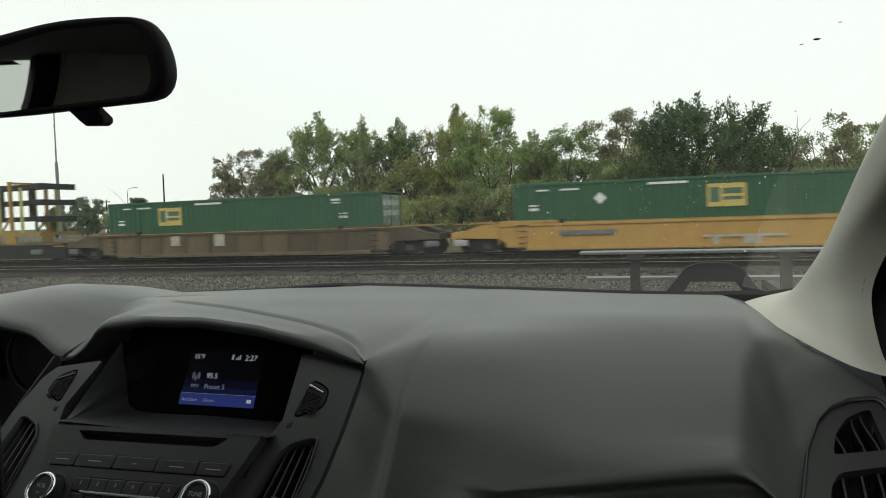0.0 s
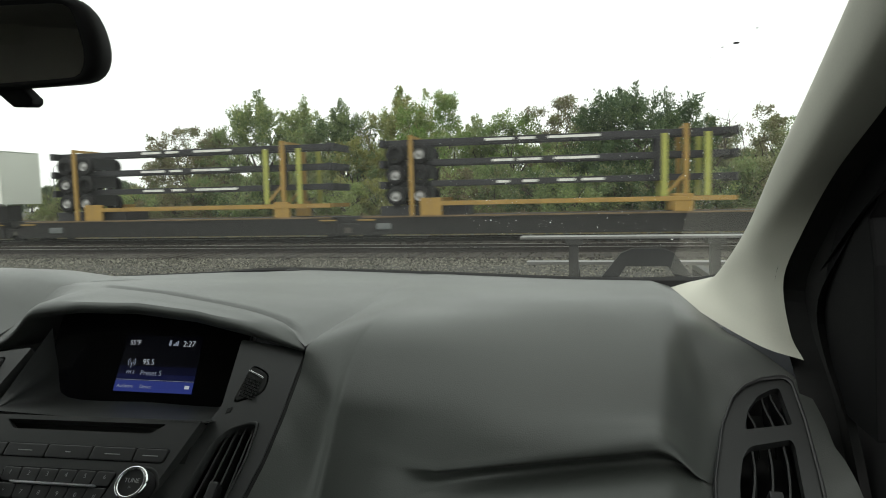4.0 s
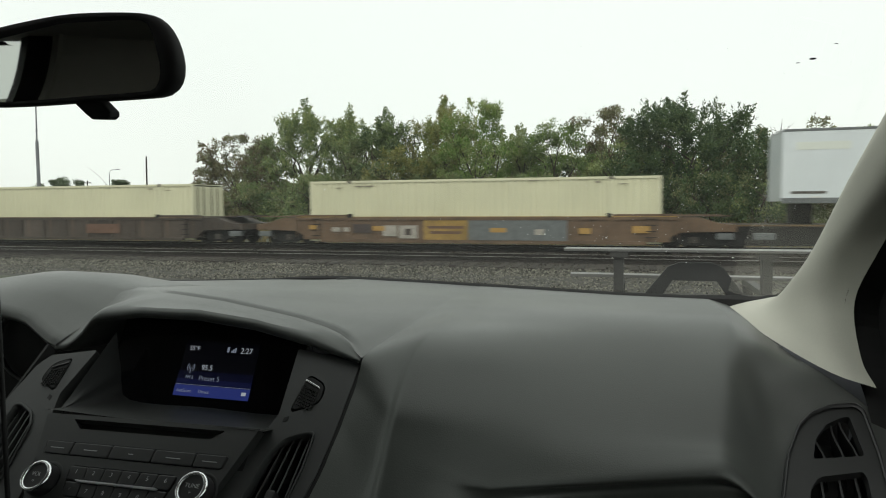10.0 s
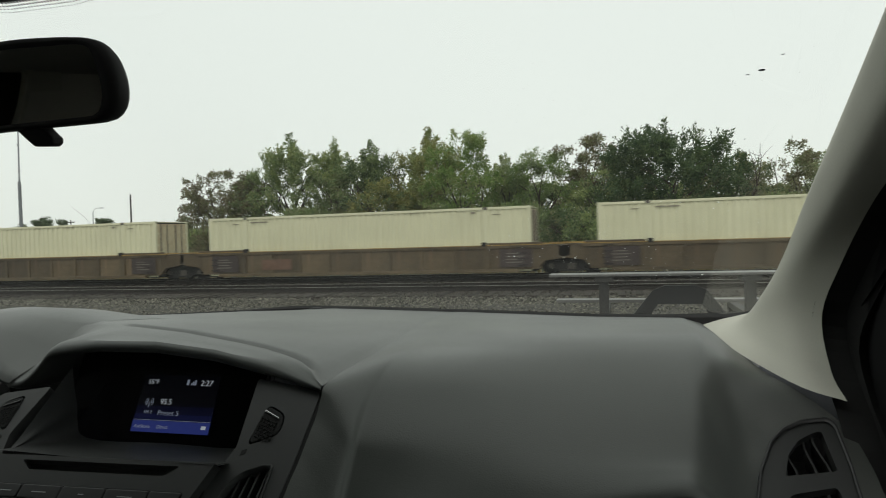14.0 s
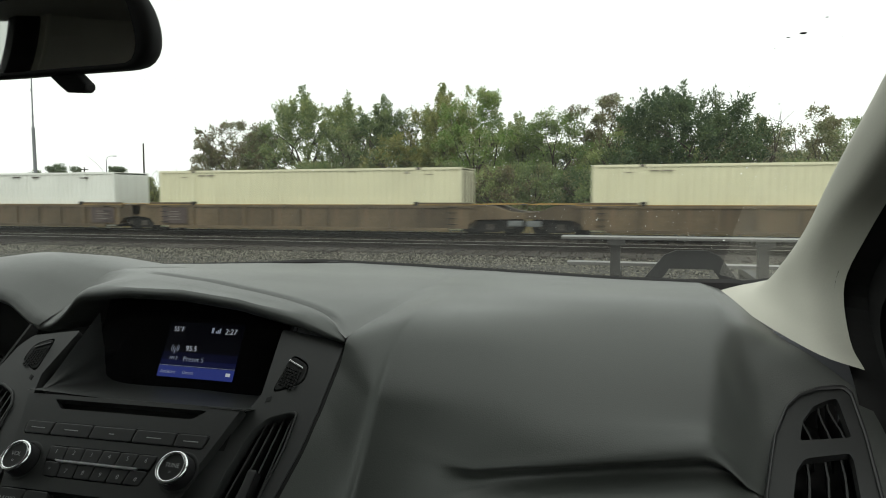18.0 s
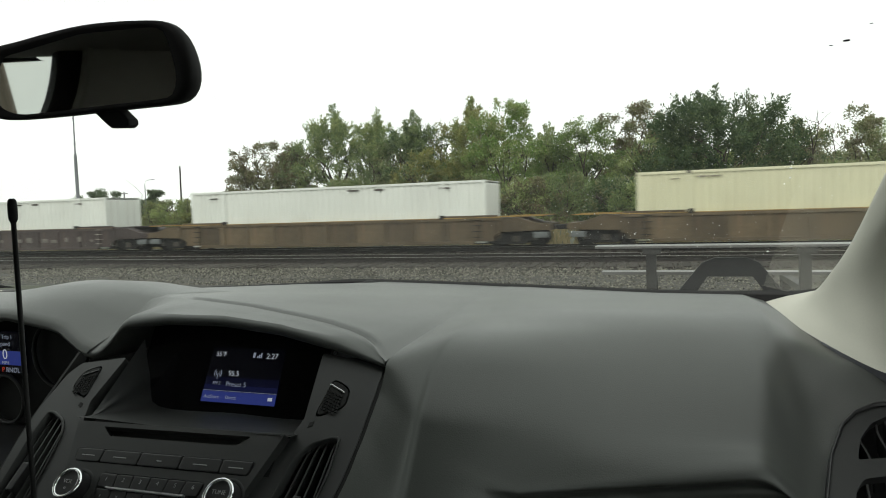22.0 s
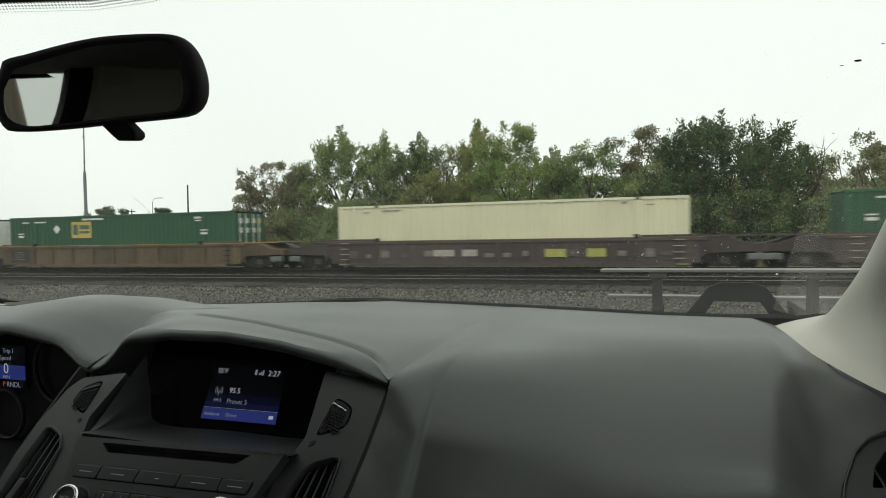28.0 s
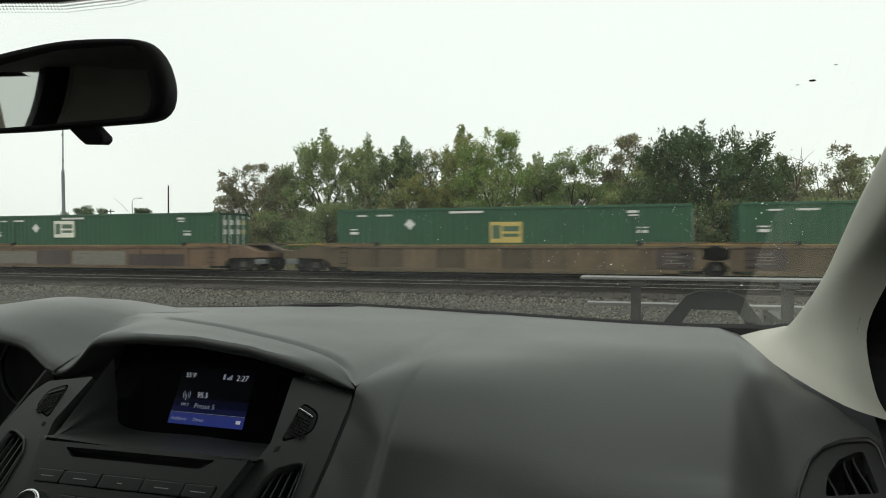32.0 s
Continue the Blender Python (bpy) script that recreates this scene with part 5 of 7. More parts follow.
for x, y, w, c in ((-88, 120, 5.0, M_SHED), (-79, 122, 4.5, M_ROOF), (-118, 125, 9, M_SHED)):
    v = thing("parked_van", "pale parked van on the far side" if c is M_SHED else "grey parked van on the far side", "van", "parked vans", at=pose(x, y, ground_z(y)))
    part("body", plate([(-w / 2, 0.35), (w / 2, 0.35), (w / 2, 1.9), (-w / 2 + 1.3, 1.95), (-w / 2 + 0.6, 1.1), (-w / 2, 1.0)], -0.95, 0.95, 0.08), c, v)
    part("windscreen", plate([(-w / 2 + 0.62, 1.13), (-w / 2 + 0.70, 1.13), (-w / 2 + 1.3, 1.88), (-w / 2 + 1.2, 1.86)], -0.85, 0.85), M_PIANO, v)
    for wx in (-w / 2 + 0.9, w / 2 - 0.9):
        for wy in (-0.9, 0.9):
            part("wheel", cyl(bmesh.new(), 0.35, 0.35, (wx, wy - 0.1, 0.35), (wx, wy + 0.1, 0.35), 14), M_SOFT, v)

# pale rubble lying behind the tracks
M_RUBBLE = mat("pale_rubble", (0.55, 0.54, 0.50), rough=0.9, spec=0.2, var=0.25, scale=4, fine=30)
rr = random.Random(33)
for x, y, q in ((-14.5, 43.0, 0.55), (-12.6, 44.0, 0.45), (-17.2, 43.5, 0.35), (-21.0, 44.0, 0.4), (-3.5, 45.0, 0.4), (2.2, 44.0, 0.35), (-29.0, 45.0, 0.4)):
    bm = bmesh.new()
    bmesh.ops.create_icosphere(bm, subdivisions=2, radius=q)
    for v in bm.verts:
        v.co = Vector((v.co.x * 1.3, v.co.y, v.co.z * 0.7 + 0.25 * q)) * rr.uniform(0.75, 1.15)
    lump = part("concrete_lump", bm, M_RUBBLE)
    lump.matrix_world = pose(x, y, ground_z(y), 0, 0, rr.uniform(0, 90))
    tagged(lump, "pale broken concrete lump lying in weeds", "rubble", "rubble behind the tracks")

# handheld radio standing on the console, its whip reaching into view
radio = thing("handheld_radio", "small black handheld radio with a long whip antenna", "radio", at=pose(0.033, 0.35, 0.61))
part("body", boxes((-0.028, 0.028, -0.018, 0.018, 0.0, 0.155), bevel=0.006), M_BUTTON, radio)
part("speaker_grille", boxes((-0.02, 0.02, -0.0195, -0.0182, 0.09, 0.13)), M_SOFT, radio)
part("volume_knob", cyl(bmesh.new(), 0.006, 0.005, (-0.016, 0, 0.155), (-0.016, 0, 0.170), 14), M_SOFT, radio)
whip = part("antenna", cyl(cyl(bmesh.new(), 0.0060, 0.0045, (0, 0, 0.155), (0, 0, 0.19), 14), 0.0018, 0.0017, (0, 0, 0.19), (0, 0, 0.594), 12), M_SOFT, radio, "thin black whip antenna", smooth=True)
rows = [[(q * math.cos(a), q * math.sin(a), z) for a in np.linspace(0, 2 * math.pi, 16, endpoint=False)] for q, z in ((0.0018, 0.588), (0.0028, 0.590), (0.0031, 0.593), (0.0031, 0.600), (0.0027, 0.6035), (0.0016, 0.605))]
part("antenna_tip", loft(rows, closed=True, cap=True), M_SOFT, whip, smooth=True)


# ---- the freight train ----
SPEED = 14.9
YN, YF = 28.70, 31.30


def paint(name, color, rust, var=0.25, scale=0.7, streak=0.5, vary=0.0):
    return mat(name, color, rough=0.62, spec=0.35, var=var, scale=scale, fine=9.0, streak=streak, bump=0.15, bscale=25, vary=vary)


M_CREAM = mat("cream_container", (0.60, 0.585, 0.41), rough=0.55, spec=0.4, var=0.10, scale=0.5, fine=6, streak=0.12)
M_WHITEC = mat("white_container", (0.66, 0.68, 0.63), rough=0.55, spec=0.4, var=0.10, scale=0.5, fine=6, streak=0.10)
M_GREEN = mat("green_container", (0.0185, 0.076, 0.036), rough=0.5, spec=0.4, var=0.16, scale=0.6, fine=6, streak=0.06)
M_TRAILER = mat("white_trailer", (0.61, 0.635, 0.575), rough=0.5, spec=0.4, var=0.06, scale=0.4, fine=4, streak=0.05)
M_ALU = mat("aluminium_trailer", (0.60, 0.64, 0.65), rough=0.4, spec=0.5, var=0.07, scale=0.4, fine=4, metal=0.15, streak=0.05)
M_RUSTY = mat("rusty_cream", (0.56, 0.52, 0.36), rough=0.65, spec=0.3, scale=1.3, fine=7, color2=(0.36, 0.27, 0.16), streak=0.45)
M_RUST = paint("rust_well", (0.088, 0.065, 0.037), 1, 0.5, vary=0.35)
M_YELLOW = paint("yellow_well", (0.36, 0.215, 0.06), 1, 0.25, streak=0.35)
M_BROWN = paint("brown_well", (0.060, 0.047, 0.037), 1, 0.4, vary=0.35)
M_DARKW = paint("dark_well", (0.050, 0.037, 0.034), 1, 0.3, streak=0.25, vary=0.25)
M_PATCH = paint("patched_well", (0.125, 0.080, 0.048), 1, 0.55)
M_SILL = paint("yellow_sill", (0.30, 0.19, 0.05), 1, 0.5)
M_DECKE = paint("brown_edge", (0.15, 0.10, 0.05), 1, 0.5)
M_STEEL = mat("grimy_steel", (0.014, 0.0135, 0.0125), rough=0.7, spec=0.3, var=0.35, scale=3, fine=20)
M_TYRE = mat("tyre", (0.012, 0.012, 0.012), rough=0.8, spec=0.2, var=0.2)
M_HUB = mat("white_hub", (0.32, 0.32, 0.31), rough=0.5, var=0.25, scale=6)
M_HITCH = paint("hitch_yellow", (0.29, 0.18, 0.045), 1, 0.25)
M_LIME = paint("strap_lime", (0.30, 0.31, 0.07), 1, 0.25)
M_CHASSIS = mat("chassis_black", (0.016, 0.016, 0.018), rough=0.5, spec=0.4, var=0.3, scale=2, fine=15)
M_MARK = mat("white_mark", (0.62, 0.62, 0.58), rough=0.6, var=0.25, scale=3)
M_DARKMARK = mat("dark_mark", (0.07, 0.06, 0.05), rough=0.7, var=0.25, scale=3)
M_LOGO = mat("logo_yellow", (0.44, 0.34, 0.09), rough=0.5, var=0.12, scale=3)
M_LOGOW = mat("logo_white", (0.66, 0.66, 0.56), rough=0.5, var=0.12, scale=3)
M_LOGOB = mat("logo_green", (0.05, 0.10, 0.06), rough=0.5, var=0.12, scale=3)
M_GRAF = mat("graffiti_white", (0.33, 0.305, 0.26), rough=0.6, var=0.3, scale=4)
M_GRAFT = mat("faded_mark", (0.24, 0.22, 0.16), rough=0.7, var=0.3, scale=6)
M_STEN = mat("faded_stencil", (0.15, 0.138, 0.115), rough=0.7, var=0.5, scale=9)
M_GRAFR = mat("graffiti_rust", (0.115, 0.060, 0.036), rough=0.6, var=0.3, scale=4)
M_GRAFG = mat("patch_grey", (0.115, 0.125, 0.125), rough=0.6, var=0.3, scale=4)

MOVING = []
BASE = {}


def once(key, make):
    if key not in BASE:
        BASE[key] = make()
    return BASE[key]


def bit(name, me, parent, m=None, label="", material=None):
    """An object on a shared mesh, as a part of parent, at a place in the parent's space."""
    ob = new(name, me)
    ob.parent = parent
    if m is not None:
        ob.matrix_basis = m
    if label:
        ob["label"] = label
    return ob


def mesh_of(bm, material, smooth=False):
    me = bpy.data.meshes.new(material.name)
    bm.to_mesh(me)
    bm.free()
    if smooth:
        me.polygons.foreach_set("use_smooth", [True] * len(me.polygons))
    me.materials.append(material)
    return me


def block(x0, x1, y0, y1, z0, z1, material, bevel=0.0):
    key = (round(x1 - x0, 3), round(y1 - y0, 3), round(z1 - z0, 3), material.name, bevel)
    me = once(key, lambda: mesh_of(boxes((0, x1 - x0, 0, y1 - y0, 0, z1 - z0), bevel=bevel), material))
    return me, pose(x0, y0, z0)


def blk(name, parent, x0, x1, y0, y1, z0, z1, material, bevel=0.0, label=""):
    me, m = block(x0, x1, y0, y1, z0, z1, material, bevel)
    return bit(name, me, parent, m, label)


def ribbed(length, height, pitch, depth, material):
    """A corrugated wall in x and z that looks to -y."""
    def make():
        bm = bmesh.new()
        xs = []
        n = int(length / pitch)
        p = length / n
        for i in range(n):
            a = i * p
            xs += [(a, 0), (a + p * 0.28, 0), (a + p * 0.40, depth), (a + p * 0.88, depth)]
        xs.append((length, 0))
        v0 = [bm.verts.new((x, y, 0)) for x, y in xs]
        v1 = [bm.verts.new((x, y, height)) for x, y in xs]
        for i in range(len(xs) - 1):
            bm.faces.new((v0[i], v0[i + 1], v1[i + 1], v1[i]))
        return mesh_of(bm, material)
    return once(("rib", length, height, pitch, material.name), make)


CZ0 = RAIL + 0.22          # the floor of a loaded well
CTOP = 2.40


def container(u, color, doors="plain", logo=None, rust_end=False, odd=False):
    """A 53-foot container, 16.15 m long, with stacking posts 12.2 m apart."""
    L, z0, z1 = 16.15, CZ0, CTOP
    words = {"cream": "weathered cream 53-foot freight container riding in a well car", "white": "white corrugated 53-foot freight container riding in a well car", "green": "dark green 53-foot freight container with white markings in a well car"}
    c = thing("freight_container", words[color], "container", "containers on the train", at=pose(0, 0, 0))
    m = {"cream": M_CREAM, "white": M_WHITEC, "green": M_GREEN}[color]
    H = z1 - z0
    bit("side_wall", ribbed(L - 0.24, H - 0.20, 0.31, 0.052, m), c, pose(0.12, YN + 0.012, z0 + 0.10))
    far = bit("side_wall", ribbed(L - 0.24, H - 0.20, 0.31, 0.025, m), c, pose(L - 0.12, YF - 0.012, z0 + 0.10, 0, 0, 180))
    blk("top_rail", c, 0.0, L, YN, YN + 0.06, z1 - 0.11, z1, m, 0.012)
    blk("top_rail", c, 0.0, L, YF - 0.06, YF, z1 - 0.11, z1, m, 0.012)
    blk("bottom_rail", c, 0.0, L, YN, YN + 0.06, z0, z0 + 0.14, m)
    blk("roof", c, 0.0, L, YN + 0.061, YF - 0.061, z1 - 0.05, z1 - 0.015, m)
    for x in (0.0, L - 0.13):
        for y in (YN, YF - 0.13):
            blk("corner_post", c, x, x + 0.13, y - 0.004, y + 0.126, z0 + 0.001, z1 + 0.004, m, 0.01)
    for x in (1.96, L - 1.96 - 0.17):
        blk("stacking_post", c, x, x + 0.17, YN - 0.004, YN + 0.03, z0 + 0.1, z1 - 0.1, m)
        blk("corner_casting", c, x, x + 0.19, YN - 0.012, YN + 0.10, z1 - 0.12, z1 + 0.012, M_DARKMARK if color == "cream" else m, 0.012)
    e = bit("end_wall", ribbed(2.34, H - 0.2, 0.26, 0.035, m), c, pose(0.03, YF - 0.13, z0 + 0.1, 0, 0, -90))
    md = {"plain": m, "white": M_WHITEC, "rust": M_RUSTY}[doors]
    for k in (0, 1):
        y0 = YN + 0.13 + k * 1.17
        door = blk("door_leaf", c, L - 0.05, L - 0.012, y0 + 0.005, y0 + 1.165, z0 + 0.12, z1 - 0.12, md, 0.008)
        for d in (0.25, 0.75):
            def rod():
                return mesh_of(cyl(bmesh.new(), 0.022, 0.022, (0, 0, 0), (0, 0, H - 0.3), 8), M_MARK if color != "cream" else M_DARKMARK)
            bit("locking_rod", once(("rod", color), rod), c, pose(L + 0.015, y0 + d, z0 + 0.15))
        for zz in (0.5, 1.0, 1.6, 2.2):
            blk("hinge", c, L - 0.012, L + 0.012, y0 + (0.01 if k == 0 else 1.06), y0 + (0.11 if k == 0 else 1.16), z0 + zz, z0 + zz + 0.07, m)
    mk = M_MARK if color == "green" else M_DARKMARK
    if color == "green":
        for x, z, w, h in ((1.05, 2.05, 0.5, 0.07), (2.0, 2.05, 0.85, 0.08), (5.7, 2.14, 1.55, 0.10), (0.7, 1.20, 0.40, 0.12), (0.7, 1.40, 0.38, 0.06), (L - 2.2, 1.20, 0.42, 0.12), (L - 2.2, 1.40, 0.42, 0.06), (L - 2.6, 2.05, 0.45, 0.10), (L - 2.55, 1.92, 0.40, 0.06)):
            blk("stencil", c, x, x + w, YN - 0.004, YN + 0.001, z, z + h, mk)
        dm = once("diamond", lambda: mesh_of(plate([(-0.26, 0), (0, -0.26), (0.26, 0), (0, 0.26)], -0.004, 0.001), M_MARK))
        bit("hazard_diamond", dm, c, pose(3.75 if not odd else 5.2, YN - 0.001, 1.66), "white diamond placard")
        for y in (0.35, 0.9, 1.5, 2.0):
            for z in (1.25, 1.75):
                blk("door_marking", c, L - 0.011, L - 0.006, YN + y, YN + y + 0.28, z, z + 0.26, M_MARK if y < 1.6 else M_LOGO)
    elif color == "cream":
        for x, z, w, h in ((1.35, 2.05, 0.34, 0.045), (2.35, 2.10, 0.42, 0.07), (2.82, 2.10, 0.48, 0.07), (L - 2.7, 2.12, 0.22, 0.10), (L - 1.7, 2.05, 0.34, 0.045), (L - 5.6, 2.26, 0.5, 0.025)):
            blk("stencil", c, x, x + w, YN - 0.004, YN + 0.001, z, z + h, M_GRAFT)
    else:
        for x, z, w, h in ((L - 6.9, 2.12, 0.6, 0.08), (L - 5.5, 2.10, 0.5, 0.10), (L - 2.2, 2.05, 0.5, 0.09), (1.2, 2.0, 0.5, 0.08)):
            blk("stencil", c, x, x + w, YN - 0.004, YN + 0.001, z, z + h, mk)
    if logo:
        x0 = logo[1]
        mm = M_LOGO if logo[0] == "yellow" else M_LOGOW
        pl = blk("logo_panel", c, x0, x0 + 1.46, YN - 0.005, YN + 0.001, logo[2] if len(logo) > 2 else 1.13, (logo[2] if len(logo) > 2 else 1.13) + 0.93, mm)
        for a, b, za, zb in ((0.10, 0.48, 0.18, 0.78), (0.58, 1.34, 0.50, 0.74), (0.58, 1.34, 0.26, 0.40)):
            blk("logo_bar", pl, a, b, -0.004, -0.001, za, zb, M_LOGOB)
    MOVING.append((c, u))
    return c


def side_frame():
    bm = plate([(-1.15, 0.10), (-1.05, -0.06), (-0.62, -0.12), (-0.45, -0.28), (0.45, -0.28), (0.62, -0.12), (1.05, -0.06), (1.15, 0.10), (1.0, 0.20), (0.5, 0.22), (0.32, 0.30), (-0.32, 0.30), (-0.5, 0.22), (-1.0, 0.20)], -0.09, 0.09, 0.02)
    return mesh_of(bm, M_STEEL)


def wheelset():
    bm = bmesh.new()
    for y in (-0.75, 0.75):
        s = 1 if y > 0 else -1
        prof = [(0.05, y - s * 0.07), (0.40, y - s * 0.07), (0.455, y - s * 0.06), (0.455, y - s * 0.045), (0.42, y - s * 0.03), (0.415, y + s * 0.07), (0.36, y + s * 0.07), (0.33, y + s * 0.02), (0.12, y + s * 0.02), (0.10, y + s * 0.06), (0.03, y + s * 0.06)]
        n = 24
        vs = [[bm.verts.new((r * math.cos(a), yy, r * math.sin(a))) for r, yy in prof] for a in np.linspace(0, 2 * math.pi, n, endpoint=False)]
        for i in range(n):
            a, b = vs[i], vs[(i + 1) % n]
            for j in range(len(prof) - 1):
                bm.faces.new((a[j], a[j + 1], b[j + 1], b[j]))
    cyl(bm, 0.08, 0.08, (0, -1.0, 0), (0, 1.0, 0), 12)
    bmesh.ops.recalc_face_normals(bm, faces=bm.faces)
    return mesh_of(bm, M_STEEL)


def truck(parent, x, white=True):
    """A freight bogie with two wheelsets, its centre at x."""
    z = RAIL + 0.42
    t = bit("bogie", once("bolster", lambda: mesh_of(boxes((-0.25, 0.25, -1.0, 1.0, -0.05, 0.28), bevel=0.03), M_STEEL)), parent, pose(x, YC, z))
    for y in (-1.02, 1.02):
        bit("side_frame", once("side_frame", side_frame), t, pose(0, y, 0.0))
        for d in (-0.12, 0.0, 0.12):
            bit("coil_spring", once("spring", lambda: mesh_of(cyl(bmesh.new(), 0.055, 0.055, (0, 0, -0.16), (0, 0, 0.10), 10), M_DARKMARK)), t, pose(d, y - 0.10 * (1 if y > 0 else -1) * -1, 0))
        for d in (-0.89, 0.89):
            bit("bearing_cap", once("bearing", lambda: mesh_of(cyl(bmesh.new(), 0.13, 0.11, (0, 0.05, 0), (0, -0.10, 0), 14), M_DARKMARK)), t, pose(d, y if y < 0 else y, 0, 0, 0, 0 if y < 0 else 180))
    for d in (-0.89, 0.89):
        bit("wheelset", once("wheelset", wheelset), t, pose(d, 0, 0.0))
    return t


WELL = {"rust": M_RUST, "yellow": M_YELLOW, "brown": M_BROWN, "dark": M_DARKW, "patch": M_PATCH}
SAY = {"rust": "rust-streaked well car with ribbed sides", "yellow": "yellow painted well car with rusty sill", "brown": "weathered brown well car with ribbed sides", "dark": "grimy dark well car with pale stencil patches", "patch": "graffiti-covered patched yellow well car"}


def well_car(u, color, left_end, right_end, marks=()):
    """One well of an intermodal car; u is the left end of its container. Ends: coupled (platform and bogie), joint (shares a bogie; it carries it), or joined (bogie on the next)."""
    m = WELL[color]
    c = thing("well_car", SAY[color], "rail car", "well cars of the train", at=pose(0, 0, 0))
    x0, x1 = -0.35, 16.50
    zt, zb = RAIL + 1.36, RAIL + 0.18
    yn, yf = YN - 0.16, YF + 0.16
    nbig = 11
    for k, y in enumerate((yn, yf)):
        s = 1 if k == 0 else -1
        pw = (x1 - x0 - 1.6) / (nbig - 1)
        cuts = [x0] + [x0 + 0.8 + i * pw for i in range(nbig)] + [x1] if k == 0 else [x0, x1]
        for xa, xb in zip(cuts, cuts[1:]):
            blk("side_plate", c, xa, xb, min(y + s * 0.05, y + s * 0.08), max(y + s * 0.05, y + s * 0.08), zb + 0.12, zt - 0.10, m)
        blk("top_chord", c, x0 - 0.3, x1 + 0.3, min(y, y + s * 0.16), max(y, y + s * 0.16), zt - 0.13, zt, M_YELLOW if color == "yellow" else m, 0.015)
        blk("chord_edge", c, x0 - 0.3, x1 + 0.3, min(y - s * 0.004, y + s * 0.15), max(y - s * 0.004, y + s * 0.15), zt + 0.001, zt + 0.03, M_SILL if color in ("rust", "yellow", "patch") else M_DECKE)
        blk("bottom_chord", c, x0 + 0.9, x1 - 0.9, min(y, y + s * 0.18), max(y, y + s * 0.18), zb, zb + 0.14, m, 0.015)
        for i in range(nbig):
            xx = x0 + 0.8 + i * (x1 - x0 - 1.6) / (nbig - 1)
            w = 0.14 if i not in (1, nbig - 2) else 0.30
            if color != "yellow" or i in (0, 1, 5, nbig - 2, nbig - 1):
                blk("side_post", c, xx - w / 2, xx + w / 2, min(y - s * 0.006, y + s * 0.055), max(y - s * 0.006, y + s * 0.055), zb + 0.14, zt - 0.13, m, 0.01)
    for xa, xb in ((x0 - 0.2, 1.95), (16.15 - 1.95, x1 + 0.2)):
        blk("coaming", c, xa, xb, yn + 0.02, yn + 0.12, zt + 0.031, zt + 0.12, m, 0.015)
    if color in ("rust", "brown"):
        for xa in [p for p, end in ((0.25, left_end), (x1 - 1.75, right_end)) if end != "coupled"]:
            blk("stencil_panel", c, xa, xa + 1.45, yn - 0.012, yn - 0.007, zb + 0.22, zb + 1.02, M_DARKW)
            for k in range(4):
                blk("stencil", c, xa + 0.3, xa + 1.05 - 0.12 * (k % 2), yn - 0.017, yn - 0.013, zb + 0.42 + 0.13 * k, zb + 0.455 + 0.13 * k, M_STEN)
    blk("well_floor", c, x0 + 0.2, x1 - 0.2, YN, YF, zb, zb + 0.03, M_STEEL)
    for xx in (1.96 + 0.05, 16.15 - 1.96 - 0.25):
        blk("corner_guide", c, xx, xx + 0.22, yn - 0.03, yn + 0.13, zt - 0.02, zt + 0.16, M_STEEL, 0.02)
    for i, (a, kind) in enumerate(((-1, left_end), (1, right_end))):
        e = x0 if a < 0 else x1
        reach = 2.55 if kind == "coupled" else 1.35
        o = e + a * reach
        lo, hi = min(e, o), max(e, o)
        mm = M_YELLOW if color == "yellow" else (M_PATCH if color == "patch" else m)
        prof = [(e, zt), (e + a * reach * 0.45, zt - 0.02), (e + a * reach * 0.75, zt - 0.28), (o, zt - 0.34), (o, zt - 0.60), (e + a * 0.35, zt - 0.66), (e, zb + 0.3)]
        if kind != "coupled":
            prof = [(e, zt), (o - a * 0.05, zt - 0.02), (o - a * 0.02, zt - 0.06), (o - a * 0.02, zt - 0.50), (o - a * 0.45, zt - 0.62), (e + a * 0.25, zt - 0.70), (e, zb + 0.2)]
        if a < 0:
            prof = prof[::-1]
        deck = once(("deck", color, kind, a), lambda: mesh_of(plate([(x - e, z) for x, z in prof], yn + 0.06, yf - 0.06, 0.02), mm))
        bit("end_deck", deck, c, pose(e, 0, 0))
        blk("bulkhead", c, e - 0.03, e + 0.03, yn + 0.18, yf - 0.18, zb + 0.2, zt - 0.02, m)
        for y in (yn + 0.02, yf - 0.06):
            blk("hand_rail", c, lo + 0.2, hi - 0.2, y, y + 0.04, zt + 0.02, zt + 0.06, M_SILL if color in ("yellow", "rust") else m)
        blk("walkway", c, lo + 0.3, hi - 0.1, YC - 0.9, YC + 0.9, zt + 0.0, zt + 0.03, M_STEEL)
        if kind == "coupled":
            tc = e + a * 0.95
            truck(c, tc)
            blk("coupler", c, min(o, o + a * 0.45), max(o, o + a * 0.45), YC - 0.12, YC + 0.12, RAIL + 0.74, RAIL + 0.96, M_STEEL, 0.03)
            blk("end_sill", c, min(o - a * 0.12, o), max(o - a * 0.12, o), yn + 0.05, yf - 0.05, zt - 0.62, zt - 0.33, mm)
            blk("brake_cylinder", c, min(o - a * 0.1, o - a * 0.75), max(o - a * 0.1, o - a * 0.75), yn + 0.05, yn + 0.35, RAIL + 0.42, RAIL + 0.68, M_HUB if color == "yellow" else M_GRAFG, 0.06)
            lad = blk("ladder", c, e + a * 0.30 - 0.02, e + a * 0.30 + 0.02, yn - 0.04, yn - 0.01, zb + 0.25, zt, m)
        elif kind == "joint":
            truck(c, e + a * 1.35)
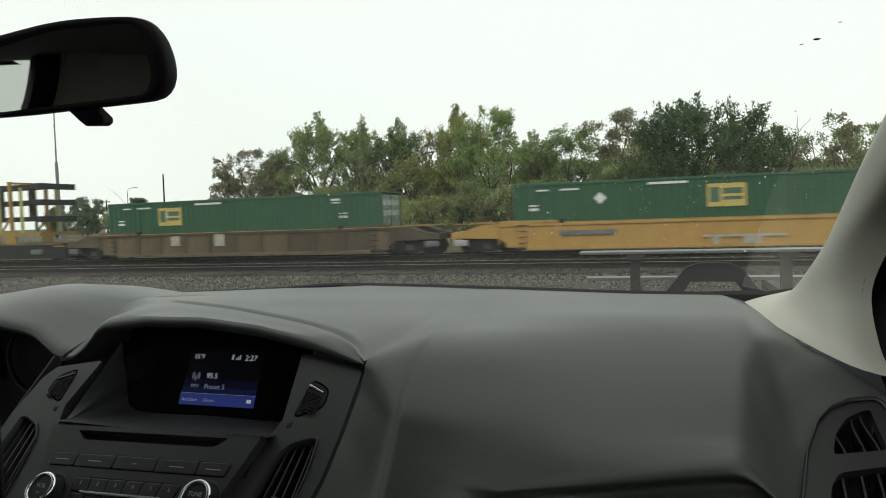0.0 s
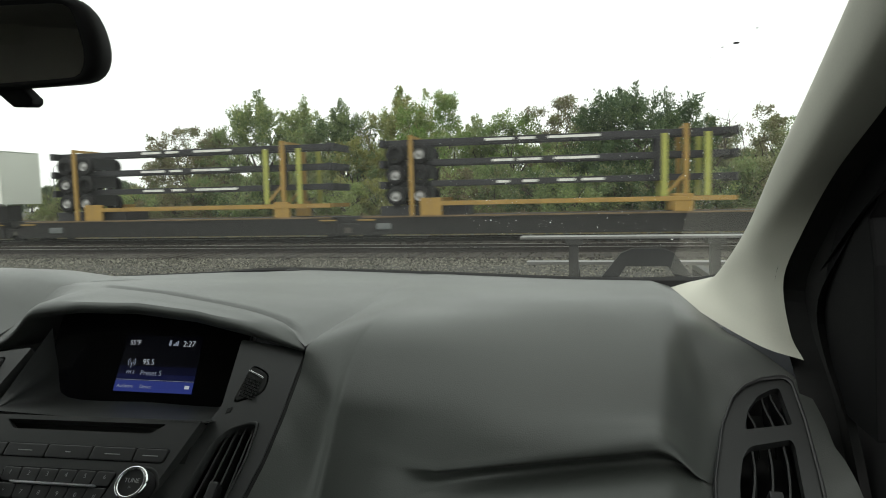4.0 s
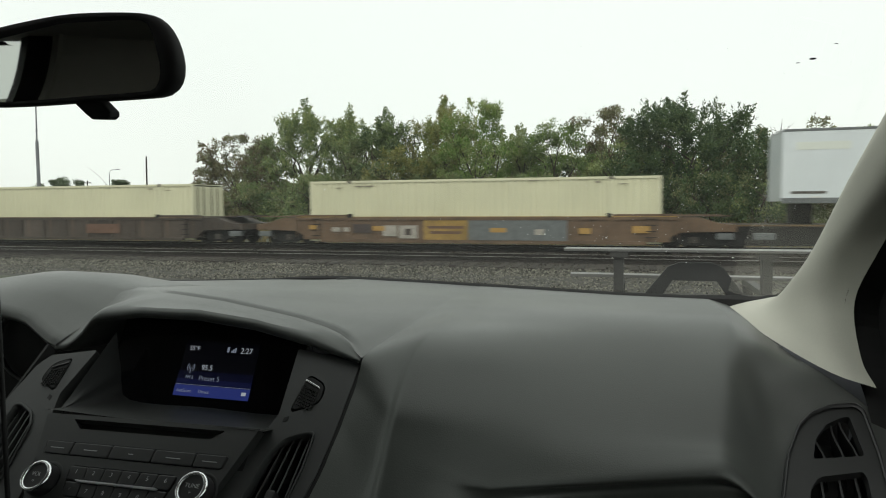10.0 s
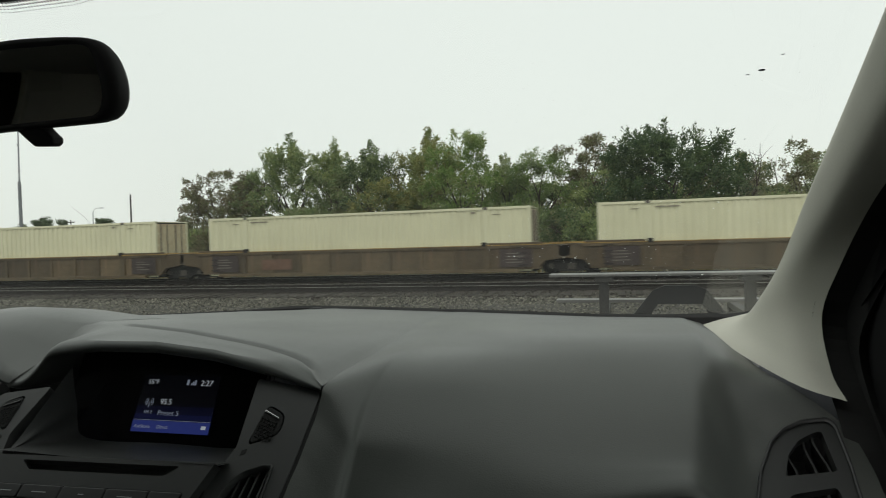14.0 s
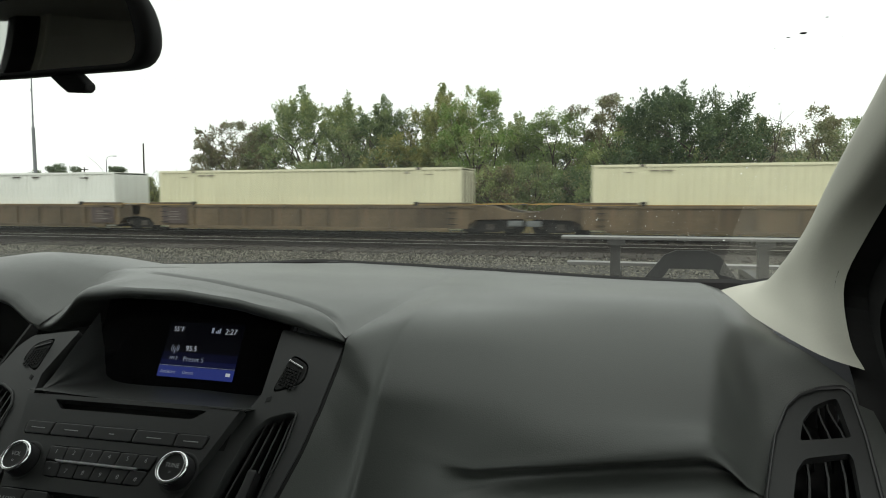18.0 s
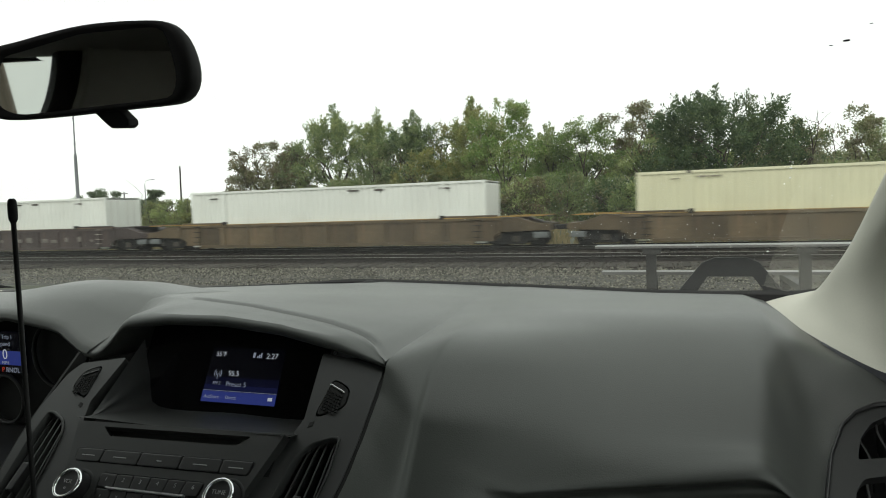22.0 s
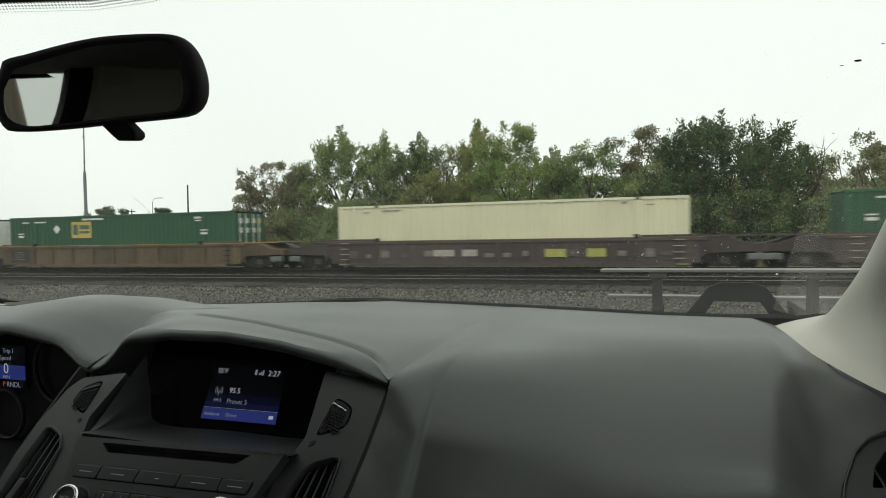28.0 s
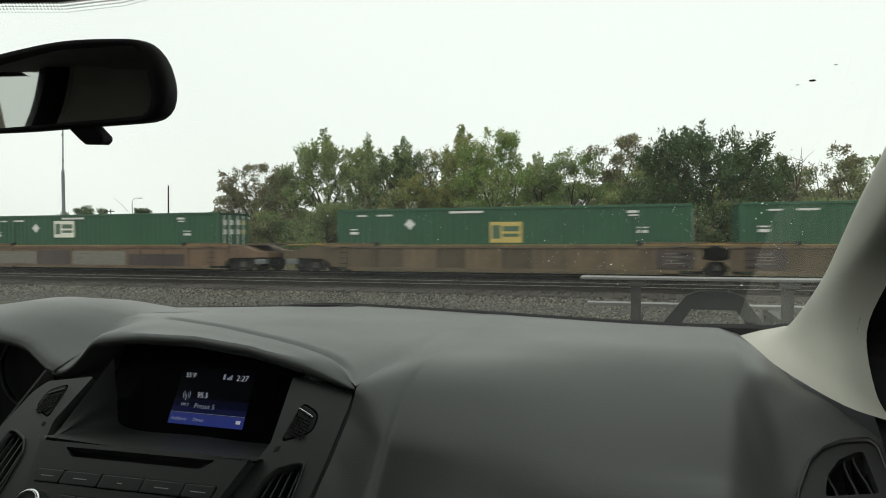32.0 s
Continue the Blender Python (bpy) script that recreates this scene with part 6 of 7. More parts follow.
        for k in range(4):
            blk("ladder_rung", c, e - a * 0.75 - 0.22, e - a * 0.75 + 0.22, yn - 0.05, yn - 0.02, zb + 0.30 + 0.26 * k, zb + 0.33 + 0.26 * k, M_STEEL if color != "dark" else M_GRAF)
    if color == "dark":
        rnd = random.Random(int(u * 10) & 1023)
        for i in range(16):
            xx = 0.5 + i * 0.98 + rnd.uniform(-0.2, 0.2)
            blk("stencil", c, xx, xx + rnd.choice((0.25, 0.35, 0.45)), yn - 0.012, yn - 0.007, zb + 0.36 + rnd.uniform(0, 0.1), zb + 0.55 + rnd.uniform(0, 0.2), M_STEN if rnd.random() > 0.3 else M_DARKMARK)
    for i, (x, w, z, h, mk) in enumerate(marks):
        blk("side_marking", c, x, x + w, yn - 0.016 - 0.0006 * i, yn - 0.011, zb + z, zb + z + h, mk)
    MOVING.append((c, u))
    return c


def trailer(u, length, alu, rear_right):
    """A dry van trailer on a spine car."""
    L = length
    mat_ = M_ALU if alu else M_TRAILER
    c = thing("van_trailer", "pale aluminium van trailer with a grey bottom rail" if alu else "plain white van trailer riding on a spine car", "trailer", "trailers on the train", at=pose(0, 0, 0))
    z0, z1 = 1.27, 4.12
    yn, yf = YN, YF
    n = int(L / 1.22)
    p = L / n
    for i in range(n):
        blk("side_panel", c, i * p + 0.006, (i + 1) * p - 0.006, yn + 0.012, yn + 0.04, z0 + 0.02, z1 - 0.10, mat_, 0.004)
        blk("side_panel", c, i * p + 0.006, (i + 1) * p - 0.006, yf - 0.04, yf - 0.012, z0 + 0.02, z1 - 0.10, mat_)
        blk("seam_strip", c, i * p - 0.02 if i else 0.03, i * p + 0.02 if i else 0.06, yn + 0.006, yn + 0.012, z0 + 0.02, z1 - 0.10, mat_)
    blk("core", c, 0.02, L - 0.02, yn + 0.041, yf - 0.041, z0 + 0.02, z1 - 0.06, mat_)
    rail_m = M_DARKMARK if not alu else M_GRAFG
    blk("top_rail", c, 0, L, yn, yn + 0.05, z1 - 0.10, z1, mat_ if not alu else M_GRAFG, 0.012)
    blk("top_rail", c, 0, L, yf - 0.05, yf, z1 - 0.10, z1, mat_, 0.012)
    blk("bottom_rail", c, 0, L, yn - 0.002, yn + 0.05, z0 - 0.07, z0 + 0.05 + (0.10 if alu else 0), rail_m, 0.008)
    blk("roof", c, 0.0, L, yn + 0.051, yf - 0.051, z1 - 0.04, z1 - 0.005, mat_)
    for x in np.arange(1.0, L - 1, 1.6):
        blk("marker_strip", c, x, x + 0.42, yn - 0.006, yn - 0.002, z0 + 0.10 if not alu else z0 + 0.15, z0 + 0.14 if not alu else z0 + 0.20, M_MARK)
    er, ef = (L, 0) if rear_right else (0, L)
    a = 1 if rear_right else -1
    for k in (0, 1):
        y0 = yn + 0.07 + k * 1.235
        d = blk("rear_door", c, min(er - a * 0.02, er + a * 0.02), max(er - a * 0.02, er + a * 0.02), y0, y0 + 1.225, z0 + 0.05, z1 - 0.12, mat_, 0.008)
        for q in (0.35, 0.85):
            bit("locking_rod", once("trodr", lambda: mesh_of(cyl(bmesh.new(), 0.02, 0.02, (0, 0, 0), (0, 0, 2.6), 8), M_GRAF)), c, pose(er + a * 0.04, y0 + q, z0 + 0.08))
        for zz in (0.2, 0.9, 1.7, 2.4):
            blk("hinge", c, min(er, er + a * 0.035), max(er, er + a * 0.035), yn + (0.0 if k == 0 else 2.5), yn + (0.13 if k == 0 else 2.6), z0 + zz, z0 + zz + 0.08, M_DARKMARK)
    blk("rear_frame", c, min(er, er - a * 0.10), max(er, er - a * 0.10), yn - 0.004, yn + 0.10, z0, z1 - 0.001, M_GRAFG if alu else mat_)
    blk("bumper_bar", c, min(er - a * 0.05, er - a * 0.13), max(er - a * 0.05, er - a * 0.13), yn + 0.3, yf - 0.3, 0.70, 0.80, M_STEEL)
    for y in (yn + 0.6, yf - 0.7):
        blk("bumper_leg", c, min(er - a * 0.05, er - a * 0.11), max(er - a * 0.05, er - a * 0.11), y, y + 0.1, 0.80, z0 - 0.07, M_STEEL)
    wc = er - a * (3.2 if alu else 3.85)
    for dx in (-0.63, 0.63):
        for y, o in ((yn + 0.16, -1), (yf - 0.16, 1)):
            w = bit("wheel", once("twheel", tyre), c, pose(wc + dx, y, 0.845, 0, 0, 0 if o < 0 else 180))
            bit("hub", once("thub", hub), w)
    blk("bogie_frame", c, wc - 1.3, wc + 1.3, yn + 0.5, yf - 0.5, 0.80, z0 - 0.07, M_STEEL)
    for q in (0.9, -0.9):
        blk("landing_leg", c, ef + a * 2.6 - 0.08, ef + a * 2.6 + 0.08, YC + q - 0.08, YC + q + 0.08, 0.342, z0 - 0.05, M_GRAFG)
    blk("hitch_stand", c, min(ef + a * 0.55, ef + a * 1.35), max(ef + a * 0.55, ef + a * 1.35), YC - 0.45, YC + 0.45, 0.342, z0 - 0.072, M_STEEL, 0.06)
    blk("leg_brace", c, ef + a * 2.6 - 0.03, ef + a * 2.6 + 0.03, YC - 0.9, YC + 0.9, 0.8, 0.9, M_GRAFG)
    if not alu:
        xx = ef + a * 1.0
        blk("side_marking", c, min(xx, xx + a * 1.1), max(xx, xx + a * 1.1), yn + 0.002, yn + 0.010, 1.62, 1.75, M_DARKMARK)
    else:
        blk("side_marking", c, 0.35, 1.6, yn + 0.002, yn + 0.010, 1.58, 1.68, M_DARKMARK)
        blk("side_marking", c, 0.5, 2.4, yn + 0.002, yn + 0.010, 3.3, 3.6, M_TRAILER)
        blk("side_marking", c, L - 1.7, L - 1.35, yn + 0.002, yn + 0.010, 1.72, 1.92, M_DARKMARK)
    MOVING.append((c, u))


def tyre(k=1.0):
    prof = [(0.26, -0.14), (0.46, -0.14), (0.50, -0.11), (0.505, 0.0), (0.50, 0.11), (0.46, 0.14), (0.26, 0.14)]
    rows = [[(k * r * math.cos(a), y, k * r * math.sin(a)) for r, y in prof] for a in np.linspace(0, 2 * math.pi, 25)]
    return mesh_of(loft(rows), M_TYRE, True)


def hub():
    prof = [(0.27, -0.13), (0.25, -0.10), (0.20, -0.04), (0.13, -0.05), (0.10, -0.12), (0.0, -0.13)]
    rows = [[(r * math.cos(a), y, r * math.sin(a)) for r, y in prof] for a in np.linspace(0, 2 * math.pi, 25)]
    return mesh_of(loft(rows), M_HUB, True)


def spine_unit(u, length, left_end, right_end):
    """One platform of a spine car: a deep centre beam, side arms and a folding hitch."""
    c = thing("spine_car", "grimy black spine car with rusty deck edges", "rail car", "spine cars of the train", at=pose(0, 0, 0))
    L = length
    zt = RAIL + 1.02
    blk("centre_beam", c, -0.6, L + 0.6, YC - 0.35, YC + 0.35, RAIL + 0.36, zt, M_STEEL, 0.03)
    for y0, y1 in ((YN + 0.05, YN + 0.75), (YF - 0.75, YF - 0.05)):
        blk("wheel_runway", c, 0.2, L - 0.2, y0, y1, zt - 0.12, zt, M_STEEL, 0.01)
        blk("deck_edge", c, 0.2, L - 0.2, y0 - 0.02 if y0 < YC else y1, y0 if y0 < YC else y1 + 0.02, zt - 0.05, zt + 0.02, M_DECKE)
    # Dark sheet put in below the deck for the shade and wheels there.
    blk("side_skirt", c, 0.0, L, YN + 0.08, YN + 0.14, RAIL + 0.18, zt - 0.121, M_STEEL)
    for i in range(9):
        xx = 0.5 + i * (L - 1.0) / 8
        blk("cross_arm", c, xx - 0.1, xx + 0.1, YN + 0.1, YF - 0.1, zt - 0.30, zt - 0.121, M_STEEL)
    for a, kind in ((-1, left_end), (1, right_end)):
        e = 0 if a < 0 else L
        if kind == "coupled":
            truck(c, e - a * 0.3)
            blk("coupler", c, min(e, e + a * 1.2), max(e, e + a * 1.2), YC - 0.12, YC + 0.12, RAIL + 0.74, RAIL + 0.96, M_STEEL, 0.03)
            blk("brake_cylinder", c, min(e - a * 1.7, e - a * 2.5), max(e - a * 1.7, e - a * 2.5), YN - 0.02, YN + 0.3, RAIL + 0.42, RAIL + 0.70, M_GRAFG, 0.06)
        elif kind == "joint":
            truck(c, e + a * 0.55)
            blk("brake_cylinder", c, min(e - a * 0.9, e - a * 1.6), max(e - a * 0.9, e - a * 1.6), YN - 0.02, YN + 0.3, RAIL + 0.42, RAIL + 0.70, M_GRAFG, 0.06)
        blk("step", c, min(e, e - a * 0.8), max(e, e - a * 0.8), YN - 0.02, YN + 0.1, RAIL + 0.84, RAIL + 0.9, M_SILL)
    MOVING.append((c, u))
    return c


def chassis_stack(u, p, q):
    """Stacked container chassis: frames in three tiers, tyres at one end, yellow posts."""
    s = thing("chassis_stack", "stack of black container chassis with tyres, yellow hitch posts", "chassis stack", "chassis stacks on the train", at=pose(0, 0, 0))
    L = 15.7
    tiers = (1.69, 2.65, 3.58)
    for k, z in enumerate(tiers):
        fr = blk("chassis_beam", s, 0.3, L, YN + 0.62, YN + 0.74, z - 0.02, z + 0.24, M_CHASSIS, 0.012)
        blk("chassis_beam", s, 0.3, L, YF - 0.74, YF - 0.62, z - 0.02, z + 0.24, M_CHASSIS, 0.012)
        for i in range(8):
            xx = 0.9 + i * 2.05
            blk("cross_member", s, xx, xx + 0.10, YN + 0.741, YF - 0.741, z, z + 0.16, M_CHASSIS)
        for xx in (0.3, L - 0.25):
            blk("bolster", s, xx, xx + 0.22, YN + 0.05, YF - 0.05, z - 0.10, z + 0.235, M_CHASSIS, 0.015)
        rnd = random.Random(k + int(u))
        for xx in (5.4, 6.6, 8.2, 9.3):
            blk("reflector_tape", s, xx + rnd.uniform(-0.3, 0.3), xx + 0.9 + rnd.uniform(-0.2, 0.3), YN + 0.612, YN + 0.619, z + 0.06, z + 0.17, M_MARK)
        for dx in (1.02, 2.16):
            for y, r in ((YN + 0.30, 0), (YF - 0.30, 180)):
                w = bit("wheel", once("swheel", lambda: tyre(0.915)), s, pose(dx, y, z - 0.44, 0, 0, r))
                if (k + int(dx)) % 3 != 0:
                    bit("hub", once("thub", hub), w)
            blk("axle_box", s, dx - 0.30, dx + 0.30, YN + 0.45, YF - 0.45, z - 0.60, z - 0.021, M_CHASSIS, 0.02)
    blk("lower_frame", s, 0.2, 4.3, YN + 0.4, YF - 0.4, 0.345, 0.80, M_CHASSIS)
    for y in (YN + 0.02, YF - 0.20):
        blk("yellow_sill", s, 2.2, L - 0.1, y, y + 0.18, 0.79, 0.98, M_HITCH, 0.02)
        blk("sill_shoe", s, 2.2, 3.2, y - 0.004, y + 0.184, 0.345, 1.15, M_HITCH, 0.04)
        blk("hitch_post", s, p - 0.09, p + 0.09, y + 0.02, y + 0.16, 0.345, 3.98, M_HITCH, 0.015)
        blk("hitch_post", s, q - 0.10, q + 0.10, y + 0.02, y + 0.16, 0.345, 3.98, M_HITCH, 0.015)
        blk("post_foot", s, q - 0.5, q + 0.3, y + 0.015, y + 0.165, 0.345, 1.10, M_HITCH, 0.05)
        br = once("brace", lambda: mesh_of(plate([(0, 0), (0.14, 0), (0.95, 0.85), (0.83, 0.9)], 0, 0.06), M_HITCH))
        bit("hitch_brace", br, s, pose(q - 0.95, y + 0.05, 1.0))
        for xx in (q - 0.85, q + 0.85):
            blk("lime_strap", s, xx - 0.12, xx + 0.12, y + 0.03, y + 0.06, 1.0, 3.61, M_LIME)
    for xx in (p, q):
        blk("post_tie", s, xx - 0.06, xx + 0.06, YN + 0.19, YF - 0.21, 3.84, 3.96, M_HITCH)
    for y in (YN + 0.3, YF - 0.36):
        blk("gooseneck_plate", s, q - 1.15, q - 0.75, y, y + 0.06, 1.70, 3.80, M_CHASSIS, 0.02)
    MOVING.append((s, u))


# loads and cars, head of the train first
container(188.5, "green", logo=("yellow", 8.0))
well_car(188.5, "yellow", "coupled", "coupled", ((7.8, 1.0, 0.40, 0.10, M_GRAF), (8.2, 0.22, 0.12, 0.3, M_GRAF), (9.3, 0.7, 0.12, 0.3, M_GRAF), (2.0, 2.4, 0.62, 0.2, M_GRAFG), (8.3, 2.6, 0.40, 0.10, M_GRAF)))
container(166.0, "green", logo=("yellow", 3.35), odd=False)
well_car(166.0, "rust", "coupled", "coupled", ((4.2, 0.55, 0.55, 0.5, M_GRAF), (6.9, 0.6, 0.5, 0.6, M_GRAF)))
for u, p, q, l, r in ((145.5, 1.7, 13.4, "joint", "coupled"), (125.0, 1.8, 13.6, "joint", "joined"), (107.3, 1.7, 13.2, "coupled", "joined")):
    chassis_stack(u, p, q)
spine_unit(144.2, 18.6, "joint", "coupled")
spine_unit(124.2, 18.6, "joint", "joined")
spine_unit(105.6, 17.5, "coupled", "joined")
trailer(88.75, 15.75, False, False)
trailer(68.75, 15.6, False, True)
trailer(50.85, 14.3, True, True)
spine_unit(86.8, 17.6, "joint", "coupled")
spine_unit(67.2, 18.5, "joint", "joined")
spine_unit(48.2, 17.9, "coupled", "joined")
for u, col, well, le, ri, doors, logo, marks in (
        (30.2, "cream", "patch", "coupled", "coupled", "rust", None, ((5.8, 2.1, 0.15, 0.88, M_SILL), (7.9, 4.4, 0.15, 0.88, M_GRAFG), (3.8, 0.7, 0.30, 0.5, M_GRAF), (4.6, 0.9, 0.20, 0.6, M_GRAF), (4.9, 0.3, 0.35, 0.3, M_BROWN), (1.2, 0.45, 0.5, 0.2, M_GRAF), (1.8, 0.3, 0.5, 0.2, M_GRAF), (2.3, 0.9, 0.45, 0.4, M_DARKW), (3.3, 0.6, 0.55, 0.22, M_YELLOW), (8.9, 0.75, 0.5, 0.2, M_YELLOW), (10.9, 0.4, 0.4, 0.25, M_GRAF), (12.8, 0.5, 0.45, 0.25, M_YELLOW), (15.0, 0.7, 0.5, 0.3, M_YELLOW), (0.0, 0.4, 0.6, 0.2, M_YELLOW), (6.0, 1.7, 0.66, 0.12, M_GRAFR), (6.1, 1.5, 0.42, 0.12, M_GRAFR))),
        (7.4, "cream", "brown", "coupled", "coupled", "plain", None, ((9.5, 2.2, 0.35, 0.5, M_GRAFR), (0.5, 0.5, 0.4, 0.4, M_GRAF))),
        (-15.2, "cream", "rust", "joined", "coupled", "plain", None, ()),
        (-34.2, "cream", "rust", "joint", "joint", "rust", None, ((3.0, 1.6, 0.3, 0.5, M_GRAFR),)),
        (-53.5, "cream", "rust", "coupled", "joined", "rust", None, ()),
        (-75.6, "cream", "rust", "coupled", "coupled", "plain", None, ()),
        (-97.5, "cream", "rust", "joined", "coupled", "plain", None, ()),
        (-116.5, "white", "rust", "joint", "joint", "plain", None, ()),
        (-134.7, "cream", "rust", "coupled", "joined", "rust", None, ()),
        (-157.4, "white", "rust", "coupled", "coupled", "plain", None, ()),
        (-179.4, "white", "dark", "joined", "coupled", "plain", None, ()),
        (-198.3, "cream", "dark", "joint", "joint", "rust", None, ()),
        (-216.7, "green", "dark", "coupled", "joined", "plain", ("yellow", 4.0), ()),
        (-238.4, "cream", "dark", "coupled", "coupled", "plain", None, ((5.0, 1.0, 0.45, 0.30, M_GRAF), (6.4, 0.7, 0.45, 0.30, M_GRAF), (10.2, 0.9, 0.4, 0.35, M_LIME), (12.0, 0.8, 0.4, 0.35, M_LIME))),
        (-260.6, "green", "rust", "joined", "coupled", "plain", ("yellow", 4.9), ()),
        (-279.2, "green", "rust", "joint", "joint", "white", None, ()),
        (-297.1, "green", "rust", "coupled", "joined", "plain", ("yellow", 7.6, 0.80), ()),
        (-320.0, "green", "patch", "coupled", "coupled", "plain", ("white", 5.1), ((1.0, 3.0, 0.15, 0.7, M_STEN), (4.1, 2.3, 0.12, 0.8, M_DARKW), (6.6, 3.7, 0.12, 0.75, M_STEN), (10.5, 3.6, 0.12, 0.6, M_DARKW)))):
    container(u, col, doors, logo, odd=u == -279.2)
    well_car(u, well, le, ri, marks)


# ---- trees beyond the tracks ----
def leaf_mat(name, color, color2, brown=0.0):
    m = bpy.data.materials.new(name)
    m.use_nodes = True
    n, l = m.node_tree.nodes, m.node_tree.links
    b = n["Principled BSDF"]
    geo = n.new("ShaderNodeNewGeometry")
    tc = n.new("ShaderNodeTexCoord")
    tx = n.new("ShaderNodeTexNoise")
    tx.inputs["Scale"].default_value, tx.inputs["Detail"].default_value = 0.55, 3
    l.new(tc.outputs["Object"], tx.inputs[0])
    ad = n.new("ShaderNodeMath")
    ad.operation = "MULTIPLY_ADD"
    ad.inputs[1].default_value = 0.5
    l.new(geo.outputs["Random Per Island"], ad.inputs[0])
    l.new(tx.outputs[0], ad.inputs[2])
    mr = n.new("ShaderNodeMapRange")
    mr.inputs[1].default_value, mr.inputs[2].default_value = 0.45, 1.1
    l.new(ad.outputs[0], mr.inputs[0])
    mx = n.new("ShaderNodeMixRGB")
    mx.inputs[1].default_value, mx.inputs[2].default_value = (*color, 1), (*color2, 1)
    l.new(mr.outputs[0], mx.inputs[0])
    l.new(mx.outputs[0], b.inputs["Base Color"])
    b.inputs["Roughness"].default_value = 0.5
    b.inputs["Specular IOR Level"].default_value = 0.35
    tr = n.new("ShaderNodeBsdfTranslucent")
    l.new(mx.outputs[0], tr.inputs[0])
    ms = n.new("ShaderNodeMixShader")
    ms.inputs[0].default_value = 0.42
    l.new(b.outputs[0], ms.inputs[1])
    l.new(tr.outputs[0], ms.inputs[2])
    l.new(ms.outputs[0], n["Material Output"].inputs[0])
    return m


L_GREEN = leaf_mat("leaf_green", (0.125, 0.185, 0.075), (0.260, 0.315, 0.130))
L_LIGHT = leaf_mat("leaf_light", (0.175, 0.240, 0.080), (0.345, 0.385, 0.160))
L_YELLOW = leaf_mat("leaf_yellow", (0.175, 0.200, 0.058), (0.345, 0.330, 0.120))
L_BRIGHT = leaf_mat("leaf_bright", (0.115, 0.205, 0.046), (0.250, 0.335, 0.095))
L_DARK = leaf_mat("leaf_dark", (0.055, 0.098, 0.042), (0.125, 0.170, 0.068))
L_DEEP = leaf_mat("leaf_deep", (0.040, 0.078, 0.035), (0.090, 0.135, 0.055))
L_RUST = leaf_mat("leaf_rust", (0.115, 0.125, 0.058), (0.215, 0.170, 0.100))
L_OLIVE = leaf_mat("leaf_olive", (0.140, 0.175, 0.078), (0.270, 0.270, 0.130))
L_FAR = leaf_mat("leaf_far", (0.105, 0.150, 0.090), (0.185, 0.225, 0.130))
M_BARK = mat("bark", (0.085, 0.072, 0.058), rough=0.9, spec=0.2, var=0.4, scale=4, fine=30, stretch=(3, 3, 0.6), bump=0.5, bscale=20)


def leaves(r, roots, ways, lengths, per, size, spread):
    """Folded leaf blades along leafy shoots, thinning and closing in towards each tip."""
    n = len(roots) * per
    s = np.tile(np.linspace(0.0, 1.0, per), len(roots)) + r.uniform(-0.04, 0.04, n)
    w = np.repeat(ways, per, 0)
    p = np.repeat(roots, per, 0) + w * (s * np.repeat(lengths, per))[:, None]
    d = r.normal(size=(n, 3))
    p += d * (spread * (1.15 - 0.8 * s))[:, None]
    ax = w * 0.75 + d * 0.55 + r.normal(size=(n, 3)) * 0.35
    ax /= np.linalg.norm(ax, axis=1)[:, None]
    sd = np.cross(ax, r.normal(size=(n, 3)))
    sd /= np.linalg.norm(sd, axis=1)[:, None]
    q = size * r.uniform(0.6, 1.35, n)
    nm = np.cross(ax, sd)
    mid = p + ax * (0.45 * q)[:, None] + nm * (0.06 * q)[:, None]
    side = sd * (0.27 * q)[:, None]
    return np.stack([p, mid + side, p + ax * q[:, None], mid - side], 1).reshape(-1, 3)


def blades(name, verts, material, parent):
    k = len(verts) // 4
    me = bpy.data.meshes.new(name)
    me.vertices.add(len(verts))
    me.vertices.foreach_set("co", verts.astype(np.float32).ravel())
    me.loops.add(4 * k)
    me.loops.foreach_set("vertex_index", np.arange(4 * k, dtype=np.int32))
    me.polygons.add(k)
    me.polygons.foreach_set("loop_start", np.arange(0, 4 * k, 4, dtype=np.int32))
    me.update()
    me.materials.append(material)
    ob = new(name, me)
    ob.parent = parent
    return ob


def limb(bm, p, q, r0, r1, r, bend=0.12):
    mid = (Vector(p) + Vector(q)) / 2 + Vector(r.normal(size=3).tolist()) * (Vector(q) - Vector(p)).length * bend
    pts = spline([p, mid, q], 5)
    for i in range(4):
        a, b = r0 + (r1 - r0) * i / 4, r0 + (r1 - r0) * (i + 1) / 4
        cyl(bm, a, b, pts[i], pts[i + 1], 6, cap=False)


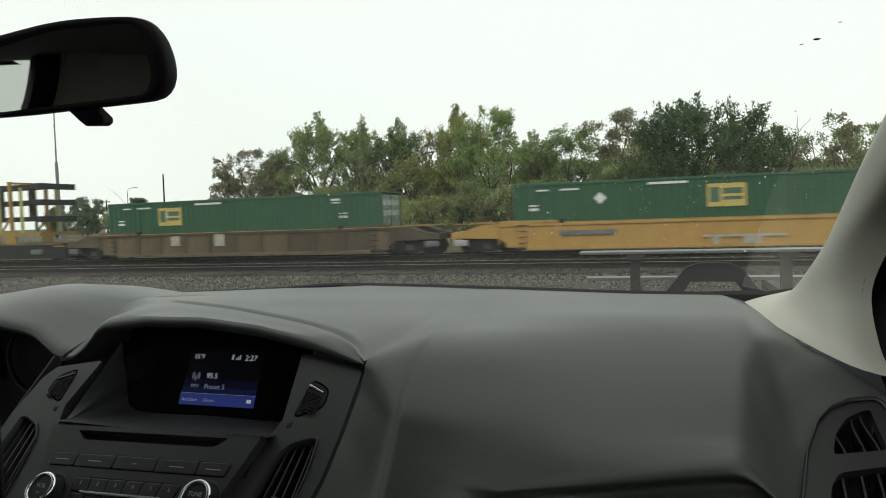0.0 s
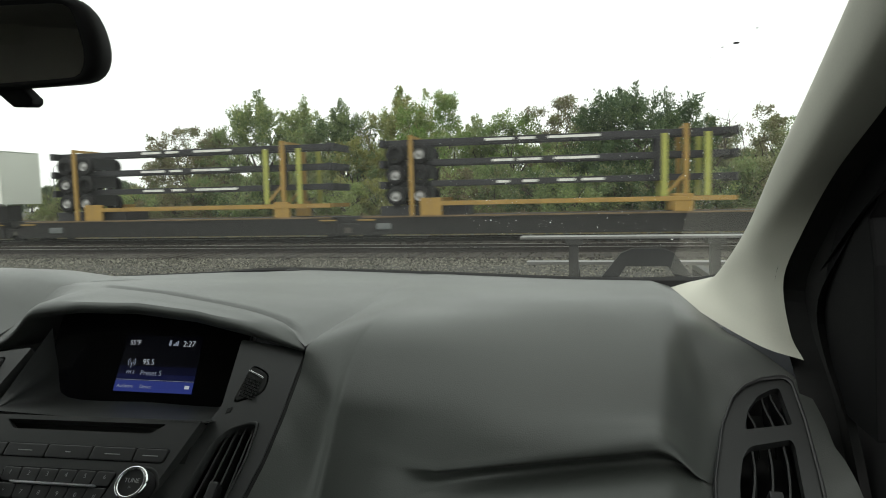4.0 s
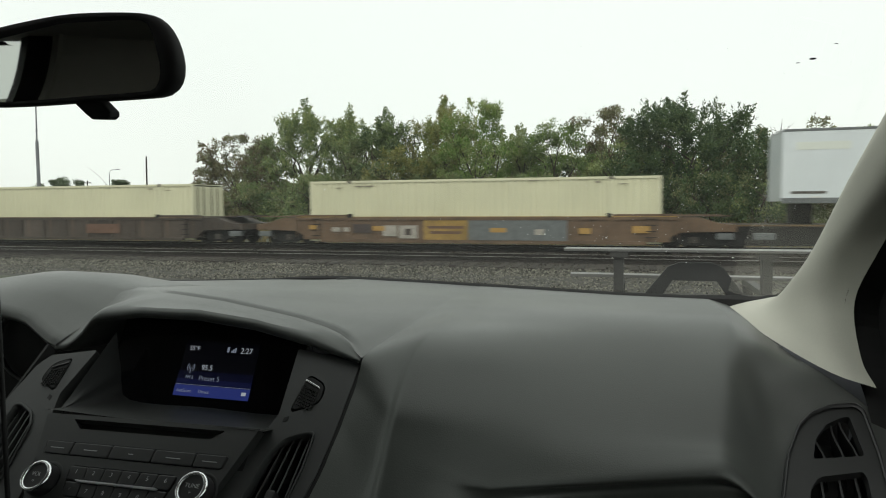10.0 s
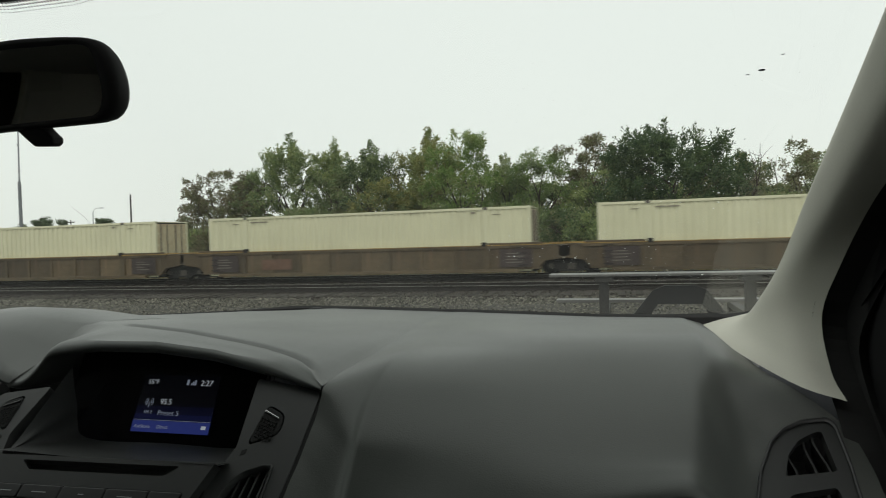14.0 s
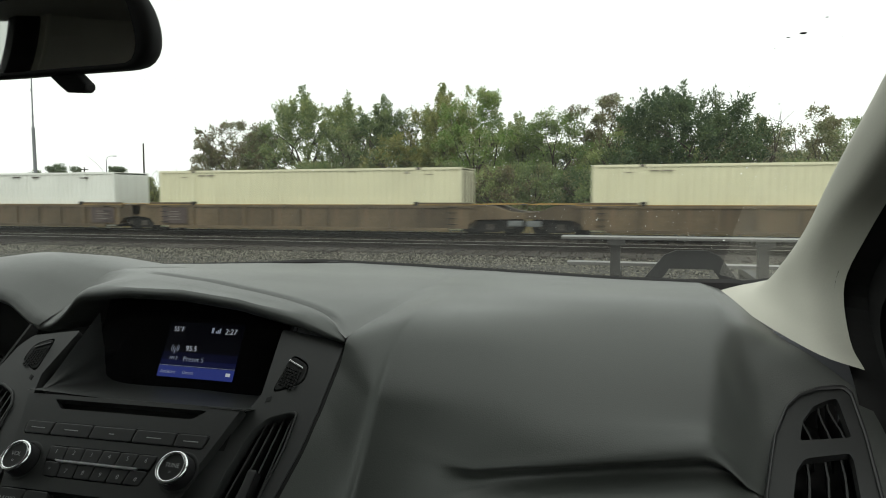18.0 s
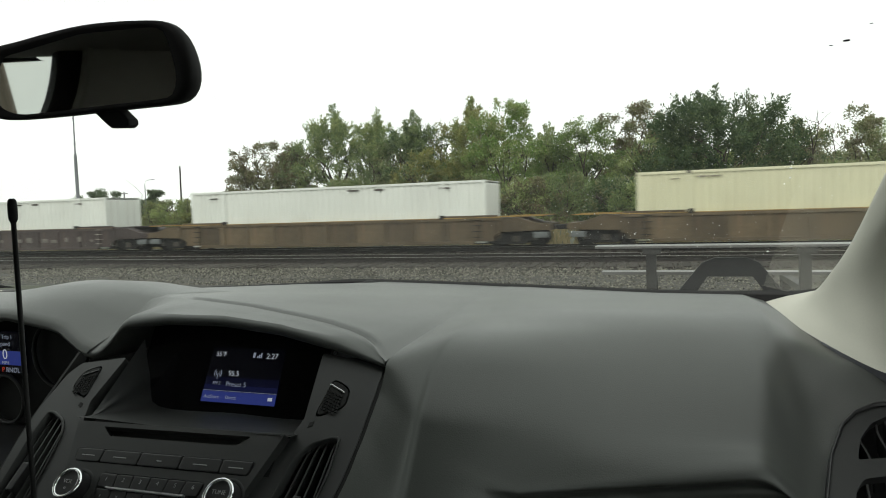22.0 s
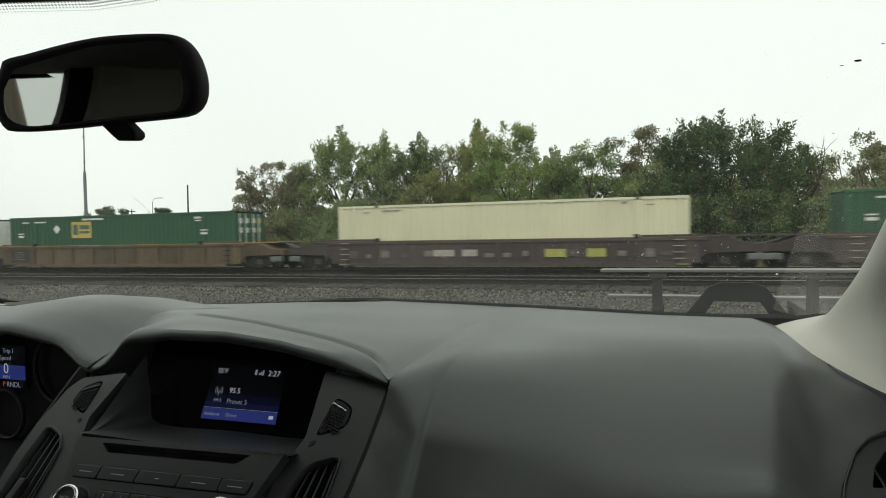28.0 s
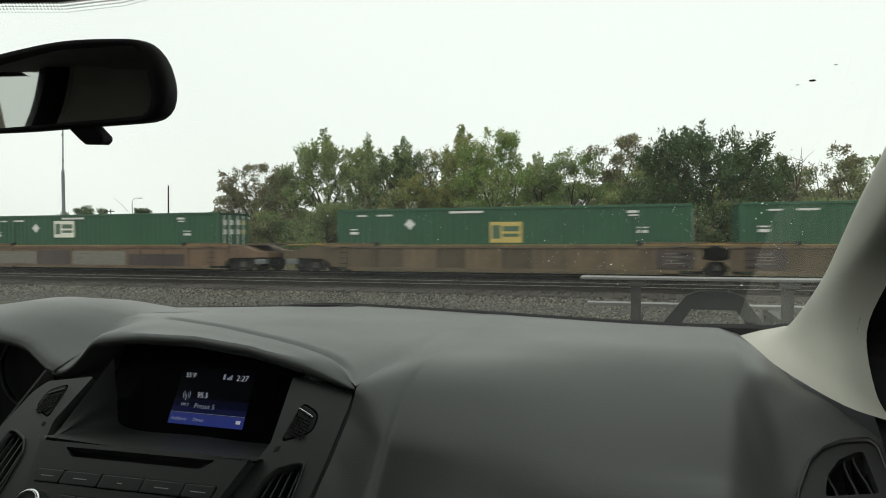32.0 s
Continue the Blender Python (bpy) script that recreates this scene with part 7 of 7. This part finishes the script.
def tree(x, y, top, width, material, label, seed, kind="round", low=1.2, density=1.0, leaf=0.30, mix=None, name="tree"):
    """A trunk with limbs, and a crown of leaf clumps with gaps; the crown reaches from low to top."""
    r = np.random.RandomState(seed)
    z0 = ground_z(y)
    t = thing(name, label, "tree", "trees along the far side", at=pose(x, y, z0))
    H = top - z0
    low -= z0
    R = width / 2
    n = int(185 * density ** 0.8 * (1 + R * H / 20))
    crest, fan = (0.97, 0.42) if kind == "round" else (0.79, 0.36)
    roots, ways, lengths = [], [], []
    lobes = [(r.uniform(-0.65, 0.65) * R, r.uniform(-0.5, 0.5) * R, r.uniform(0.66, 0.97) * H, r.uniform(0.16, 0.28) * R + 0.35) for _ in range(11)]
    lobes[0] = (0.0, 0.0, H - 0.3, 0.2 * R + 0.4)
    tries = 0
    while len(roots) < n and tries < 12 * n:
        tries += 1
        z = r.uniform(low, H * crest)
        u = (z - low) / (H - low)
        env = R * (0.70 + 0.50 * math.sin(math.pi * min(1, u * 0.95 + 0.12))) * (1.0 if u < 0.55 else max(0.10, 1 - ((u - 0.55) / 0.5) ** 1.7)) * 0.92
        a, q = r.uniform(0, 6.28), r.rand() ** 0.48
        px, py = env * q * math.cos(a), env * q * math.sin(a)
        g = noise.noise(Vector((px * 0.75 + seed, py * 0.75, z * 0.62)))
        if g < -0.10 and u > 0.12 and r.rand() < (0.8 if density < 1.15 else 0.45):
            continue
        if kind == "round" and u > 0.62:
            lx, ly, lz, lr = lobes[r.randint(0, 11)]
            b = r.normal(size=3)
            b *= lr * r.rand() ** 0.4 / np.linalg.norm(b)
            px, py, z = lx + b[0], ly + b[1], min(H - 0.45, lz - lr * 0.5 + b[2])
        out = np.array([px, py, 0.0]) / max(0.3, math.hypot(px, py))
        up = (1.15 if kind == "spire" else 0.30) * (0.5 + u)
        w = out * 0.75 + np.array([0, 0, up]) + r.normal(size=3) * 0.45
        w /= np.linalg.norm(w)
        for _ in range(4):
            d = w + r.normal(size=3) * fan
            d /= np.linalg.norm(d)
            k = r.uniform(0.45, 0.95) if kind == "round" else r.uniform(0.8, 1.60)
            roots.append((px, py, min(z, H - 0.15 - k * max(0, d[2]))))
            ways.append(d)
            lengths.append(k)
    if kind == "spire":
        for i in range(int(9 + 3.8 * R)):
            a, q = r.uniform(0, 6.28), r.rand() ** 0.5 if i > 2 else 0.12 + 0.1 * i
            px, py = 0.90 * R * q * math.cos(a), 0.90 * R * q * math.sin(a)
            tip = H * (1.0 - 0.30 * q ** 1.5) * (r.uniform(0.85, 1.0) if i else 1.0)
            lean = np.array([px / R * 0.85 + r.normal() * 0.12, py / R * 0.6, 1.0])
            lean /= np.linalg.norm(lean)
            k = r.uniform(2.2, 3.6)
            base = np.array([px, py, tip]) - lean * k
            sprigs = [(0.0, lean, k), (0.3, lean, k * 0.7)]
            for f in (0.05, 0.15, 0.25, 0.35, 0.45, 0.55, 0.65, 0.75, 0.84):
                w = lean + np.array([r.normal(), r.normal(), 0.2]) * 0.72
                sprigs.append((f, w / np.linalg.norm(w), 0.30 + 0.95 * (1 - f)))
            for f, w, m in sprigs:
                roots.append(tuple(base + lean * k * f))
                ways.append(w)
                lengths.append(m)
    roots, ways, lengths = np.array(roots), np.array(ways), np.array(lengths)
    bm = bmesh.new()
    fork = low + 0.25 * (H - low)
    limb(bm, (0, 0, -0.3), (0.1, 0, fork), 0.09 + 0.018 * H, 0.05 + 0.010 * H, r, 0.04)
    trunk = part("trunk", bm, M_BARK, t)
    bm = bmesh.new()
    for i in range(9):
        a = r.uniform(0, 6.28)
        q = (R * 0.65 * math.cos(a), R * 0.65 * math.sin(a), r.uniform(0.55, 0.80) * H)
        limb(bm, (0.1, 0, fork * r.uniform(0.75, 1.0)), q, 0.03 + 0.007 * H, 0.02, r)
        for _ in range(4):
            d = Vector(q) * r.uniform(0.7, 1.0)
            limb(bm, d, d + Vector((r.normal() * 0.7, r.normal() * 0.7, abs(r.normal()) * 0.9)), 0.02, 0.008, r)
    part("limb", bm, M_BARK, t)
    pick = r.rand(len(roots)) < (0.0 if mix is None else 0.35)
    spread = 0.10 if kind == "spire" else 0.19
    for choose, m in ((~pick, material), (pick, mix)):
        if m is not None:
            blades("crown", leaves(r, roots[choose], ways[choose], lengths[choose], 40, leaf, spread), m, t)
    return t


TREES = [
    (-37.9, 58.0, 8.45, 6.2, L_RUST, "rounded tree turning reddish brown beyond the tracks", "round", L_OLIVE, 1.8),
    (-34.0, 57.0, 7.70, 3.8, L_RUST, "thin reddish tree beside taller green ones", "round", L_GREEN, 1.0),
    (-30.3, 58.0, 11.7, 6.8, L_GREEN, "tall airy green tree with upright shoots", "spire", L_LIGHT, 0.70),
    (-26.4, 60.0, 11.4, 5.0, L_LIGHT, "pale yellow-green feathery tree", "spire", L_GREEN, 0.65),
    (-21.6, 57.0, 10.3, 4.4, L_GREEN, "narrow green tree with pointed top", "spire", L_DARK, 0.75),
    (-24.3, 56.0, 7.3, 3.6, L_GREEN, "smaller green tree among the tall ones", "round", L_OLIVE, 0.6),
    (-16.6, 60.0, 11.7, 6.0, L_YELLOW, "tall yellowing tree with upright branches", "spire", L_LIGHT, 1.0),
    (-12.7, 56.0, 10.6, 5.4, L_BRIGHT, "bright green broad-leaved tree", "round", L_LIGHT, 1.2),
    (-19.6, 55.0, 6.6, 4.2, L_YELLOW, "low yellow-green tree among taller ones", "round", L_GREEN, 0.8),
    (-9.6, 61.0, 8.9, 3.6, L_LIGHT, "small light green tree in the row", "spire", L_GREEN, 0.8),
    (-6.6, 60.0, 8.9, 6.4, L_GREEN, "rounded mid-green tree beyond the tracks", "round", L_BRIGHT, 1.0),
    (-1.6, 63.0, 10.2, 6.6, L_RUST, "brownish tree with a broad top", "round", L_OLIVE, 1.0),
    (-0.2, 58.0, 7.2, 5.4, L_LIGHT, "leafy green tree beside the dark one", "round", L_GREEN, 1.0),
    (4.6, 55.0, 10.2, 9.2, L_DARK, "large dense dark green tree with pointed shoots", "spire", L_DEEP, 1.9),
    (9.6, 57.0, 8.6, 6.2, L_OLIVE, "thinning tree with rusty and dark leaves", "round", L_DARK, 0.55),
    (13.4, 59.0, 8.0, 5.4, L_OLIVE, "sparse olive tree with visible twigs", "round", L_RUST, 0.55),
    (18.0, 62.0, 7.6, 6.4, L_GREEN, "green tree at the end of the row", "round", L_LIGHT, 0.9),
    (24.0, 60.0, 6.8, 7.0, L_GREEN, "green tree at the end of the row", "round", L_OLIVE, 0.9),
    (31.0, 60.0, 7.2, 7.0, L_DARK, "dark green tree at the end of the row", "round", L_OLIVE, 0.9),
]
for i, (x, y, top, w, lm, lab, kd, mx, den) in enumerate(TREES):
    tree(x, y, top, w * 1.15, lm, lab, 11 + i, kd, 0.6 if kd == "spire" else 0.3, den, 0.19, mx)
for i, (x, y, top, w, lm) in enumerate(((-98.0, 95.0, 6.8, 7.2, L_FAR), (-105.0, 95.0, 6.0, 2.6, L_FAR), (-86.3, 95.0, 6.0, 3.4, L_FAR), (-91.0, 97.0, 4.6, 3.0, L_FAR), (-62.0, 80.0, 4.3, 5.0, L_FAR), (-56.0, 84.0, 3.6, 6.0, L_FAR), (-70.0, 100.0, 3.6, 7.0, L_FAR), (-80.0, 110.0, 3.8, 8.0, L_FAR), (-52, 70, 3.2, 6, L_OLIVE))):
    tree(x, y, top, w, lm, "small tree on the flat land far beyond", 61 + i, "round", 0.2, 0.9, 0.30, None)
rb = random.Random(22)
for i, x in enumerate(np.arange(-37.5, 34.0, 4.4)):
    k = 0.62 if x < -20 else (0.92 if x < 8 else 0.72)
    tree(x + rb.uniform(-0.8, 0.8), 68 + rb.uniform(-2, 2), rb.uniform(6.8, 8.3) * k, rb.uniform(6.0, 7.4), (L_GREEN, L_OLIVE, L_GREEN, L_DARK)[i % 4], "green tree in the second row behind", 191 + i, "round" if i % 2 else "spire", 0.0, 0.7, 0.24, L_LIGHT if i % 3 else L_OLIVE)
rb = random.Random(21)
BUSH = (L_OLIVE, L_GREEN, L_YELLOW, L_GREEN, L_RUST, L_LIGHT, L_DARK, L_GREEN)
for i, x in enumerate(np.arange(-47.0, 31.0, 3.1)):
    y = 50.5 + rb.uniform(-1.5, 2.0) + (2 if x < -38 else 0)
    top = rb.uniform(2.4, 4.2) * (0.75 if x < -40 else 1)
    lm = L_DARK if 2 < x < 11 else BUSH[(i * 5) % 8]
    tree(x + rb.uniform(-0.6, 0.6), y, top, rb.uniform(4.2, 5.6), lm, "tangled bush under the trees", 91 + i, "round", -0.5, 0.85, 0.19, L_OLIVE if i % 3 else L_LIGHT, "bush")

# a leafless tree among them
r = np.random.RandomState(7)
bare = thing("bare_tree", "leafless grey tree with fine twigs", "tree", "trees along the far side", at=pose(-19.9, 58.5, ground_z(58.5)))
bm = bmesh.new()
limb(bm, (0, 0, -0.3), (0.1, 0, 4.2), 0.14, 0.09, r, 0.03)
part("trunk", bm, M_BARK, bare)
bm = bmesh.new()
for i in range(12):
    a = r.uniform(0, 6.28)
    q = Vector((1.5 * math.cos(a) * r.rand() ** 0.5, 1.2 * math.sin(a), r.uniform(6.8, 9.7)))
    s = Vector((0.1, 0, r.uniform(3.0, 4.3)))
    limb(bm, s, q, 0.05, 0.015, r)
    for _ in range(7):
        d = s.lerp(q, r.uniform(0.4, 0.98))
        limb(bm, d, d + Vector((r.normal() * 0.4, r.normal() * 0.3, r.uniform(0.3, 1.1))), 0.018, 0.007, r)
part("limb", bm, M_BARK, bare)

# rough grass and weeds behind the train
M_WEED = leaf_mat("dry_weeds", (0.12, 0.105, 0.045), (0.27, 0.22, 0.12))
r = np.random.RandomState(9)
n = 9000
px, py = r.uniform(-75, 30, n), 34 + 24 * r.rand(n) ** 1.4
pz = np.array([ground_z(v) for v in py])
h = r.uniform(0.25, 0.95, n)
w = r.uniform(0.03, 0.08, n)
lx = r.normal(size=n) * 0.18
v = np.stack([np.stack([px - w, py, pz - 0.05], 1), np.stack([px + w, py, pz - 0.05], 1), np.stack([px + w * 0.6 + lx * h, py, pz + h * 0.7], 1), np.stack([px + lx * h * 1.6, py, pz + h], 1)], 1).reshape(-1, 3)
weeds = blades("weeds", v, M_WEED, None)
tagged(weeds, "dry brownish weeds and rough grass behind the tracks", "weeds", kind="stuff")


def motions():
    """The train rolls past at an even speed; the radio is pushed aside late on."""
    for ob, u in MOVING:
        walk(ob, [(0, pose(u - SPEED * 13, 0, 0)), (32, pose(u + SPEED * 19, 0, 0))])
    walk(radio, [(0, pose(0.033, 0.35, 0.61)), (21.9, pose(0.033, 0.35, 0.61)), (22.05, pose(0.033, 0.35, 0.61)), (22.3, pose(-0.125, 0.22, 0.61)), (22.45, pose(-0.125, 0.22, 0.61)), (32, pose(-0.125, 0.22, 0.61))])


motions()
